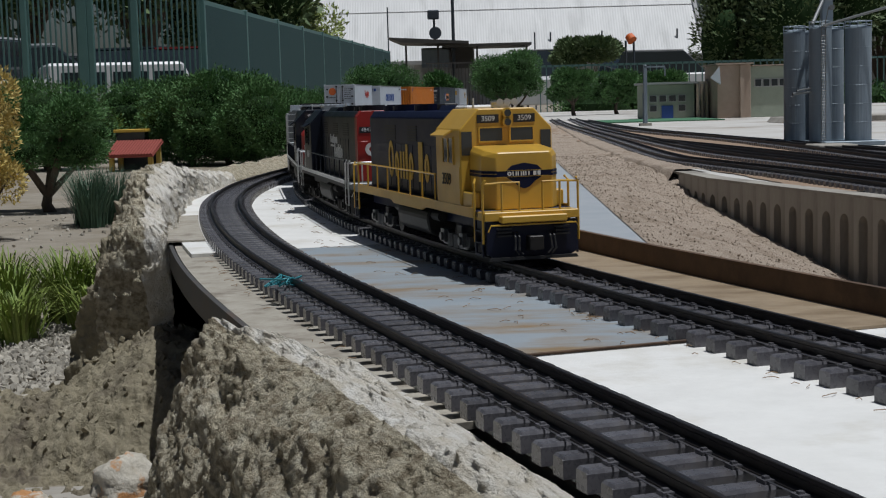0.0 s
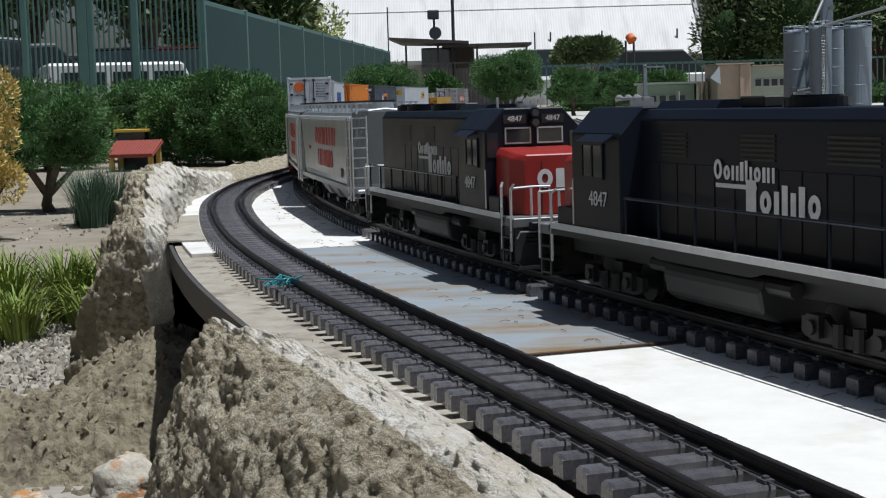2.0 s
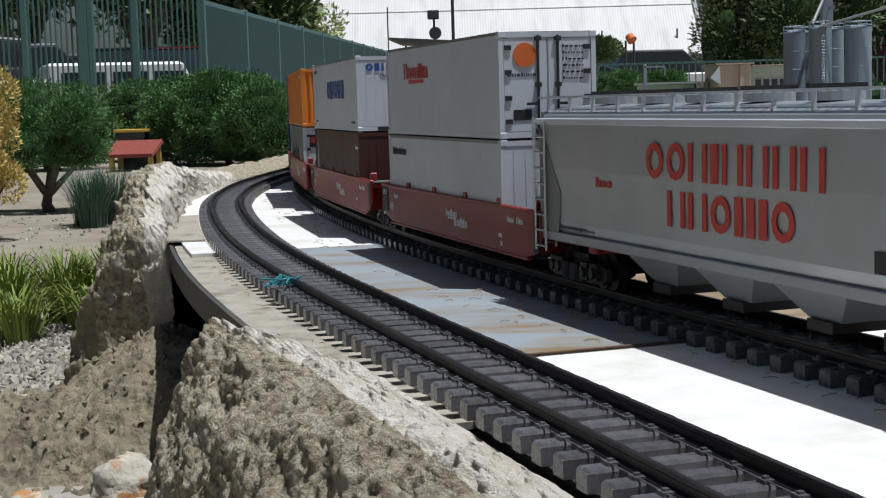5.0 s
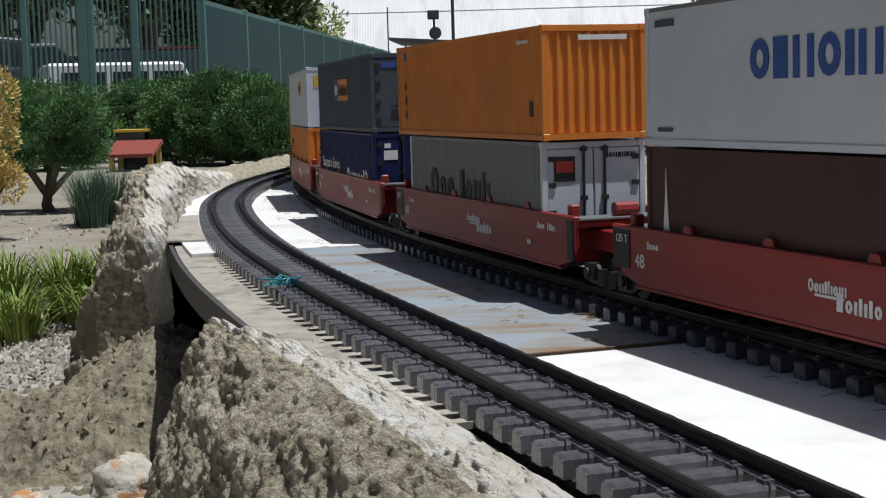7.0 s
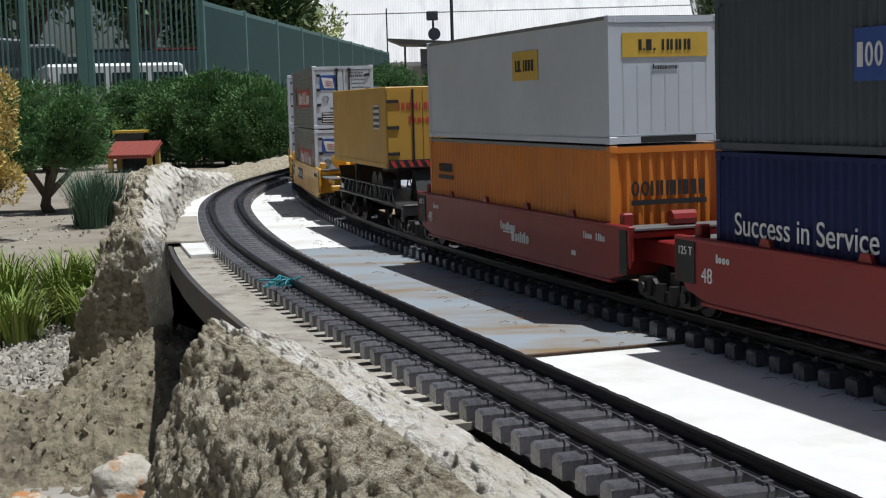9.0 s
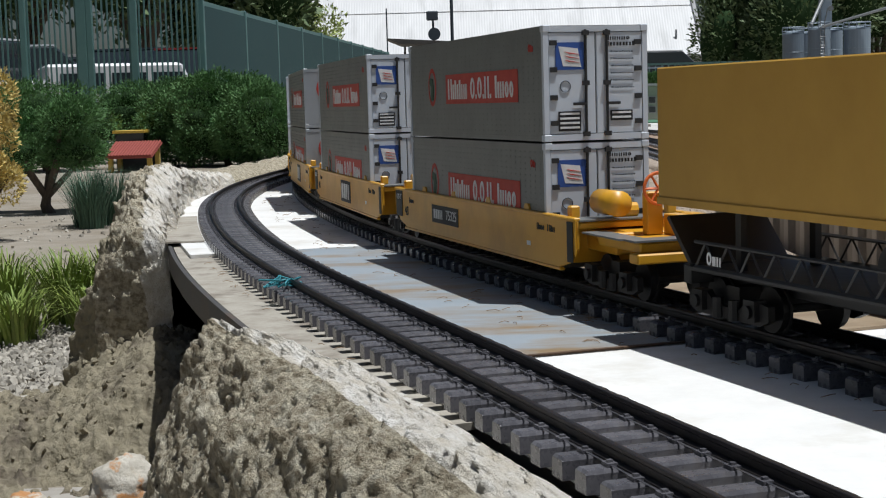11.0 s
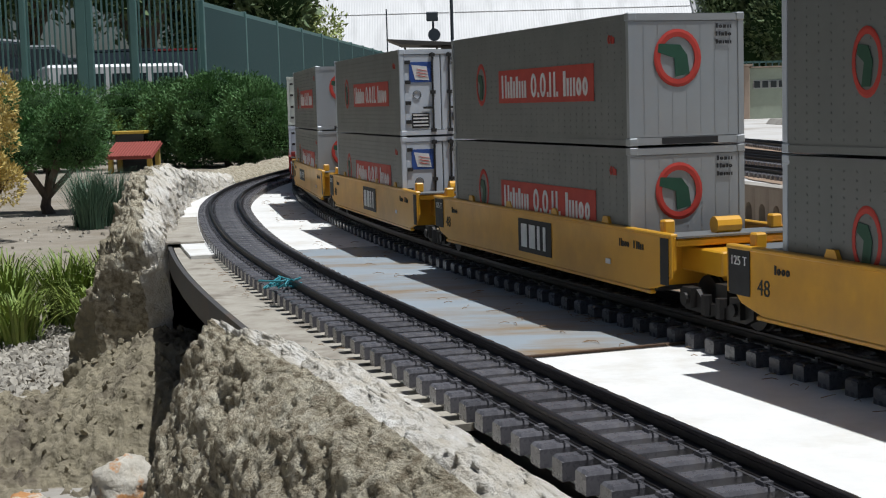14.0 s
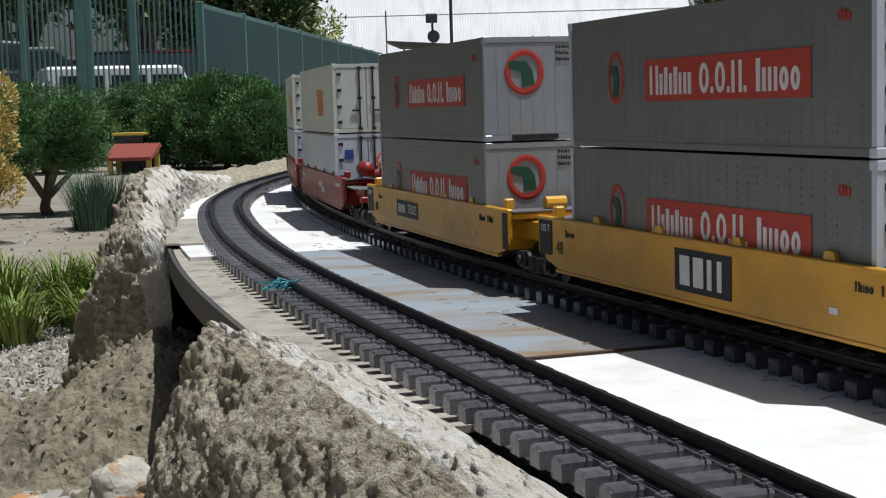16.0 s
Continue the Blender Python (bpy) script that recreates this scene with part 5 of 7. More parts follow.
def orange_lower_box():
    c, L, w = container("orange ribbed container with black trade name", L45, "orange", "plain", ribs=True, roof="alu")
    word_shape("trade_name", "OONNBIBBB", 0.066, 0.012, "ink_black", c, (-0.002, L + 0.0004, 0.066), FRONT, 64, 0.85)
    panel("name_line", 0.066, 0.004, "ink_black", c, (-0.002, L + 0.0004, 0.055), FRONT)
    side_marks(c, w, lambda x, sx, tn: (word_shape("trade_name", "OONNBIBBB", 0.045, 0.009, "ink_black", c, (x, -0.18 * sx, 0.07), tn, 65), panel("name_line", 0.05, 0.004, "ink_black", c, (x, -0.18 * sx, 0.06), tn)))
    return c


def shipping_box(croc):
    """Grey aluminium box with a red name band; flagged doors or a round emblem on its leading end."""
    lab = "grey aluminium container with red name band and " + ("round emblem end" if croc else "flagged white doors")
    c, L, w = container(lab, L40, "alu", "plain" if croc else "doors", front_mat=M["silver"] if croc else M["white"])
    for sx, tn in ((1, SIDE), (-1, SIDE_L)):
        x = sx * (w + 0.0003)
        panel("name_band", 0.215, 0.030, "ink_red", c, (x, 0.035 * sx, 0.050), tn, label="red name band")
        word_shape("trade_name", "Nititni O.O.N. Iinoo", 0.198, 0.021, "ink_white", c, (x + sx * 0.0004, 0.035 * sx, 0.050), tn, 71, 0.7)
        e = part("round_emblem", Build().ring((0, 0, 0), (0, 0, 1), 0.0155, 0.0022, 24, 5), "ink_red", c, "red ring emblem with dark green shape")
        e.matrix_local = Matrix.Translation((x, -0.122 * sx, 0.053)) @ tn @ Matrix.Diagonal((0.8, 1.15, 0.16, 1))
        part("emblem_shape", Build().prism([(-0.006, -0.012), (0.004, -0.012), (0.007, 0.0), (0.002, 0.008), (-0.010, 0.009), (-0.011, 0.004), (-0.003, 0.0)], 0, 0.0022, "z"), "ink_green", e)
        rv = Build()
        for y in np.arange(-L + 0.012, L - 0.008, 0.0125):
            for z in np.arange(0.009, CH - 0.006, 0.0052):
                rv.box(min(sx * w, sx * (w + 0.00035)), max(sx * w, sx * (w + 0.00035)), y - 0.0006, y + 0.0006, z - 0.0006, z + 0.0006)
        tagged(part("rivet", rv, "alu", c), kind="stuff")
        word_shape("reporting_mark", 3, 0.013, 0.007, "ink_red", c, (x, (L - 0.03) * sx, 0.082), tn, 72)
    y = L + 0.0007
    if croc:
        e = part("round_emblem", Build().ring((0, 0, 0), (0, 0, 1), 0.017, 0.003, 28, 5), "ink_red", c, "red ring emblem with dark green shape")
        e.matrix_local = Matrix.Translation((0.008, y + 0.0002, 0.066)) @ FRONT @ Matrix.Diagonal((1.0, 1.1, 0.16, 1))
        part("emblem_shape", Build().prism([(-0.002, -0.013), (0.010, -0.011), (0.008, 0.002), (0.002, 0.009), (-0.016, 0.010), (-0.017, 0.004), (-0.003, 0.0)], 0, 0.003, "z"), "ink_green", e)
        for k in range(3):
            word_shape("data_mark", 4, 0.014, 0.0035, "ink_black", c, (-0.032, y, 0.09 - k * 0.006), FRONT, 73 + k)
    else:
        f = panel("flag_panel", 0.0265, 0.0235, "ink_blue", c, (0.0245, y - 0.0002, 0.0735), FRONT, label="blue panel with white and red flag")
        for dx, dy, ww, hh, mt in ((0, 0, 0.021, 0.017, "ink_white"), (0.002, 0.003, 0.014, 0.0018, "ink_red"), (0.002, -0.0005, 0.014, 0.0018, "ink_red"), (0.002, -0.004, 0.014, 0.0018, "ink_red")):
            pb = Build().prism([(dx - ww / 2, dy + hh / 2), (dx + ww / 2 - 0.003, dy + hh / 2 - 0.002), (dx + ww / 2, dy - hh / 2 - 0.001), (dx - ww / 2 + 0.004, dy - hh / 2)], 0.0004, 0.0006 + (0.0003 if mt == "ink_red" else 0), "z")
            part("flag", pb, mt, f)
        part("seal", Build().ring((0.029, y, 0.0475), (0, 1, 0), 0.0048, 0.0004, 18, 4), "slate", c)
        for k, (x, z, ww) in enumerate([(-0.022, 0.089, 0.022), (-0.024, 0.084, 0.028)]):
            word_shape("reporting_mark", 6, ww, 0.0042, "ink_black", c, (x, y, z), FRONT, 76 + k)
        for k in range(6):
            word_shape("data_mark", 9, 0.022, 0.0015, "slate", c, (-0.025, y, 0.077 - k * 0.0062), FRONT, 80 + k)
        for x, z, ww, hh in ((0.0255, 0.0175, 0.021, 0.017), (-0.0235, 0.0215, 0.021, 0.009)):
            p = panel("data_panel", ww, hh, "ink_black", c, (x, y, z), FRONT)
            for k in range(int(hh / 0.004)):
                part("data_line", Build().box(-ww / 2 + 0.0015, ww / 2 - 0.0015, hh / 2 - 0.003 - k * 0.004, hh / 2 - 0.0012 - k * 0.004, 0.0004, 0.0007), "ink_white", p)
    return c


A, B_, C_, D_, E_ = 3.972, 4.568, 5.175, 5.785, 6.388
stack([(white_lower_box(), A, L40, ZL), (orange_disc_box(), A, L40, ZU), (brown_box(), B_, L40, ZL), (blue_name_box(), B_, L40, ZU), (grey_ribbed_box(), C_ + 0.006, L40, ZL), (orange_ribbed_box(), C_, L45, ZU),
       (blue_box(), D_, L44, ZL), (slate_box(), D_, L44, ZU), (orange_lower_box(), E_, L45, ZL), (yellow_plate_box(), E_, L45, ZU)])
for i, front in enumerate((7.633, 8.262, 8.885, 9.505, 10.122)):
    croc = i in (2, 4)
    stack([(shipping_box(croc), front, L40, ZL), (shipping_box(croc), front, L40, ZU)])


def pale_boxes(front):
    c1, L, w = container("white container with small blue shield", L40, "white", "doors")
    panel("shield_emblem", 0.013, 0.014, "ink_blue", c1, (0.028, L + 0.0006, 0.07), FRONT)
    c2, L, w = container("pale green container with orange label", L40, "cream", "doors", roof="cream")
    side_marks(c2, w, lambda x, sx, tn: panel("orange_label", 0.06, 0.04, "orange", c2, (x, 0.05 * sx, 0.045), tn))
    stack([(c1, front, L40, ZL), (c2, front, L40, ZU)])


pale_boxes(10.86)
pale_boxes(11.47)


def spine_car():
    t = thing("spine_car", "black skeleton flat car carrying a road trailer", "flat car")
    part("spine", Build().box(-0.016, 0.016, -0.21, 0.215, 0.044, 0.056).box(-0.045, 0.045, -0.205, -0.195, 0.046, 0.06).box(-0.045, 0.045, 0.19, 0.2, 0.046, 0.06), "black", t, bevel=0.001)
    for sx in (-1, 1):
        b = Build()
        b.tube([(sx * 0.049, -0.18, 0.078), (sx * 0.049, 0.17, 0.078)], 0.0014, 5)
        b.tube([(sx * 0.049, -0.18, 0.060), (sx * 0.049, 0.17, 0.060)], 0.002, 5)
        for i in range(12):
            y = -0.18 + 0.35 * i / 12
            b.tube([(sx * 0.049, y, 0.060), (sx * 0.049, y + 0.014, 0.078)], 0.001, 4)
            b.tube([(sx * 0.049, y + 0.029, 0.060), (sx * 0.049, y + 0.014, 0.078)], 0.001, 4)
        part("side_truss", b, "black", t)
        word_shape("reporting_mark", 3, 0.02, 0.009, "ink_white", t, (sx * 0.0515, -0.15 * sx, 0.068), SIDE if sx > 0 else SIDE_L, 91)
    part("platform", Build().box(-0.047, 0.047, -0.20, 0.20, 0.0565, 0.0590), "black", t)
    part("raised_ramp", Build().prism([(-0.20, 0.059), (-0.235, 0.092), (-0.238, 0.090), (-0.206, 0.059)], -0.04, 0.04, "x"), "black", t)
    part("hitch", Build().prism([(0.10, 0.059), (0.14, 0.059), (0.125, 0.097), (0.115, 0.097)], -0.012, 0.012, "x"), "black", t)
    for way in (1, -1):
        truck(t, way * 0.155, 2, "dark_metal")
        coupler(t, way * 0.205, way)
    return t


def trailer():
    t = thing("road_trailer", "tan yellow road trailer with striped rear bumper", "trailer")
    L, w = 0.185, 0.046
    part("box", Build().box(-w, w, -L, L, 0.1005, 0.2), "trailer", t, bevel=0.001)
    for sx in (-1, 1):
        d = part("door", Build().box(min(sx * 0.0006, sx * 0.044), max(sx * 0.0006, sx * 0.044), L, L + 0.001, 0.108, 0.196), "trailer", t)
        part("locking_bar", Build().tube([(sx * 0.012, L + 0.002, 0.104), (sx * 0.012, L + 0.002, 0.197)], 0.0012, 5), "black", d)
        for z in (0.118, 0.15, 0.182):
            part("hinge", Build().box(min(sx * 0.030, sx * 0.045), max(sx * 0.030, sx * 0.045), L + 0.001, L + 0.0026, z - 0.002, z + 0.002), "black", d)
        f = panel("flag_panel", 0.036, 0.03, "ink_white", t, (sx * (w + 0.0003), 0.13 * sx, 0.163), SIDE if sx > 0 else SIDE_L)
        for k in range(4):
            part("flag_stripe", Build().box(-0.018, 0.018, -0.013 + k * 0.0075, -0.0095 + k * 0.0075, 0.0004, 0.0007), "slate", f)
        part("side_rail", Build().box(min(sx * w, sx * (w + 0.001)), max(sx * w, sx * (w + 0.001)), -L, L, 0.1005, 0.106), "trailer", t)
    word_shape("trade_name", "NNION BNOIO", 0.06, 0.009, "ink_red", t, (0, L + 0.0012, 0.176), FRONT, 92)
    word_shape("reporting_mark", 6, 0.035, 0.008, "ink_red", t, (0, L + 0.0012, 0.16), FRONT, 93)
    part("bumper", Build().box(-0.044, 0.044, L - 0.002, L + 0.0025, 0.1005, 0.1105), "ink_black", t)
    sb = Build()
    for k in range(8):
        x = -0.042 + k * 0.0108
        sb.add([(x, L + 0.003, 0.1015), (x + 0.005, L + 0.003, 0.1015), (x + 0.009, L + 0.003, 0.1095), (x + 0.004, L + 0.003, 0.1095)], [(0, 1, 2, 3)])
    part("bumper_stripes", sb, "ink_red", t)
    wb = Build()
    for y in (0.09, 0.125):
        for sx in (-1, 1):
            wb.disc((sx * 0.036, y, 0.0765), (1, 0, 0), 0.0172, 0.014, 20)
    tagged(part("axle", wb, "black", t), kind="stuff")
    part("underframe", Build().box(-0.026, 0.026, 0.06, 0.15, 0.084, 0.1), "black", t)
    part("landing_leg", Build().box(-0.032, -0.027, -0.10, -0.093, 0.0592, 0.1).box(0.027, 0.032, -0.10, -0.093, 0.0592, 0.1), "black", t)
    return t


roll(spine_car(), 7.19, 0.16)
roll(trailer(), 7.245, 0.15)

# ---------------------------------------------------------------- the yard side
LEFT_Y, LEFT_X = [1.0, 1.8, 3.0, 4.2, 6.0, 8.4, 20], [0.24, 0.255, 0.295, 0.335, 0.40, 0.50, 0.9]
WALL_Y, WALL_X = [1.0, 2.0, 2.38, 2.71, 3.06, 3.53, 4.2, 6.0, 8.4, 20], [1.0, 0.80, 0.73, 0.655, 0.585, 0.553, 0.545, 0.60, 0.72, 1.2]
EDGE_Z = [-0.26, -0.22, -0.16, -0.115, -0.06, -0.008, -0.002, -0.002, -0.002, -0.002]


def slope(v, y):
    x0, x1 = np.interp(y, LEFT_Y, LEFT_X), np.interp(y, WALL_Y, WALL_X)
    z1 = np.interp(y, WALL_Y, EDGE_Z)
    x = x0 + (x1 - x0) * v
    z = -0.003 + (z1 + 0.003) * v ** 1.25
    z += (0.008 * rough_noise((x * 9, y * 9, 3), 4) + 0.0035 * rough_noise((x * 60, y * 60, 5), 3)) * min(1, v * 12)
    return (x, y, z)


solid("gravel_slope", sheet(lambda v, y: slope(v, y), np.linspace(0, 1, 60), list(np.arange(1.2, 4.4, 0.012)) + list(np.arange(4.4, 12, 0.1))), "gravel",
      "pinkish crushed gravel slope between the deck and the yard wall", "gravel slope", "structure", smooth=True)
sb = Build()
for s in np.arange(-0.2, 5.0, 0.1):
    a, c = MAIN.at(s, 0.1525), MAIN.at(s + 0.1, 0.1525)
    xa, xc = max(a.x + 0.004, float(np.interp(a.y, LEFT_Y, LEFT_X)) + 0.004), max(c.x + 0.004, float(np.interp(c.y, LEFT_Y, LEFT_X)) + 0.004)
    sb.add([(a.x, a.y, -0.02), (xa, a.y, -0.02), (xc, c.y, -0.02), (c.x, c.y, -0.02), (a.x, a.y, -0.0045), (xa, a.y, -0.0045), (xc, c.y, -0.0045), (c.x, c.y, -0.0045)],
           [(4, 5, 6, 7), (0, 3, 2, 1), (1, 2, 6, 5), (0, 4, 7, 3)])
solid("drain_strip", sb, "grey_strip", "flat grey painted strip beyond the rusty upstand", "strip", "structure")

slab = [(x + 0.004, y) for x, y in zip(WALL_X, WALL_Y)] + [(14, 20), (14, 1.0)]
solid("yard", Build().prism(slab, LOW - 0.1, -0.004, "z"), "yard", "pale concrete yard terrace for the model buildings", "yard", "structure")

wall = tagged(new("retaining_wall"), "grey concrete retaining wall with blind arches", "retaining wall", kind="structure")


def wall_at(d):
    ys = np.array(WALL_Y[1:7])
    xs = np.array(WALL_X[1:7])
    seg = np.concatenate([[0], np.cumsum(np.hypot(np.diff(xs), np.diff(ys)))])
    return float(np.interp(d, seg, xs)), float(np.interp(d, seg, ys))


bay = 0.064
for k in range(21):
    (x0, y0), (x1, y1) = wall_at(k * bay), wall_at((k + 1) * bay)
    m = Matrix.Translation(((x0 + x1) / 2 - 0.012, (y0 + y1) / 2, 0)) @ Matrix.Rotation(math.atan2(y1 - y0, x1 - x0), 4, 'Z')
    h, w, top = bay / 2, 0.0150, -0.0300
    outline = [(-h, -0.3), (-w, -0.3), (-w, top - w)] + [(-w * math.cos(q), top - w + w * math.sin(q)) for q in np.linspace(0.2, math.pi - 0.2, 9)] + [(w, top - w), (w, -0.3), (h, -0.3), (h, 0.0), (-h, 0.0)]
    part("arch_bay", Build().prism(outline, -0.009, 0.011), "concrete", wall, at=m)
part("coping", Build().loft([[(wall_at(d)[0] - 0.024, wall_at(d)[1], -0.0005), (wall_at(d)[0] + 0.02, wall_at(d)[1], -0.0005), (wall_at(d)[0] + 0.02, wall_at(d)[1], 0.004), (wall_at(d)[0] - 0.024, wall_at(d)[1], 0.004)] for d in np.arange(0, 1.4, 0.06)]), "concrete", wall)


def yard_track(points, label):
    pts = [Vector((x, y, 0)) for x, y in points]
    way = []
    for i in range(len(pts) - 1):
        p0, p1, p2, p3 = pts[max(0, i - 1)], pts[i], pts[i + 1], pts[min(len(pts) - 1, i + 2)]
        for f in np.linspace(0, 1, 24, endpoint=False):
            way.append(0.5 * ((2 * p1) + (p2 - p0) * f + (2 * p0 - 5 * p1 + 4 * p2 - p3) * f * f + (3 * p1 - p0 - 3 * p2 + p3) * f ** 3))
    way.append(pts[-1])
    t = thing("railway_track", label, "railway track", "yard tracks")
    side = []
    for i, p in enumerate(way):
        d = (way[min(i + 1, len(way) - 1)] - way[max(0, i - 1)]).normalized()
        side.append(Vector((d.y, -d.x, 0)))
    for sx in (-1, 1):
        part("rail", Build().loft([[p + n * (a + sx * GAUGE) + Vector((0, 0, z - 0.003)) for a, z in RAIL] for p, n in zip(way, side)]), "rail", t)
    tb, run, base = Build(), 0.0, tie_mesh()
    for i in range(1, len(way)):
        step = (way[i] - way[i - 1]).length
        while run < step:
            p = way[i - 1].lerp(way[i], run / step)
            m = Matrix.Translation(p + Vector((0, 0, -0.003))) @ Matrix.Rotation(math.atan2(side[i].y, side[i].x), 4, 'Z')
            tb.add([m @ Vector(q) for q in base.v[:24]], base.f[:20])
            run += PITCH
        run -= step
    tagged(part("tie", tb, "tie", t), kind="stuff")


yard_track([(0.93, 1.6), (0.83, 2.3), (0.745, 3.1), (0.675, 3.62), (0.64, 4.1), (0.70, 5.9), (0.81, 9.3), (0.95, 12)], "dark yard track along the arched wall")
yard_track([(1.06, 2.0), (0.93, 3.0), (0.87, 3.6), (0.81, 4.4), (0.82, 5.6), (0.885, 8.1), (1.1, 12)], "dark yard track beside the gravel")
yard_track([(1.05, 2.6), (0.99, 3.3), (0.93, 4.2), (0.82, 5.6)], "dark yard siding joining its neighbour")
yard_track([(1.15, 2.6), (1.12, 3.6), (1.13, 4.6), (1.12, 5.6), (1.04, 7.0), (1.02, 8.2), (1.1, 11)], "dark yard track beside the silos")
yard_track([(1.42, 2.6), (1.33, 3.6), (1.22, 4.4), (1.12, 5.6)], "dark yard siding in front of the silos")


def verge(u, v):
    y = 3.42 + 6.0 * v
    x = float(np.interp(y, WALL_Y, WALL_X)) - 0.03 + 0.10 * u
    return (x, y, 0.0015 - 0.03 * max(0.0, 1 - u * 5) + 0.004 * math.sin(u * math.pi) + 0.004 * rough_noise((x * 14, y * 14, 6), 4))


solid("gravel_verge", sheet(verge, np.linspace(0, 1, 24), np.linspace(0, 1, 260)), "gravel", "pinkish gravel verge along the yard track", "gravel verge", "structure", smooth=True)


def brown_patch():
    def place(u, v):
        x = 0.60 + 0.50 * u
        return (x + 0.05 * rough_noise((x * 3, v * 8, 2)) + 0.25 * max(0, 0.3 - v), 2.6 + 6.4 * v, -0.0018 + 0.0012 * rough_noise((x * 30, v * 90, 1)))
    return sheet(place, np.linspace(0, 1, 20), np.linspace(0, 1, 120))


solid("dirt_patch", brown_patch(), mat("brown_yard_dirt", (0.26, 0.175, 0.115), (0.34, 0.25, 0.18), rough=0.95, scale=25, bump=0.002), "brown dirt between the yard tracks", "dirt", "structure", smooth=True)


def silo(x, y, r, h, ladder=False):
    t = thing("silo", "blue-grey cylindrical model silo with roof railing", "silo", "silos")
    b = Build()
    n = 28
    prof = [(r, 0.012), (r, h), (r * 0.93, h + 0.006), (0.002, h + 0.012)]
    b.loft([[(q * math.cos(a), q * math.sin(a), z) for a in (2 * math.pi * k / n for k in range(n))] for q, z in prof])
    part("shell", b, "silo", t, smooth=False)
    for k in range(1, 6):
        part("band", Build().ring((0, 0, 0.012 + (h - 0.012) * k / 6), (0, 0, 1), r, 0.0006, n, 4), "silo", t)
    rail = Build()
    for dz in (0.012, 0.024):
        rail.ring((0, 0, h + dz), (0, 0, 1), r * 1.02, 0.0012, 24, 4)
    for k in range(10):
        a = 2 * math.pi * k / 10
        rail.tube([(r * 1.02 * math.cos(a), r * 1.02 * math.sin(a), h), (r * 1.02 * math.cos(a), r * 1.02 * math.sin(a), h + 0.024)], 0.001, 4)
    tagged(part("railing", rail, "silo", t), kind="stuff")
    if ladder:
        lb = Build()
        for dx in (-0.007, 0.007):
            lb.tube([(dx, -r - 0.005, 0.015), (dx, -r - 0.005, h + 0.03)], 0.0012, 4)
        for z in np.arange(0.02, h + 0.02, 0.0095):
            lb.tube([(-0.007, -r - 0.005, z), (0.007, -r - 0.005, z)], 0.0009, 4)
        for z in np.arange(0.09, h + 0.02, 0.03):
            lb.ring((0, -r - 0.011, z), (0, 0, 1), 0.011, 0.0007, 12, 4)
        part("ladder", lb, "alu", t, "pale caged ladder")
    t.matrix_basis = Matrix.Translation((x, y, 0))


silo(1.272, 4.86, 0.0365, 0.384, True)
silo(1.398, 4.86, 0.0435, 0.382)
silo(1.345, 4.99, 0.040, 0.382)
silo(1.215, 4.98, 0.036, 0.376)
silo(1.275, 5.08, 0.036, 0.376)
solid("ground_plate", Build().box(1.17, 1.47, 4.79, 5.13, -0.004, 0.012), "silo", "grey base plate under the silos", "base plate", bevel=0.002)
tower = thing("elevator_tower", "grey model grain elevator tower with chutes", "tower")
part("mast", Build().box(1.325, 1.362, 5.035, 5.07, 0.012, 0.56), "silo", tower, bevel=0.001)
part("chute", Build().tube([(1.34, 5.03, 0.52), (1.25, 4.88, 0.40)], 0.006, 8), "alu", tower)
part("conveyor_tube", Build().tube([(1.27, 4.82, 0.392), (1.47, 4.80, 0.445), (1.6, 4.79, 0.475)], 0.0045, 8), "alu", tower, "pale inclined conveyor tube")
part("lamp_bracket", Build().tube([(1.30, 4.9, 0.40), (1.31, 4.9, 0.455), (1.33, 4.9, 0.462)], 0.002, 6).disc((1.315, 4.88, 0.455), (0, 1, 0), 0.009, 0.012, 12), "alu", tower)
pipe = Build().tube([(1.235, 4.84, 0.178), (1.165, 4.80, 0.172), (1.162, 4.80, 0.162)], 0.0045, 8)
solid("spout_pipe", pipe.tube([(1.235, 4.84, 0.19), (1.178, 4.80, 0.182)], 0.003, 6), "alu", "pale loading spout on the silo", "pipe")
solid("concrete_block", Build().box(1.13, 1.25, 4.34, 4.50, -0.004, 0.018), "concrete", "long pale concrete block beside the yard track", "block", bevel=0.003)


def pane(parent, x, y, z, w, h):
    p = part("window", Build().box(x - w / 2 - 0.006, x + w / 2 + 0.006, y - 0.006, y, z - h / 2 - 0.006, z + h / 2 + 0.006), "pale_wall", parent)
    part("glass", Build().box(x - w / 2, x + w / 2, y - 0.009, y - 0.0065, z - h / 2, z + h / 2), "window", p)


hall = thing("model_building", "tan and pale green flat-roofed model building", "building", "model buildings")
part("wall", Build().box(2.10, 2.355, 11.0, 11.5, -0.004, 0.395), "tan", hall, "tan block wall", bevel=0.004)
part("pilaster", Build().box(2.27, 2.30, 10.97, 11.0, -0.004, 0.385), "tan", hall)
part("wall", Build().box(2.36, 2.92, 11.05, 11.6, -0.004, 0.38), "stucco", hall, "pale green wall", bevel=0.004)
part("roof", Build().box(2.085, 2.37, 10.96, 11.52, 0.396, 0.408).box(2.37, 2.94, 11.02, 11.62, 0.381, 0.39), "tan", hall)
for k in range(5):
    pane(hall, 2.42 + k * 0.062, 11.05, 0.255, 0.045, 0.05)
shed = thing("model_building", "low pale green model building with blue door", "building", "model buildings")
part("wall", Build().box(1.62, 2.0, 11.4, 11.9, -0.004, 0.265), "stucco", shed, bevel=0.004)
part("roof", Build().box(1.60, 2.02, 11.36, 11.94, 0.266, 0.282), "pale_wall", shed)
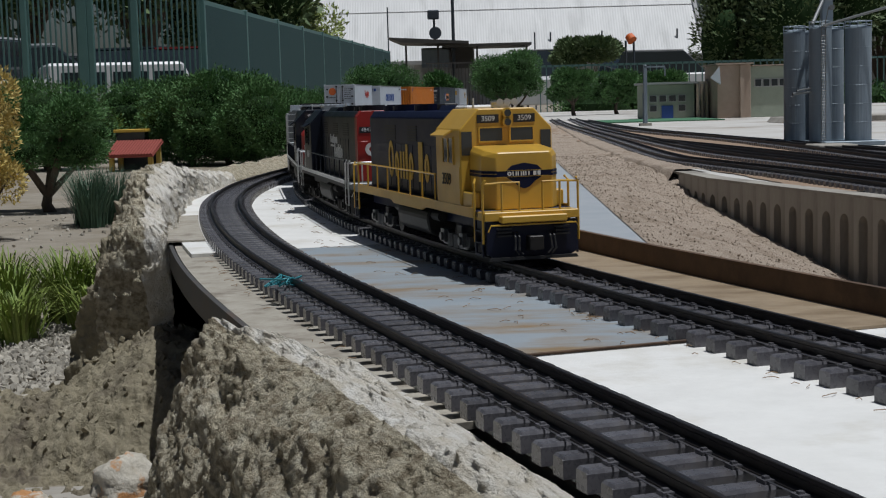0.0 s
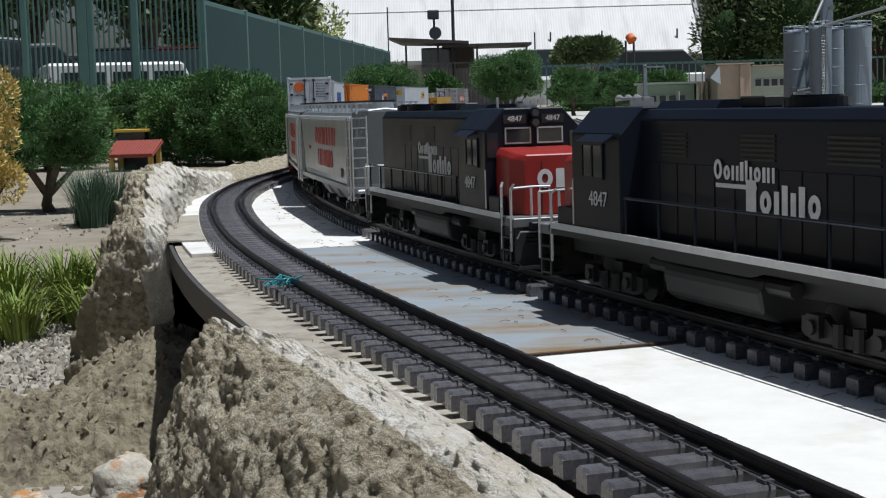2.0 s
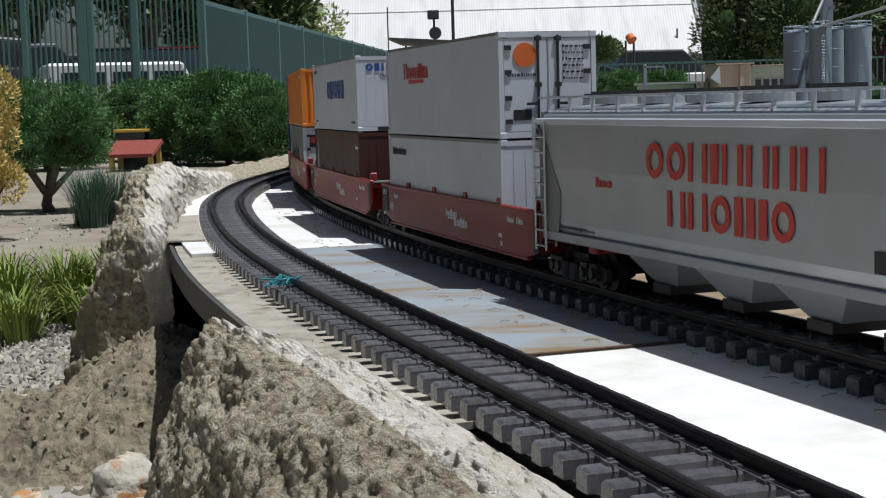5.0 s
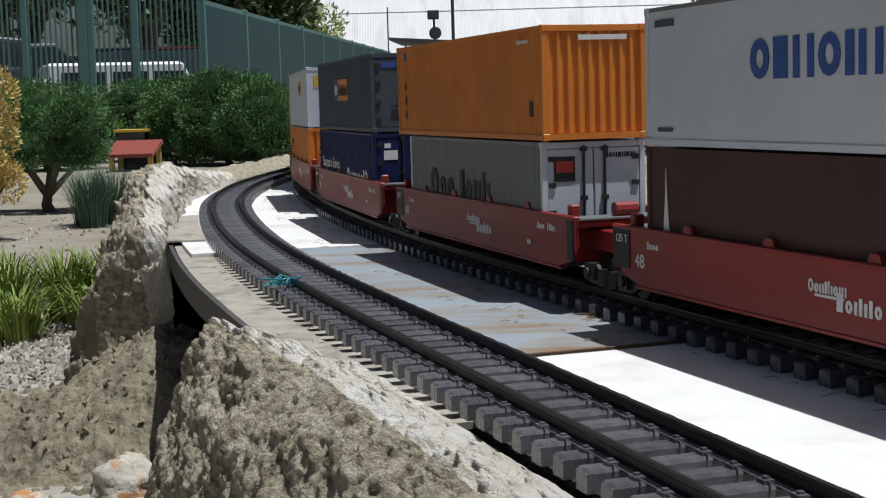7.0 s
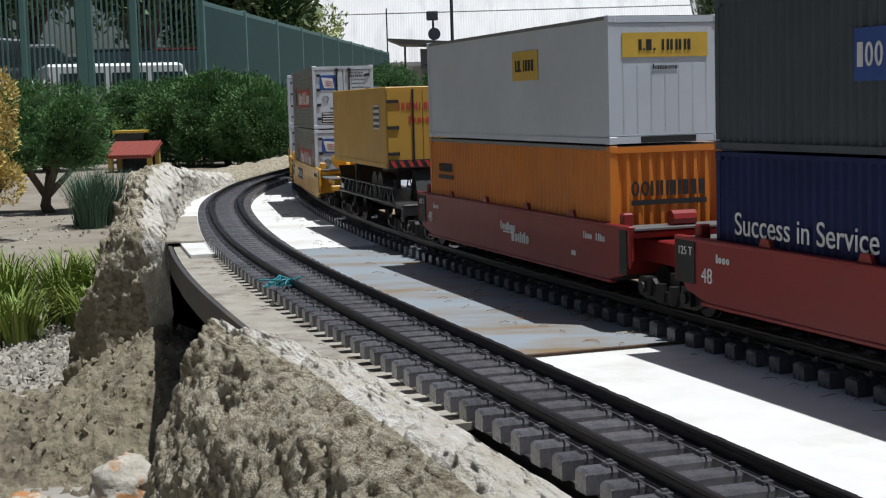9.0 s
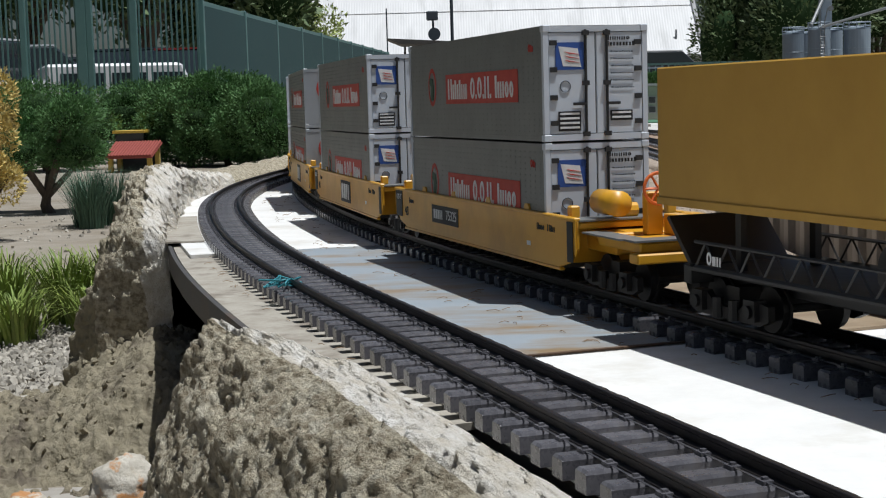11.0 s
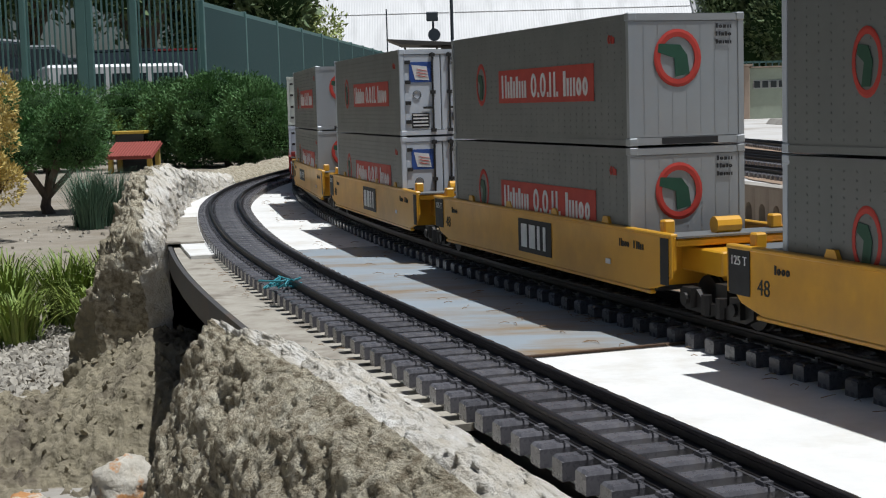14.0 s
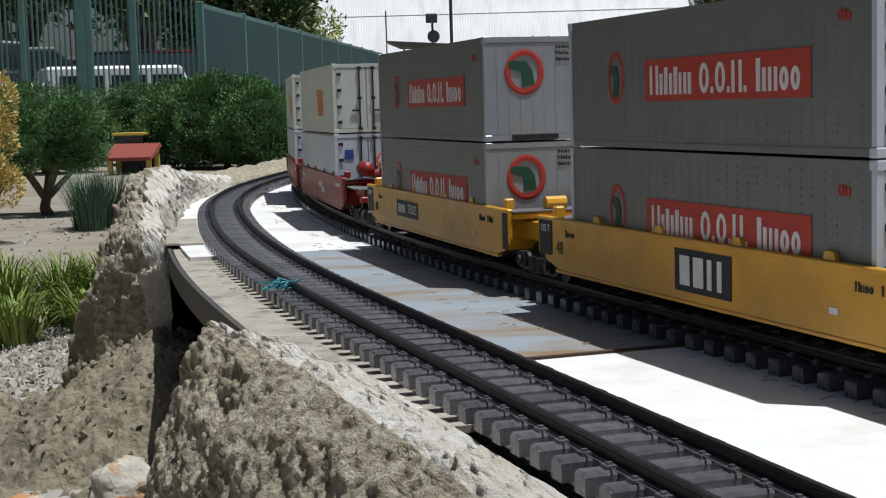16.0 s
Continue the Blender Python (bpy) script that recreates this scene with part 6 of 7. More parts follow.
for k in range(4):
    for z in (0.08, 0.155):
        if not (k in (1, 2) and z < 0.1):
            pane(shed, 1.675 + k * 0.075, 11.4, z, 0.05, 0.045)
part("door", Build().box(1.74, 1.83, 11.386, 11.4, -0.004, 0.10), "ink_blue", shed, "blue door")
annex = thing("model_building", "grey pillared model annex between two buildings", "building", "model buildings")
part("wall", Build().box(2.02, 2.09, 11.3, 11.8, -0.004, 0.28), "concrete", annex)
for k in range(3):
    part("pillar", Build().box(1.99 + k * 0.035, 2.005 + k * 0.035, 11.25, 11.28, -0.004, 0.26), "tan", annex)
tarp = Build().loft([[(2.03, 10.9, 0.30), (2.10, 10.9, 0.385), (2.11, 10.9, 0.25)], [(2.05, 11.0, 0.30), (2.12, 11.0, 0.37), (2.12, 11.0, 0.25)]])
solid("tarpaulin", tarp, "white", "white tarpaulin hung on the model building", "tarpaulin")
lawn = Build().box(1.15, 2.0, 10.2, 11.2, -0.004, 0.004)
solid("green_mat", lawn, "lawn", "green mat in front of the model building", "mat")
post = thing("signal_post", "grey steel signal post with pale foot", "post")
part("post", Build().box(1.265, 1.287, 9.0, 9.02, -0.004, 0.37).box(1.262, 1.275, 9.02, 9.04, 0.0, 0.2), "silo", post, bevel=0.002)
part("arm", Build().box(1.27, 1.40, 9.0, 9.01, 0.352, 0.362).box(1.395, 1.402, 9.0, 9.01, 0.30, 0.352), "silo", post)
part("foot", Build().box(1.24, 1.31, 8.98, 9.05, -0.004, 0.012), "concrete", post)
ramp = thing("loading_ramp", "low concrete loading ramp in the yard", "ramp")
part("deck", Build().prism([(2.02, -0.004), (3.2, -0.004), (3.2, 0.03), (2.05, 0.03)], 8.6, 9.0), "concrete", ramp, bevel=0.004)

# ---------------------------------------------------------------- plants


def leaves(b, lobes, n, size, seed, flat=0.0):
    """Small leaf sprays scattered over lumpy lobes (x, y, z, rx, ry, rz)."""
    rnd = random.Random(seed)
    area = [l[3] * l[5] for l in lobes]
    tot = sum(area)
    for l, a in zip(lobes, area):
        for _ in range(int(n * a / tot)):
            d = Vector((rnd.gauss(0, 1), rnd.gauss(0, 1), rnd.gauss(0, 1))).normalized()
            lump = 1 + 0.22 * noise.noise(d * 3.1 + Vector((l[0], l[1], seed))) + 0.10 * noise.noise(d * 8 + Vector((seed, l[2], 0)))
            r = lump * (rnd.uniform(0.80, 1.04) if rnd.random() < 0.9 else rnd.uniform(1.0, 1.14))
            p = Vector((l[0] + d.x * l[3] * r, l[1] + d.y * l[4] * r, l[2] + d.z * l[5] * r))
            up = (d + Vector((rnd.uniform(-.6, .6), rnd.uniform(-.6, .6), rnd.uniform(-.1, .9)))).normalized()
            side = up.cross(Vector((rnd.gauss(0, 1), rnd.gauss(0, 1), rnd.gauss(0, 1)))).normalized()
            s = size * rnd.uniform(0.6, 1.5)
            b.add([p - side * s * 0.35, p + up * s * 0.55 - side * s * 0.2, p + up * s * 1.3, p + up * s * 0.5 + side * s * 0.35], [(0, 1, 2, 3)])
    return b


# solid blobs that fill a crown, drawn dark in place of leaf shade
def core(b, lobes, k=0.8):
    for l in lobes:
        n, m = 12, 7
        rings = []
        for i in range(1, m):
            q = math.pi * i / m
            rings.append([(l[0] + l[3] * k * math.sin(q) * math.cos(a) * (1 + 0.15 * noise.noise(Vector((a, q, l[0])))), l[1] + l[4] * k * math.sin(q) * math.sin(a), l[2] + l[5] * k * math.cos(q)) for a in (2 * math.pi * j / n for j in range(n))])
        b.loft(rings)
    return b


def lobes_in(c, r, n, seed, flat=0.75, lobe=0.45):
    rnd = random.Random(seed)
    out = []
    for _ in range(n):
        d = Vector((rnd.uniform(-1, 1), rnd.uniform(-1, 1), rnd.uniform(-0.7, 1)))
        d = d / max(1, d.length)
        q = rnd.uniform(lobe * 0.75, lobe * 1.3)
        out.append((c[0] + d.x * r[0] * (1 - q * 0.7), c[1] + d.y * r[1] * (1 - q * 0.7), c[2] + d.z * r[2] * (1 - q * 0.7), r[0] * q, r[1] * q, r[2] * q * 1.1))
    return out


def shrub(label, c, r, n, size, seed, base, material="leaf", trunk=0.02, count=9, category="shrub", group="clipped shrubs", lobe=0.45, low_fork=0.55):
    t = thing("shrub" if category == "shrub" else "tree", label, category, group)
    rnd = random.Random(seed)
    L = lobes_in(c, r, count, seed, lobe=lobe)
    part("crown", leaves(Build(), L, int(n * 3.0), size, seed), material, t)
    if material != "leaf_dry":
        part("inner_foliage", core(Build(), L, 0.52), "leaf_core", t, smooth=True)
    tb = Build()
    fork = Vector((c[0], c[1], base + (c[2] - r[2] * 0.5 - base) * low_fork))
    tb.tube([(c[0] + trunk * 0.4, c[1], base - 0.01), (c[0] - trunk * 0.3, c[1], (base + fork.z) / 2), fork], [trunk * 1.25, trunk, trunk * 0.85], 8)
    for l in L[:6]:
        mid = fork.lerp(Vector(l[:3]), 0.5) + Vector((rnd.uniform(-1, 1), rnd.uniform(-1, 1), 0)) * trunk
        tb.tube([fork, mid, Vector(l[:3])], [trunk * 0.7, trunk * 0.5, trunk * 0.25], 6)
    part("trunk", tb, "bark", t)
    return t


GREEN = "dense dark green clipped juniper shrub"
# the row before the fence
for i, (x, y, z, rx, rz, n) in enumerate([(-1.93, 11.3, 0.08, 0.42, 0.33, 8000), (-1.60, 11.0, 0.08, 0.44, 0.35, 9000), (-1.24, 10.8, 0.06, 0.40, 0.34, 9000), (-1.55, 12.2, 0.05, 0.48, 0.31, 7000), (-2.95, 10.9, 0.08, 0.50, 0.33, 7000),
                                          (-2.55, 12.4, 0.10, 0.5, 0.32, 6000), (-1.20, 13.6, 0.03, 0.40, 0.30, 6500), (-0.80, 14.6, 0.03, 0.36, 0.27, 5500), (-2.2, 13.4, 0.05, 0.5, 0.30, 5000)]):
    shrub(GREEN, (x, y, z), (rx, rx * 0.9, rz), int(n * 1.9), 0.0155, 10 + i, LOW, trunk=0.025, count=26, lobe=0.42)
shrub("round dark green clipped shrub behind the railway", (-0.56, 15.0, 0.27), (0.43, 0.4, 0.31), 13000, 0.015, 31, LOW, count=26, lobe=0.38)
shrub("low dark green shrub behind the railway", (-0.02, 15.5, 0.26), (0.26, 0.3, 0.2), 3500, 0.026, 33, LOW)
shrub("round dark green clipped tree beyond the yard", (0.69, 14.2, 0.39), (0.36, 0.34, 0.25), 13000, 0.014, 32, LOW, count=26, lobe=0.38)
shrub("round dark green yard tree with bare trunk", (1.40, 15.2, 0.29), (0.29, 0.27, 0.18), 9000, 0.014, 34, -0.005, count=22, lobe=0.38)
shrub("round dark green yard tree with bare trunk", (1.87, 15.4, 0.28), (0.28, 0.27, 0.18), 9000, 0.014, 35, -0.005, count=22, lobe=0.38)
shrub("low green hedge shrub beside the model building", (2.12, 13.5, 0.28), (0.26, 0.2, 0.1), 2500, 0.03, 36, -0.005)
shrub("dull green tree before the white roof", (4.15, 40, 1.35), (0.95, 0.8, 0.5), 4000, 0.07, 37, LOW, "leaf_far", category="tree", group="far trees")
# the small tree and shrubs near the grass
shrub("small twisted garden tree with dark green crown", (-1.71, 6.3, 0.085), (0.34, 0.28, 0.205), 15000, 0.009, 41, LOW, trunk=0.024, count=17, category="tree", group="garden trees", lobe=0.27, low_fork=0.3)
shrub("yellowing dry garden shrub", (-1.56, 5.0, 0.16), (0.12, 0.11, 0.17), 1500, 0.011, 42, LOW, "leaf_dry", trunk=0.008)
shrub("yellowing dry garden shrub", (-1.52, 4.9, -0.02), (0.11, 0.1, 0.10), 1100, 0.011, 43, LOW, "leaf_dry", trunk=0.008)


def tuft(name, label, x, y, n, h, spread, material, seed, width=0.0035, droop=1.0):
    rnd = random.Random(seed)
    b = Build()
    for _ in range(n):
        a = rnd.uniform(0, 2 * math.pi)
        r0 = rnd.uniform(0, spread * 0.35)
        hh, out = h * rnd.uniform(0.6, 1.1), spread * rnd.uniform(0.25, 1.0)
        d = Vector((math.cos(a), math.sin(a), 0))
        s = Vector((-d.y, d.x, 0)) * width * rnd.uniform(0.7, 1.3)
        base = Vector((x, y, LOW - 0.005)) + d * r0 + Vector((rnd.uniform(-1, 1), rnd.uniform(-1, 1), 0)) * spread * 0.2
        rows = []
        for k in range(6):
            f = k / 5
            p = base + d * out * f ** 1.6 + Vector((0, 0, hh * (f - droop * 0.42 * f ** 3)))
            rows.append((p - s * (1 - f * 0.92), p + s * (1 - f * 0.92)))
        vs = [q for r in rows for q in r]
        b.add(vs, [(2 * k, 2 * k + 1, 2 * k + 3, 2 * k + 2) for k in range(5)])
    return solid(name, b, material, label, "grass clump", group="grass clumps")


for i, (x, y, h) in enumerate([(-0.84, 2.80, 0.24), (-0.76, 2.90, 0.255), (-0.70, 2.98, 0.25), (-0.90, 2.95, 0.25), (-0.64, 3.0, 0.235), (-0.80, 2.66, 0.18), (-0.68, 2.80, 0.17)]):
    tuft("grass_clump", "green strap-leaved grass clump with yellow tips", x, y, 210, h, 0.115, "grass", 50 + i)
for i, (x, y) in enumerate([(-1.34, 5.5), (-1.25, 5.55), (-1.30, 5.4)]):
    tuft("fescue_clump", "blue-green fine upright grass clump", x, y, 380, 0.27, 0.13, "grass_blue", 60 + i, 0.0022, 0.5)


def pebbles(name, n, where, lo, hi, seed, label, material="pebble"):
    rnd = random.Random(seed)
    b = Build()
    for _ in range(n):
        x, y, z = where(rnd)
        r = rnd.uniform(lo, hi)
        m = Matrix.Translation((x, y, z + r * 0.25)) @ Euler((rnd.uniform(0, 6), rnd.uniform(0, 6), rnd.uniform(0, 6))).to_matrix().to_4x4()
        v = [m @ Vector((sx * r * rnd.uniform(0.7, 1.2), sy * r * rnd.uniform(0.6, 1.0), sz * r * rnd.uniform(0.5, 0.8))) for sx, sy, sz in
             ((1, 0, 0), (-1, 0, 0), (0, 1, 0), (0, -1, 0), (0, 0, 1), (0, 0, -1), (.7, .7, .5), (-.7, .7, -.5), (.7, -.7, -.5), (-.7, -.7, .5))]
        bm = bmesh.new()
        for q in v:
            bm.verts.new(q)
        bmesh.ops.convex_hull(bm, input=bm.verts)
        bm.verts.index_update()
        b.add([q.co.copy() for q in bm.verts], [tuple(w.index for w in f.verts) for f in bm.faces])
        bm.free()
    return solid(name, b, material, label, "pebbles", "stuff")


def low_area(rnd):
    f, g = rnd.random(), rnd.random()
    y = 2.05 + 0.85 * f
    x = -0.54 - 0.14 * f - (0.02 + 0.36 * g)
    return x, y, LOW + 0.006


pb_mat = M["pebble"]
pebbles("pebble_bed", 4200, low_area, 0.004, 0.0105, 71, "loose grey and white pebbles on the garden bed")
pebbles("pebble_scatter", 500, lambda r: (r.uniform(-2.2, -0.6), r.uniform(3.1, 6.2), LOW + 0.001), 0.004, 0.010, 72, "scattered stones on dry soil")


def slope_stones(rnd):
    y = 1.5 + 3.0 * rnd.random() ** 1.2
    v = rnd.random()
    return slope(v, y)


pebbles("slope_gravel", 6000, slope_stones, 0.0008, 0.0024, 73, "loose pinkish crushed stones on the slope", "gravel")

# ---------------------------------------------------------------- cement apron, stones, litter


def apron(u, v):
    y = 1.52 + 0.62 * u
    x = -0.86 + 0.60 * v
    rise = max(0.0, min(1.0, (x + 0.60) / 0.22)) ** 2 * max(0.0, min(1.0, (y - 1.55) / 0.3))
    z = LOW + 0.012 + 0.055 * rise + 0.05 * max(0, min(1, (y - 1.66) / 0.06)) * (0.4 + 0.6 * max(0.0, min(1.0, (x + 0.7) / 0.3))) * (1 if y < 1.95 else max(0, (2.14 - y) / 0.19))
    z += 0.035 * math.exp(-(((x + 0.42) / 0.09) ** 2 + ((y - 2.0) / 0.12) ** 2))
    z += 0.016 * rough_noise((x * 9, y * 9, 4), 5) - 0.022 * abs(rough_noise((x * 26, y * 26, 7), 5)) + 0.007 * rough_noise((x * 90, y * 90, 2), 3)
    return (x, y, z)


solid("cement_apron", sheet(apron, np.linspace(0, 1, 260), np.linspace(0, 1, 260)), "plaster", "rough brown cement apron at the foot of the bank", "apron", "structure", smooth=True)
pebbles("cement_crumbs", 900, lambda r: apron(r.uniform(0.2, 1.0), r.random()), 0.0012, 0.0065, 75, "crumbled bits of cement on the apron", "plaster")
solid("garden_edging", Build().box(-1.2, -0.30, 1.2, 1.61, LOW - 0.05, LOW + 0.010), "concrete", "flat concrete edging below the bank", "edging", "structure", bevel=0.01)


def boulder(x, y, z, r, seed, label):
    b = Build()
    n, m = 36, 20
    rings = []
    for i in range(m + 1):
        q = 0.02 + (math.pi - 0.04) * i / m
        row = []
        for j in range(n):
            a = 2 * math.pi * j / n
            d = Vector((math.sin(q) * math.cos(a), math.sin(q) * math.sin(a), math.cos(q)))
            k = 1 + 0.30 * noise.noise(d * 1.6 + Vector((seed, 0, 0))) + 0.12 * noise.noise(d * 5 + Vector((0, seed, 0))) + 0.04 * noise.noise(d * 14)
            row.append((x + d.x * r * k, y + d.y * r * k * 0.9, z + d.z * r * k * 0.8))
        rings.append(row)
    b.loft(rings)
    solid("garden_stone", b, "stone", label, "stone", group="garden stones", smooth=True)


boulder(-0.362, 1.575, LOW + 0.016, 0.040, 3, "pale rounded stone with orange stain")
boulder(-0.452, 1.52, LOW + 0.004, 0.027, 5, "small pale orange stone")

knot = Build()
rnd = random.Random(8)
for k in range(6):
    p = PASS.at(0.70 + rnd.uniform(-0.01, 0.01), -0.036 + rnd.uniform(-0.01, 0.012), 0.0125)
    pts = [p + Vector((rnd.uniform(-0.016, 0.016), rnd.uniform(-0.014, 0.014), rnd.uniform(0.0, 0.010))) for _ in range(5)]
    knot.tube(pts, 0.0009, 5)
solid("thread_tangle", knot, "thread", "tangle of teal plastic thread on the ties", "thread")
pebbles("clay_crumb", 1, lambda r: (0.315, 0.985, 0.004), 0.0085, 0.009, 75, "terracotta crumb beside the track", "clay")


def litter(seed, n, where, name, label):
    rnd = random.Random(seed)
    b = Build()
    for _ in range(n):
        x, y, z = where(rnd)
        a, l = rnd.uniform(0, math.pi), rnd.uniform(0.002, 0.007)
        d = Vector((math.cos(a), math.sin(a), 0)) * l
        e = Vector((rnd.uniform(-.3, .3), rnd.uniform(-.3, .3), 0)) * l
        b.tube([Vector((x, y, z)) - d, Vector((x, y, z + 0.001)) + e, Vector((x, y, z)) + d], 0.00028, 4)
    return solid(name, b, "twig", label, "litter", "stuff")


def on_deck(rnd):
    s = rnd.uniform(0.35, 2.6)
    p = MAIN.at(s, rnd.uniform(-0.12, -0.05) if rnd.random() < 0.7 else rnd.uniform(0.05, 0.14), 0.0008)
    return p.x, p.y, p.z


def by_ties(rnd):
    if rnd.random() < 0.5:
        p = PASS.at(rnd.uniform(0.2, 1.8), rnd.uniform(-0.06, -0.045), -0.003)
    else:
        p = MAIN.at(rnd.uniform(0.0, 0.6), rnd.uniform(-0.06, -0.045), 0.001)
    return p.x, p.y, p.z


litter(81, 160, on_deck, "needle_litter", "dry pine needles lying on the deck")
litter(82, 70, by_ties, "leaf_litter", "dry brown needles against the ties")

# ---------------------------------------------------------------- the small gatehouse
GATE = 0.045
gh = thing("gatehouse", "model gatehouse with red tiled roof and ochre posts", "gatehouse")
for k in range(16):
    x = -2.405 + 0.335 * k / 16
    part("tile_course", Build().tube([(x + 0.010, 10.22, -0.135), (x + 0.010, 10.62, -0.045)], 0.012, 8), "tile_red", gh)
part("roof", Build().prism([(10.22, -0.150), (10.64, -0.058), (10.64, -0.05), (10.22, -0.14)], -2.41, -2.065, "x"), "tile_red", gh)
for x in (-2.385, -2.11):
    part("post", Build().box(x, x + 0.032, 10.26, 10.30, LOW - 0.02, -0.142), "ochre", gh)
    part("post", Build().box(x, x + 0.032, 10.56, 10.60, LOW - 0.02, -0.068), "ochre", gh)
part("back_wall", Build().box(-2.38, -2.08, 10.6, 10.63, LOW - 0.02, -0.062), "slate", gh)
gh.matrix_basis = Matrix.Translation((GATE, 0, 0))
ks = thing("kiosk", "dark glazed model kiosk with yellow roof", "kiosk")
part("glazing", Build().box(-2.41, -2.20, 10.85, 11.0, LOW - 0.02, 0.018), "window", ks)
part("roof", Build().box(-2.425, -2.185, 10.82, 11.03, 0.018, 0.040), "ink_gold", ks, "yellow flat roof", bevel=0.003)

# ---------------------------------------------------------------- fence


def fence_x(y):
    return -2.427 + (y - 12.1) * 0.0435


fence = thing("fence", "tall green steel picket fence with dark screening", "fence")
for i in range(1, 12):
    y = 12.1 + 2.4 * i
    top = 1.235 + 0.0117 * (y - 12)
    part("post", Build().box(fence_x(y) - 0.04, fence_x(y) + 0.04, y - 0.04, y + 0.04, LOW - 0.05, top), "fence", fence, bevel=0.006)
for x, wide in ((-4.60, 0.03), (-4.03, 0.03), (-3.46, 0.05), (-3.38, 0.03), (-2.95, 0.035)):
    part("gate_post", Build().box(x - wide, x + wide, 14.3, 14.36, LOW - 0.05, 2.0), "fence", fence, bevel=0.006)
pm = Build().box(-0.008, 0.008, -0.008, 0.008, LOW - 0.05, 1.95).mesh("picket")
pm.materials.append(M["fence"])
x = -5.6
while x < -2.32:
    o = new("picket", pm)
    o.parent = fence
    o.matrix_local = Matrix.Translation((x, 14.35, 0))
    x += 0.052
for z in (0.0, 1.86):
    part("rail", Build().box(-5.6, -2.3, 14.365, 14.395, z, z + 0.04), "fence", fence)
for z0, z1, ya, yb in ((1.20, 1.25, 14.5, 38.5),):
    dz = 0.28 if ya > 10 else 0.0
    part("rail", Build().loft([[(fence_x(ya) - 0.02, ya, z0), (fence_x(ya) + 0.02, ya, z0), (fence_x(ya) + 0.02, ya, z1), (fence_x(ya) - 0.02, ya, z1)],
                               [(fence_x(yb) - 0.02, yb, z0 + dz), (fence_x(yb) + 0.02, yb, z0 + dz), (fence_x(yb) + 0.02, yb, z1 + dz), (fence_x(yb) - 0.02, yb, z1 + dz)]]), "fence", fence)
part("screen", Build().loft([[(fence_x(14.5) + 0.03, 14.5, LOW), (fence_x(14.5) + 0.036, 14.5, LOW), (fence_x(14.5) + 0.036, 14.5, 1.2), (fence_x(14.5) + 0.03, 14.5, 1.2)],
                             [(fence_x(38.5) + 0.03, 38.5, LOW), (fence_x(38.5) + 0.036, 38.5, LOW), (fence_x(38.5) + 0.036, 38.5, 1.48), (fence_x(38.5) + 0.03, 38.5, 1.48)]]), "screen", fence, "dark green windscreen cloth")
bin_ = thing("litter_bin", "dark litter bin before the fence", "bin")
part("body", Build().disc((-1.93, 14.0, 0.1), (0, 0, 1), 0.05, 0.7, 16), "black", bin_)

# beyond the fence: parked vehicles and tree shade


def vehicle(x, y, l, w, h, paint, label, turn=0.0):
    t = thing("parked_vehicle", label, "vehicle", "parked vehicles")
    b = Build().prism([(-l / 2, 0.25), (-l / 2, h * 0.55), (-l * 0.42, h * 0.60), (l * 0.2, h * 0.62), (l / 2, h * 0.5), (l / 2, 0.25)], -w / 2, w / 2)
    part("body", b, paint, t, bevel=0.04)
    part("cabin", Build().prism([(-l * 0.45, h * 0.59), (-l * 0.38, h), (l * 0.05, h), (l * 0.22, h * 0.6)], -w * 0.45, w * 0.45), "window", t, bevel=0.03)
    part("roof", Build().box(-l * 0.38, l * 0.05, -w * 0.44, w * 0.44, h, h + 0.03), paint, t)
    for sx in (-0.3, 0.32):
        for sy in (-1, 1):
            part("wheel", Build().disc((sx * l, sy * w * 0.44, 0.30), (0, 1, 0), 0.30, 0.18, 18), "black", t)
    t.matrix_basis = Matrix.Translation((x, y, LOW)) @ Matrix.Rotation(turn, 4, 'Z')


vehicle(-6.5, 24, 4.2, 1.7, 1.5, "car_white", "white parked car beyond the fence", 0.3)
vehicle(-6.9, 21.5, 4.2, 1.75, 1.5, "car_white", "white parked car close behind the fence", 1.35)


def van(x, y, l, w, h, turn):
    t = thing("parked_vehicle", "white parked van close behind the fence", "vehicle", "parked vehicles")
    part("body", Build().prism([(-l / 2, 0.25), (-l / 2, h), (l * 0.30, h), (l * 0.38, h * 0.62), (l / 2, h * 0.55), (l / 2, 0.25)], -w / 2, w / 2), "car_white", t, bevel=0.04)
    for x0, x1 in ((-0.42, -0.16), (-0.12, 0.08), (0.12, 0.30)):
        part("side_window", Build().box(l * x0, l * x1, -w / 2 - 0.01, -w / 2 + 0.01, h * 0.62, h * 0.88), "window", t)
    for sx in (-0.3, 0.32):
        for sy in (-1, 1):
            part("wheel", Build().disc((sx * l, sy * w * 0.46, 0.30), (0, 1, 0), 0.30, 0.18, 18), "black", t)
    t.matrix_basis = Matrix.Translation((x, y, LOW)) @ Matrix.Rotation(turn, 4, 'Z')


van(-4.6, 21.6, 2.4, 1.4, 1.12, 0.35)
vehicle(-3.75, 25.0, 3.8, 1.6, 1.4, "red", "red parked car behind the screened fence", 1.5)
vehicle(-5.6, 29, 4.2, 1.7, 1.5, "pale_wall", "grey parked car beyond the fence", 0.1)
vehicle(-4.9, 26, 4.2, 1.7, 1.45, "slate", "dark parked car beyond the fence", 1.3)
vehicle(3.35, 46, 4.2, 1.8, 1.9, "car_white", "white parked van near the gate", 1.5)
vehicle(6.9, 44, 4.4, 1.9, 1.75, "car_white", "white parked van beside the hall", 0.2)
far_wall = Build().box(-16, -5.2, 33, 33.3, LOW, 1.5)
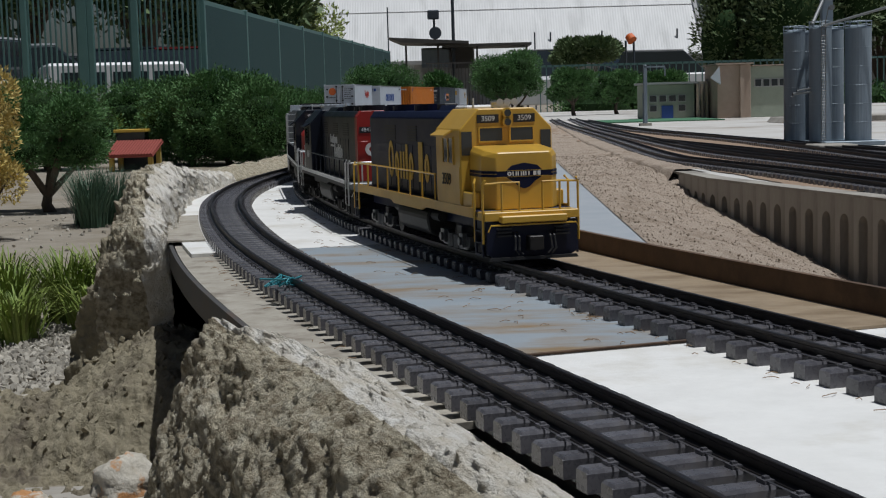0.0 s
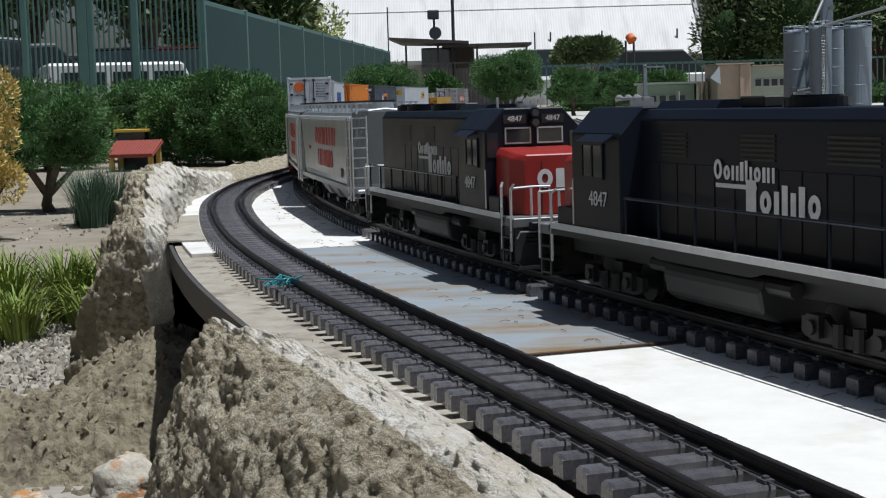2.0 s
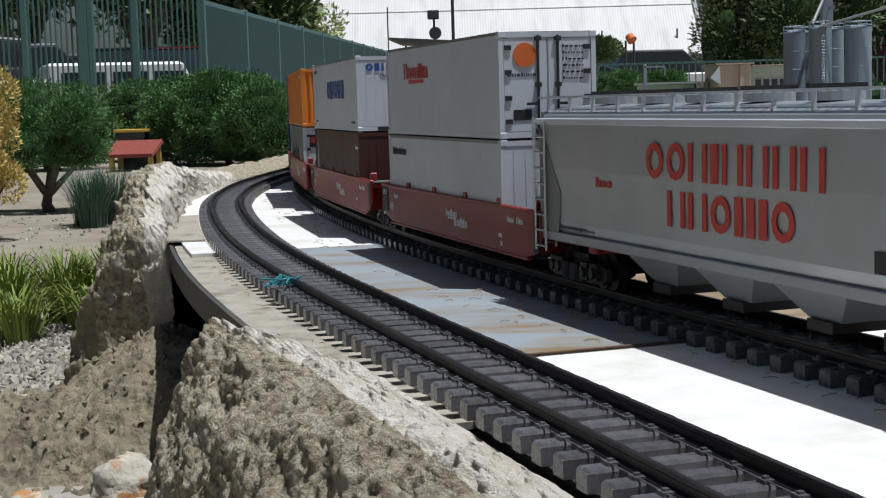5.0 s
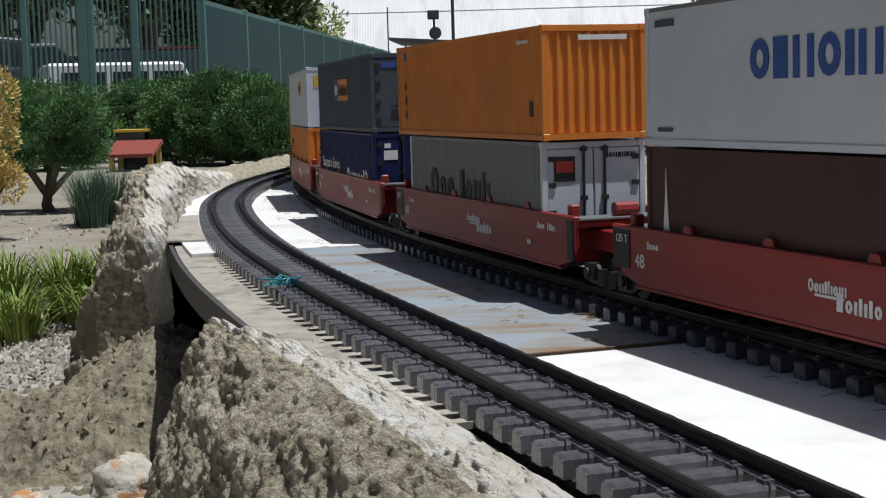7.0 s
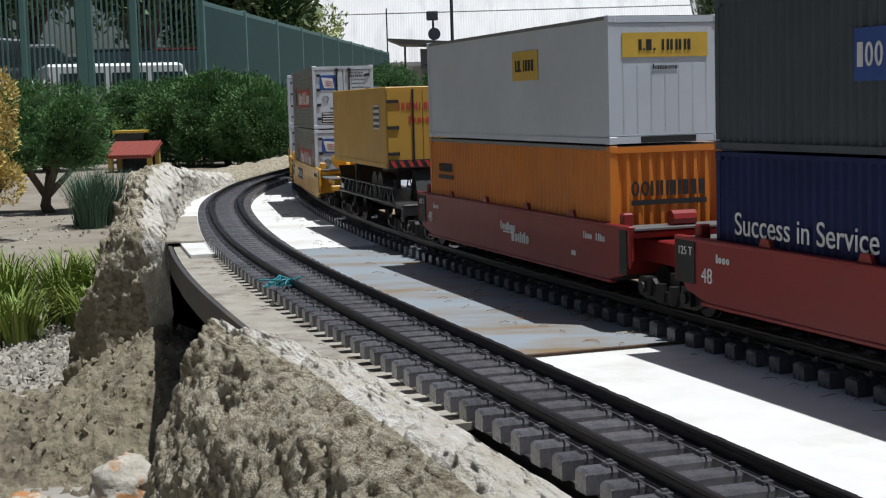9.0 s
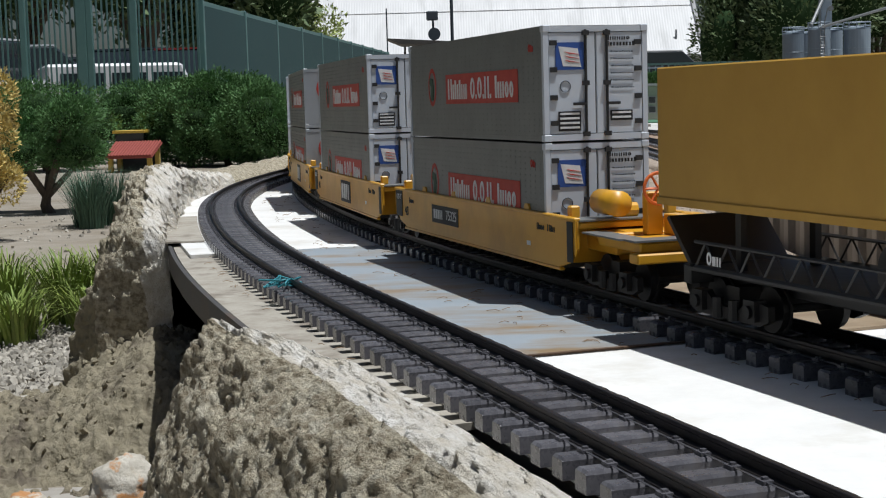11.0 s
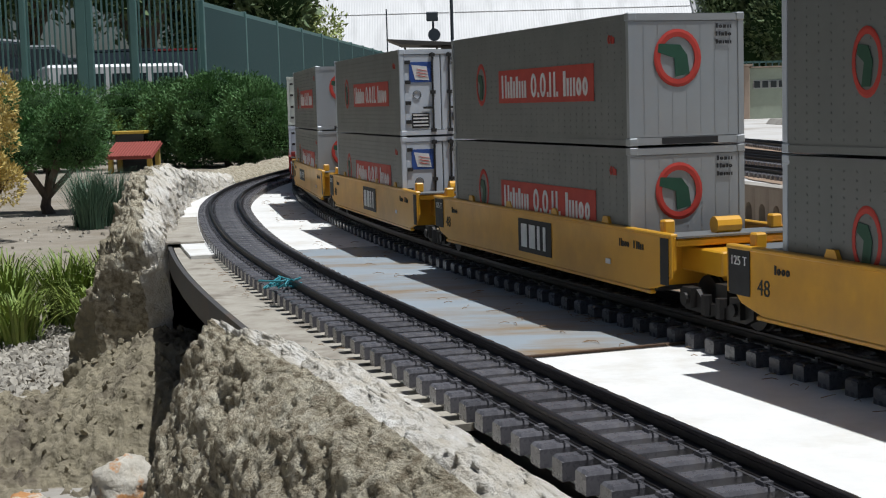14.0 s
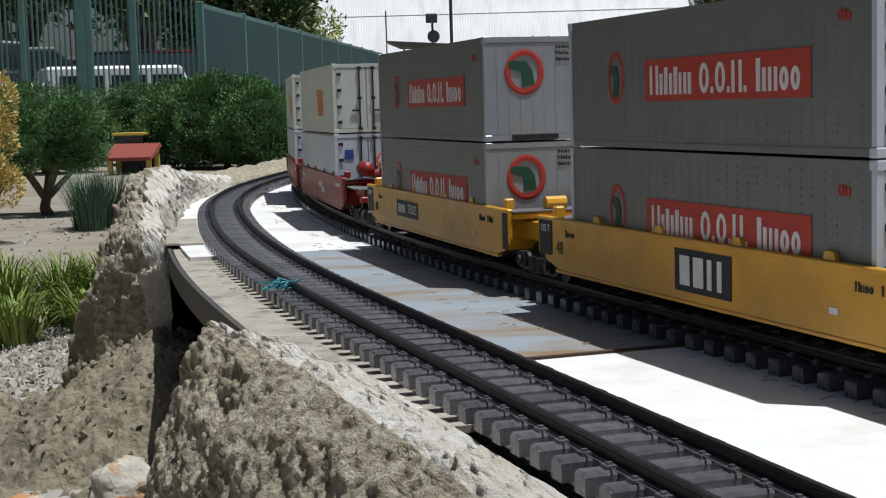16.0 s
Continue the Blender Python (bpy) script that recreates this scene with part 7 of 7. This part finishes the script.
solid("boundary_wall", far_wall, "pale_wall", "pale wall beyond the parked cars", "wall", "structure")


def big_tree(x, y, h, r, n, size, seed, material, label, count=12, low=0.35, dense=True):
    t = thing("tree", label, "tree", "far trees")
    c = (x, y, LOW + h * (low + 1) / 2)
    L = lobes_in(c, (r, r * 0.9, h * (1 - low) / 2), count, seed, lobe=0.42)
    part("crown", leaves(Build(), L, int(n * 1.8), size, seed), material, t)
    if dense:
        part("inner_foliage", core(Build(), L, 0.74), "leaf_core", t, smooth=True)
    tb = Build()
    fork = Vector((x, y, LOW + h * low * 0.9))
    tb.tube([(x, y, LOW - 0.1), fork], [r * 0.09, r * 0.06], 8)
    for l in L[:7]:
        tb.tube([fork, fork.lerp(Vector(l[:3]), 0.5), Vector(l[:3])], [r * 0.05, r * 0.03, r * 0.012], 6)
    part("trunk", tb, "bark", t)


DARK = "tall dull green tree shading the fence"
for i, (x, y, h, r) in enumerate([(-10.5, 37, 8, 3.4), (-7.6, 38, 8, 2.8), (-14.0, 38, 8, 3.4), (-5.4, 40, 6.0, 2.2), (-12.0, 34.8, 5, 1.4)]):
    big_tree(x, y, h, r, 5000, 0.16, 90 + i, "leaf_far", DARK, low=0.22)
big_tree(-3.5, 40, 3.3, 1.0, 1300, 0.085, 97, "leaf_light", "light green airy tree above the fence", low=0.45, dense=False)
big_tree(-5.0, 44, 4.2, 1.4, 1400, 0.09, 98, "leaf_light", "light green airy tree above the fence", low=0.5, dense=False)
for i, (x, y, h, r) in enumerate([(12.9, 62, 7, 2.0), (15.6, 60, 8, 2.8), (19.4, 64, 9, 3.0), (15.6, 70, 10, 2.8), (18.6, 72, 10, 3.2), (23, 62, 8, 3)]):
    big_tree(x, y, h, r, 7000, 0.15, 100 + i, "leaf_far", "tall dull green tree beside the white hall", low=0.1, count=16)

# ---------------------------------------------------------------- the white hall and the shelter
hall2 = thing("white_hall", "large hall with pale corrugated sloping roof", "hall")
x0, x1, ya, za, yb, zb = -9.6, 20.0, 110.0, 3.3, 121.0, 17.0
rows = []
n = 148
for k in range(n * 2 + 1):
    x = x0 + (x1 - x0) * k / (2 * n)
    off = 0.015 if k % 2 else 0.0
    rows.append([(x, ya, za - off), (x, yb, zb - off)])
rb = Build()
rb.v = [p for r in rows for p in r]
rb.f = [(2 * k, 2 * k + 2, 2 * k + 3, 2 * k + 1) for k in range(len(rows) - 1)]
part("roof", rb, "hangar", hall2, "pale corrugated roof")
part("roof_verge", Build().loft([[(x1, ya, za), (x1 + 0.25, ya, za), (x1 + 0.25, ya, za + 0.3), (x1, ya, za + 0.3)], [(x1 - 0.9, yb, zb), (x1 - 0.6, yb, zb), (x1 - 0.6, yb, zb + 0.3), (x1 - 0.9, yb, zb + 0.3)]]), "pale_wall", hall2)
for f in (0.28, 0.62):
    y, z = ya + (yb - ya) * f, za + (zb - za) * f
    part("roof_seam", Build().box(x0, x1, y - 0.05, y, z, z + 0.03), "hangar", hall2)
part("eaves", Build().box(x0, x1, 109.8, 110.2, 3.0, 3.28), "pale_wall", hall2)
part("wall", Build().box(x0, x1, 112.0, 112.4, LOW, 3.2), "pale_wall", hall2, "shaded grey wall")
for k in range(9):
    x = x0 + 0.3 + (x1 - x0 - 0.6) * k / 8
    part("column", Build().box(x - 0.22, x + 0.22, 109.9, 110.3, LOW, 3.0), "pale_wall", hall2)
for x in (8.6, 18.2, 12.5):
    part("vent_pipe", Build().tube([(x, 111, 4.0), (x, 111, 5.2)], 0.07, 6), "slate", hall2)

sh = thing("shelter", "flat-roofed shelter with dark canopy and pale wall", "shelter")
part("canopy", Build().prism([(-1.5, 2.15), (0.95, 1.98), (0.95, 1.90), (-1.1, 1.98)], 44.0, 46.5), "shade_roof", sh, "dark slanted canopy")
part("canopy", Build().box(0.15, 2.85, 44.2, 46.5, 1.82, 1.90), "shade_roof", sh)
part("wall", Build().box(-0.5, 1.15, 45.6, 46.0, LOW, 1.86), "pale_wall", sh)
part("panel", Build().box(-0.5, 0.35, 45.5, 45.58, 1.25, 1.8), "silo", sh, "blue-grey panel")
part("panel", Build().box(0.4, 1.1, 45.5, 45.58, 1.2, 1.82), "shade_roof", sh)
part("brick_pier", Build().box(-0.5, 0.2, 44.0, 44.6, LOW, 0.78), "tile_red", sh, "red brick pier")
for x in (-0.95, 0.02, 1.2, 2.7):
    part("post", Build().box(x - 0.03, x + 0.03, 44.3, 44.36, LOW, 1.9), "shade_roof", sh)
gf = thing("railing", "pale steel railing beneath the shelter", "railing")
for k in range(18):
    part("bar", Build().box(-0.3 + k * 0.1, -0.275 + k * 0.1, 43.6, 43.63, LOW, 1.3), "shade_roof", gf)
part("top_rail", Build().box(-0.35, 1.6, 43.6, 43.64, 1.3, 1.34), "shade_roof", gf)
for x, y, top, r in ((0.5, 45, 5.2, 0.05), (-1.6, 48, 3.3, 0.022), (4.0, 60, 2.9, 0.03), (5.15, 40, 1.7, 0.03)):
    solid("mast", Build().tube([(x, y, LOW), (x, y, top)], r, 8), "slate", "thin dark mast standing in the open ground", "mast", group="masts")
lp = thing("floodlight_post", "grey floodlight on a post above the shelter", "floodlight")
part("post", Build().tube([(-0.08, 45, 2.0), (-0.08, 45, 2.9)], 0.035, 8), "slate", lp)
part("lamp_head", Build().box(-0.28, 0.08, 44.85, 45.1, 2.7, 2.98), "slate", lp, bevel=0.03)
part("loudspeaker", Build().disc((-0.05, 44.9, 2.28), (0, 1, 0), 0.19, 0.15, 18), "slate", lp)
sock = thing("orange_marker", "orange disc marker on a thin post", "marker")
part("disc", Build().tube([(4.98, 38, 1.74), (5.05, 37.9, 1.62)], [0.11, 0.13], 16), "signal_orange", sock)
part("post", Build().tube([(5.1, 38, LOW), (5.1, 38, 1.6)], 0.03, 6), "slate", sock)
far_fence = Build()
for k in range(60):
    x = 2.5 + k * 0.16
    far_fence.box(x, x + 0.025, 36.0, 36.03, LOW, 1.0)
far_fence.box(2.5, 12.2, 36.0, 36.03, 0.95, 1.0)
tagged(part("far_railing", far_fence, "fence"), "dark steel railing beyond the yard", "railing", kind="stuff")
hl = [(x, 24 + 0.3 * (i % 3), 0.02, 0.7, 0.5, 0.30) for i, x in enumerate(np.arange(2.6, 9, 0.9))]
hd = thing("hedge", "dark green hedge beyond the yard", "hedge", kind="stuff")
part("foliage", leaves(Build(), hl, 9000, 0.05, 120), "leaf", hd)
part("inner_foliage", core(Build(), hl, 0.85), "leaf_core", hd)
# unseen trees added beside and behind the viewer, darkening the train's near side
for i, (x, y, h, r) in enumerate([(-5.2, 10.5, 4.2, 1.7), (-5.6, 6.5, 4.6, 1.9), (-5.2, 2.6, 4.2, 1.8), (-5.4, -1.5, 4.6, 1.9), (-4.8, -5.5, 4.4, 1.9)]):
    big_tree(x, y, h, r, 3500, 0.14, 130 + i, "leaf_far", "unseen leafy tree added to dim light on the train", low=0.08)


def motions():
    """The train rolls along the main line."""
    for ob, s, half, back in CARS:
        walk(ob, [(t, car_pose(s - d, half, back)) for t, d in DONE])


motions()
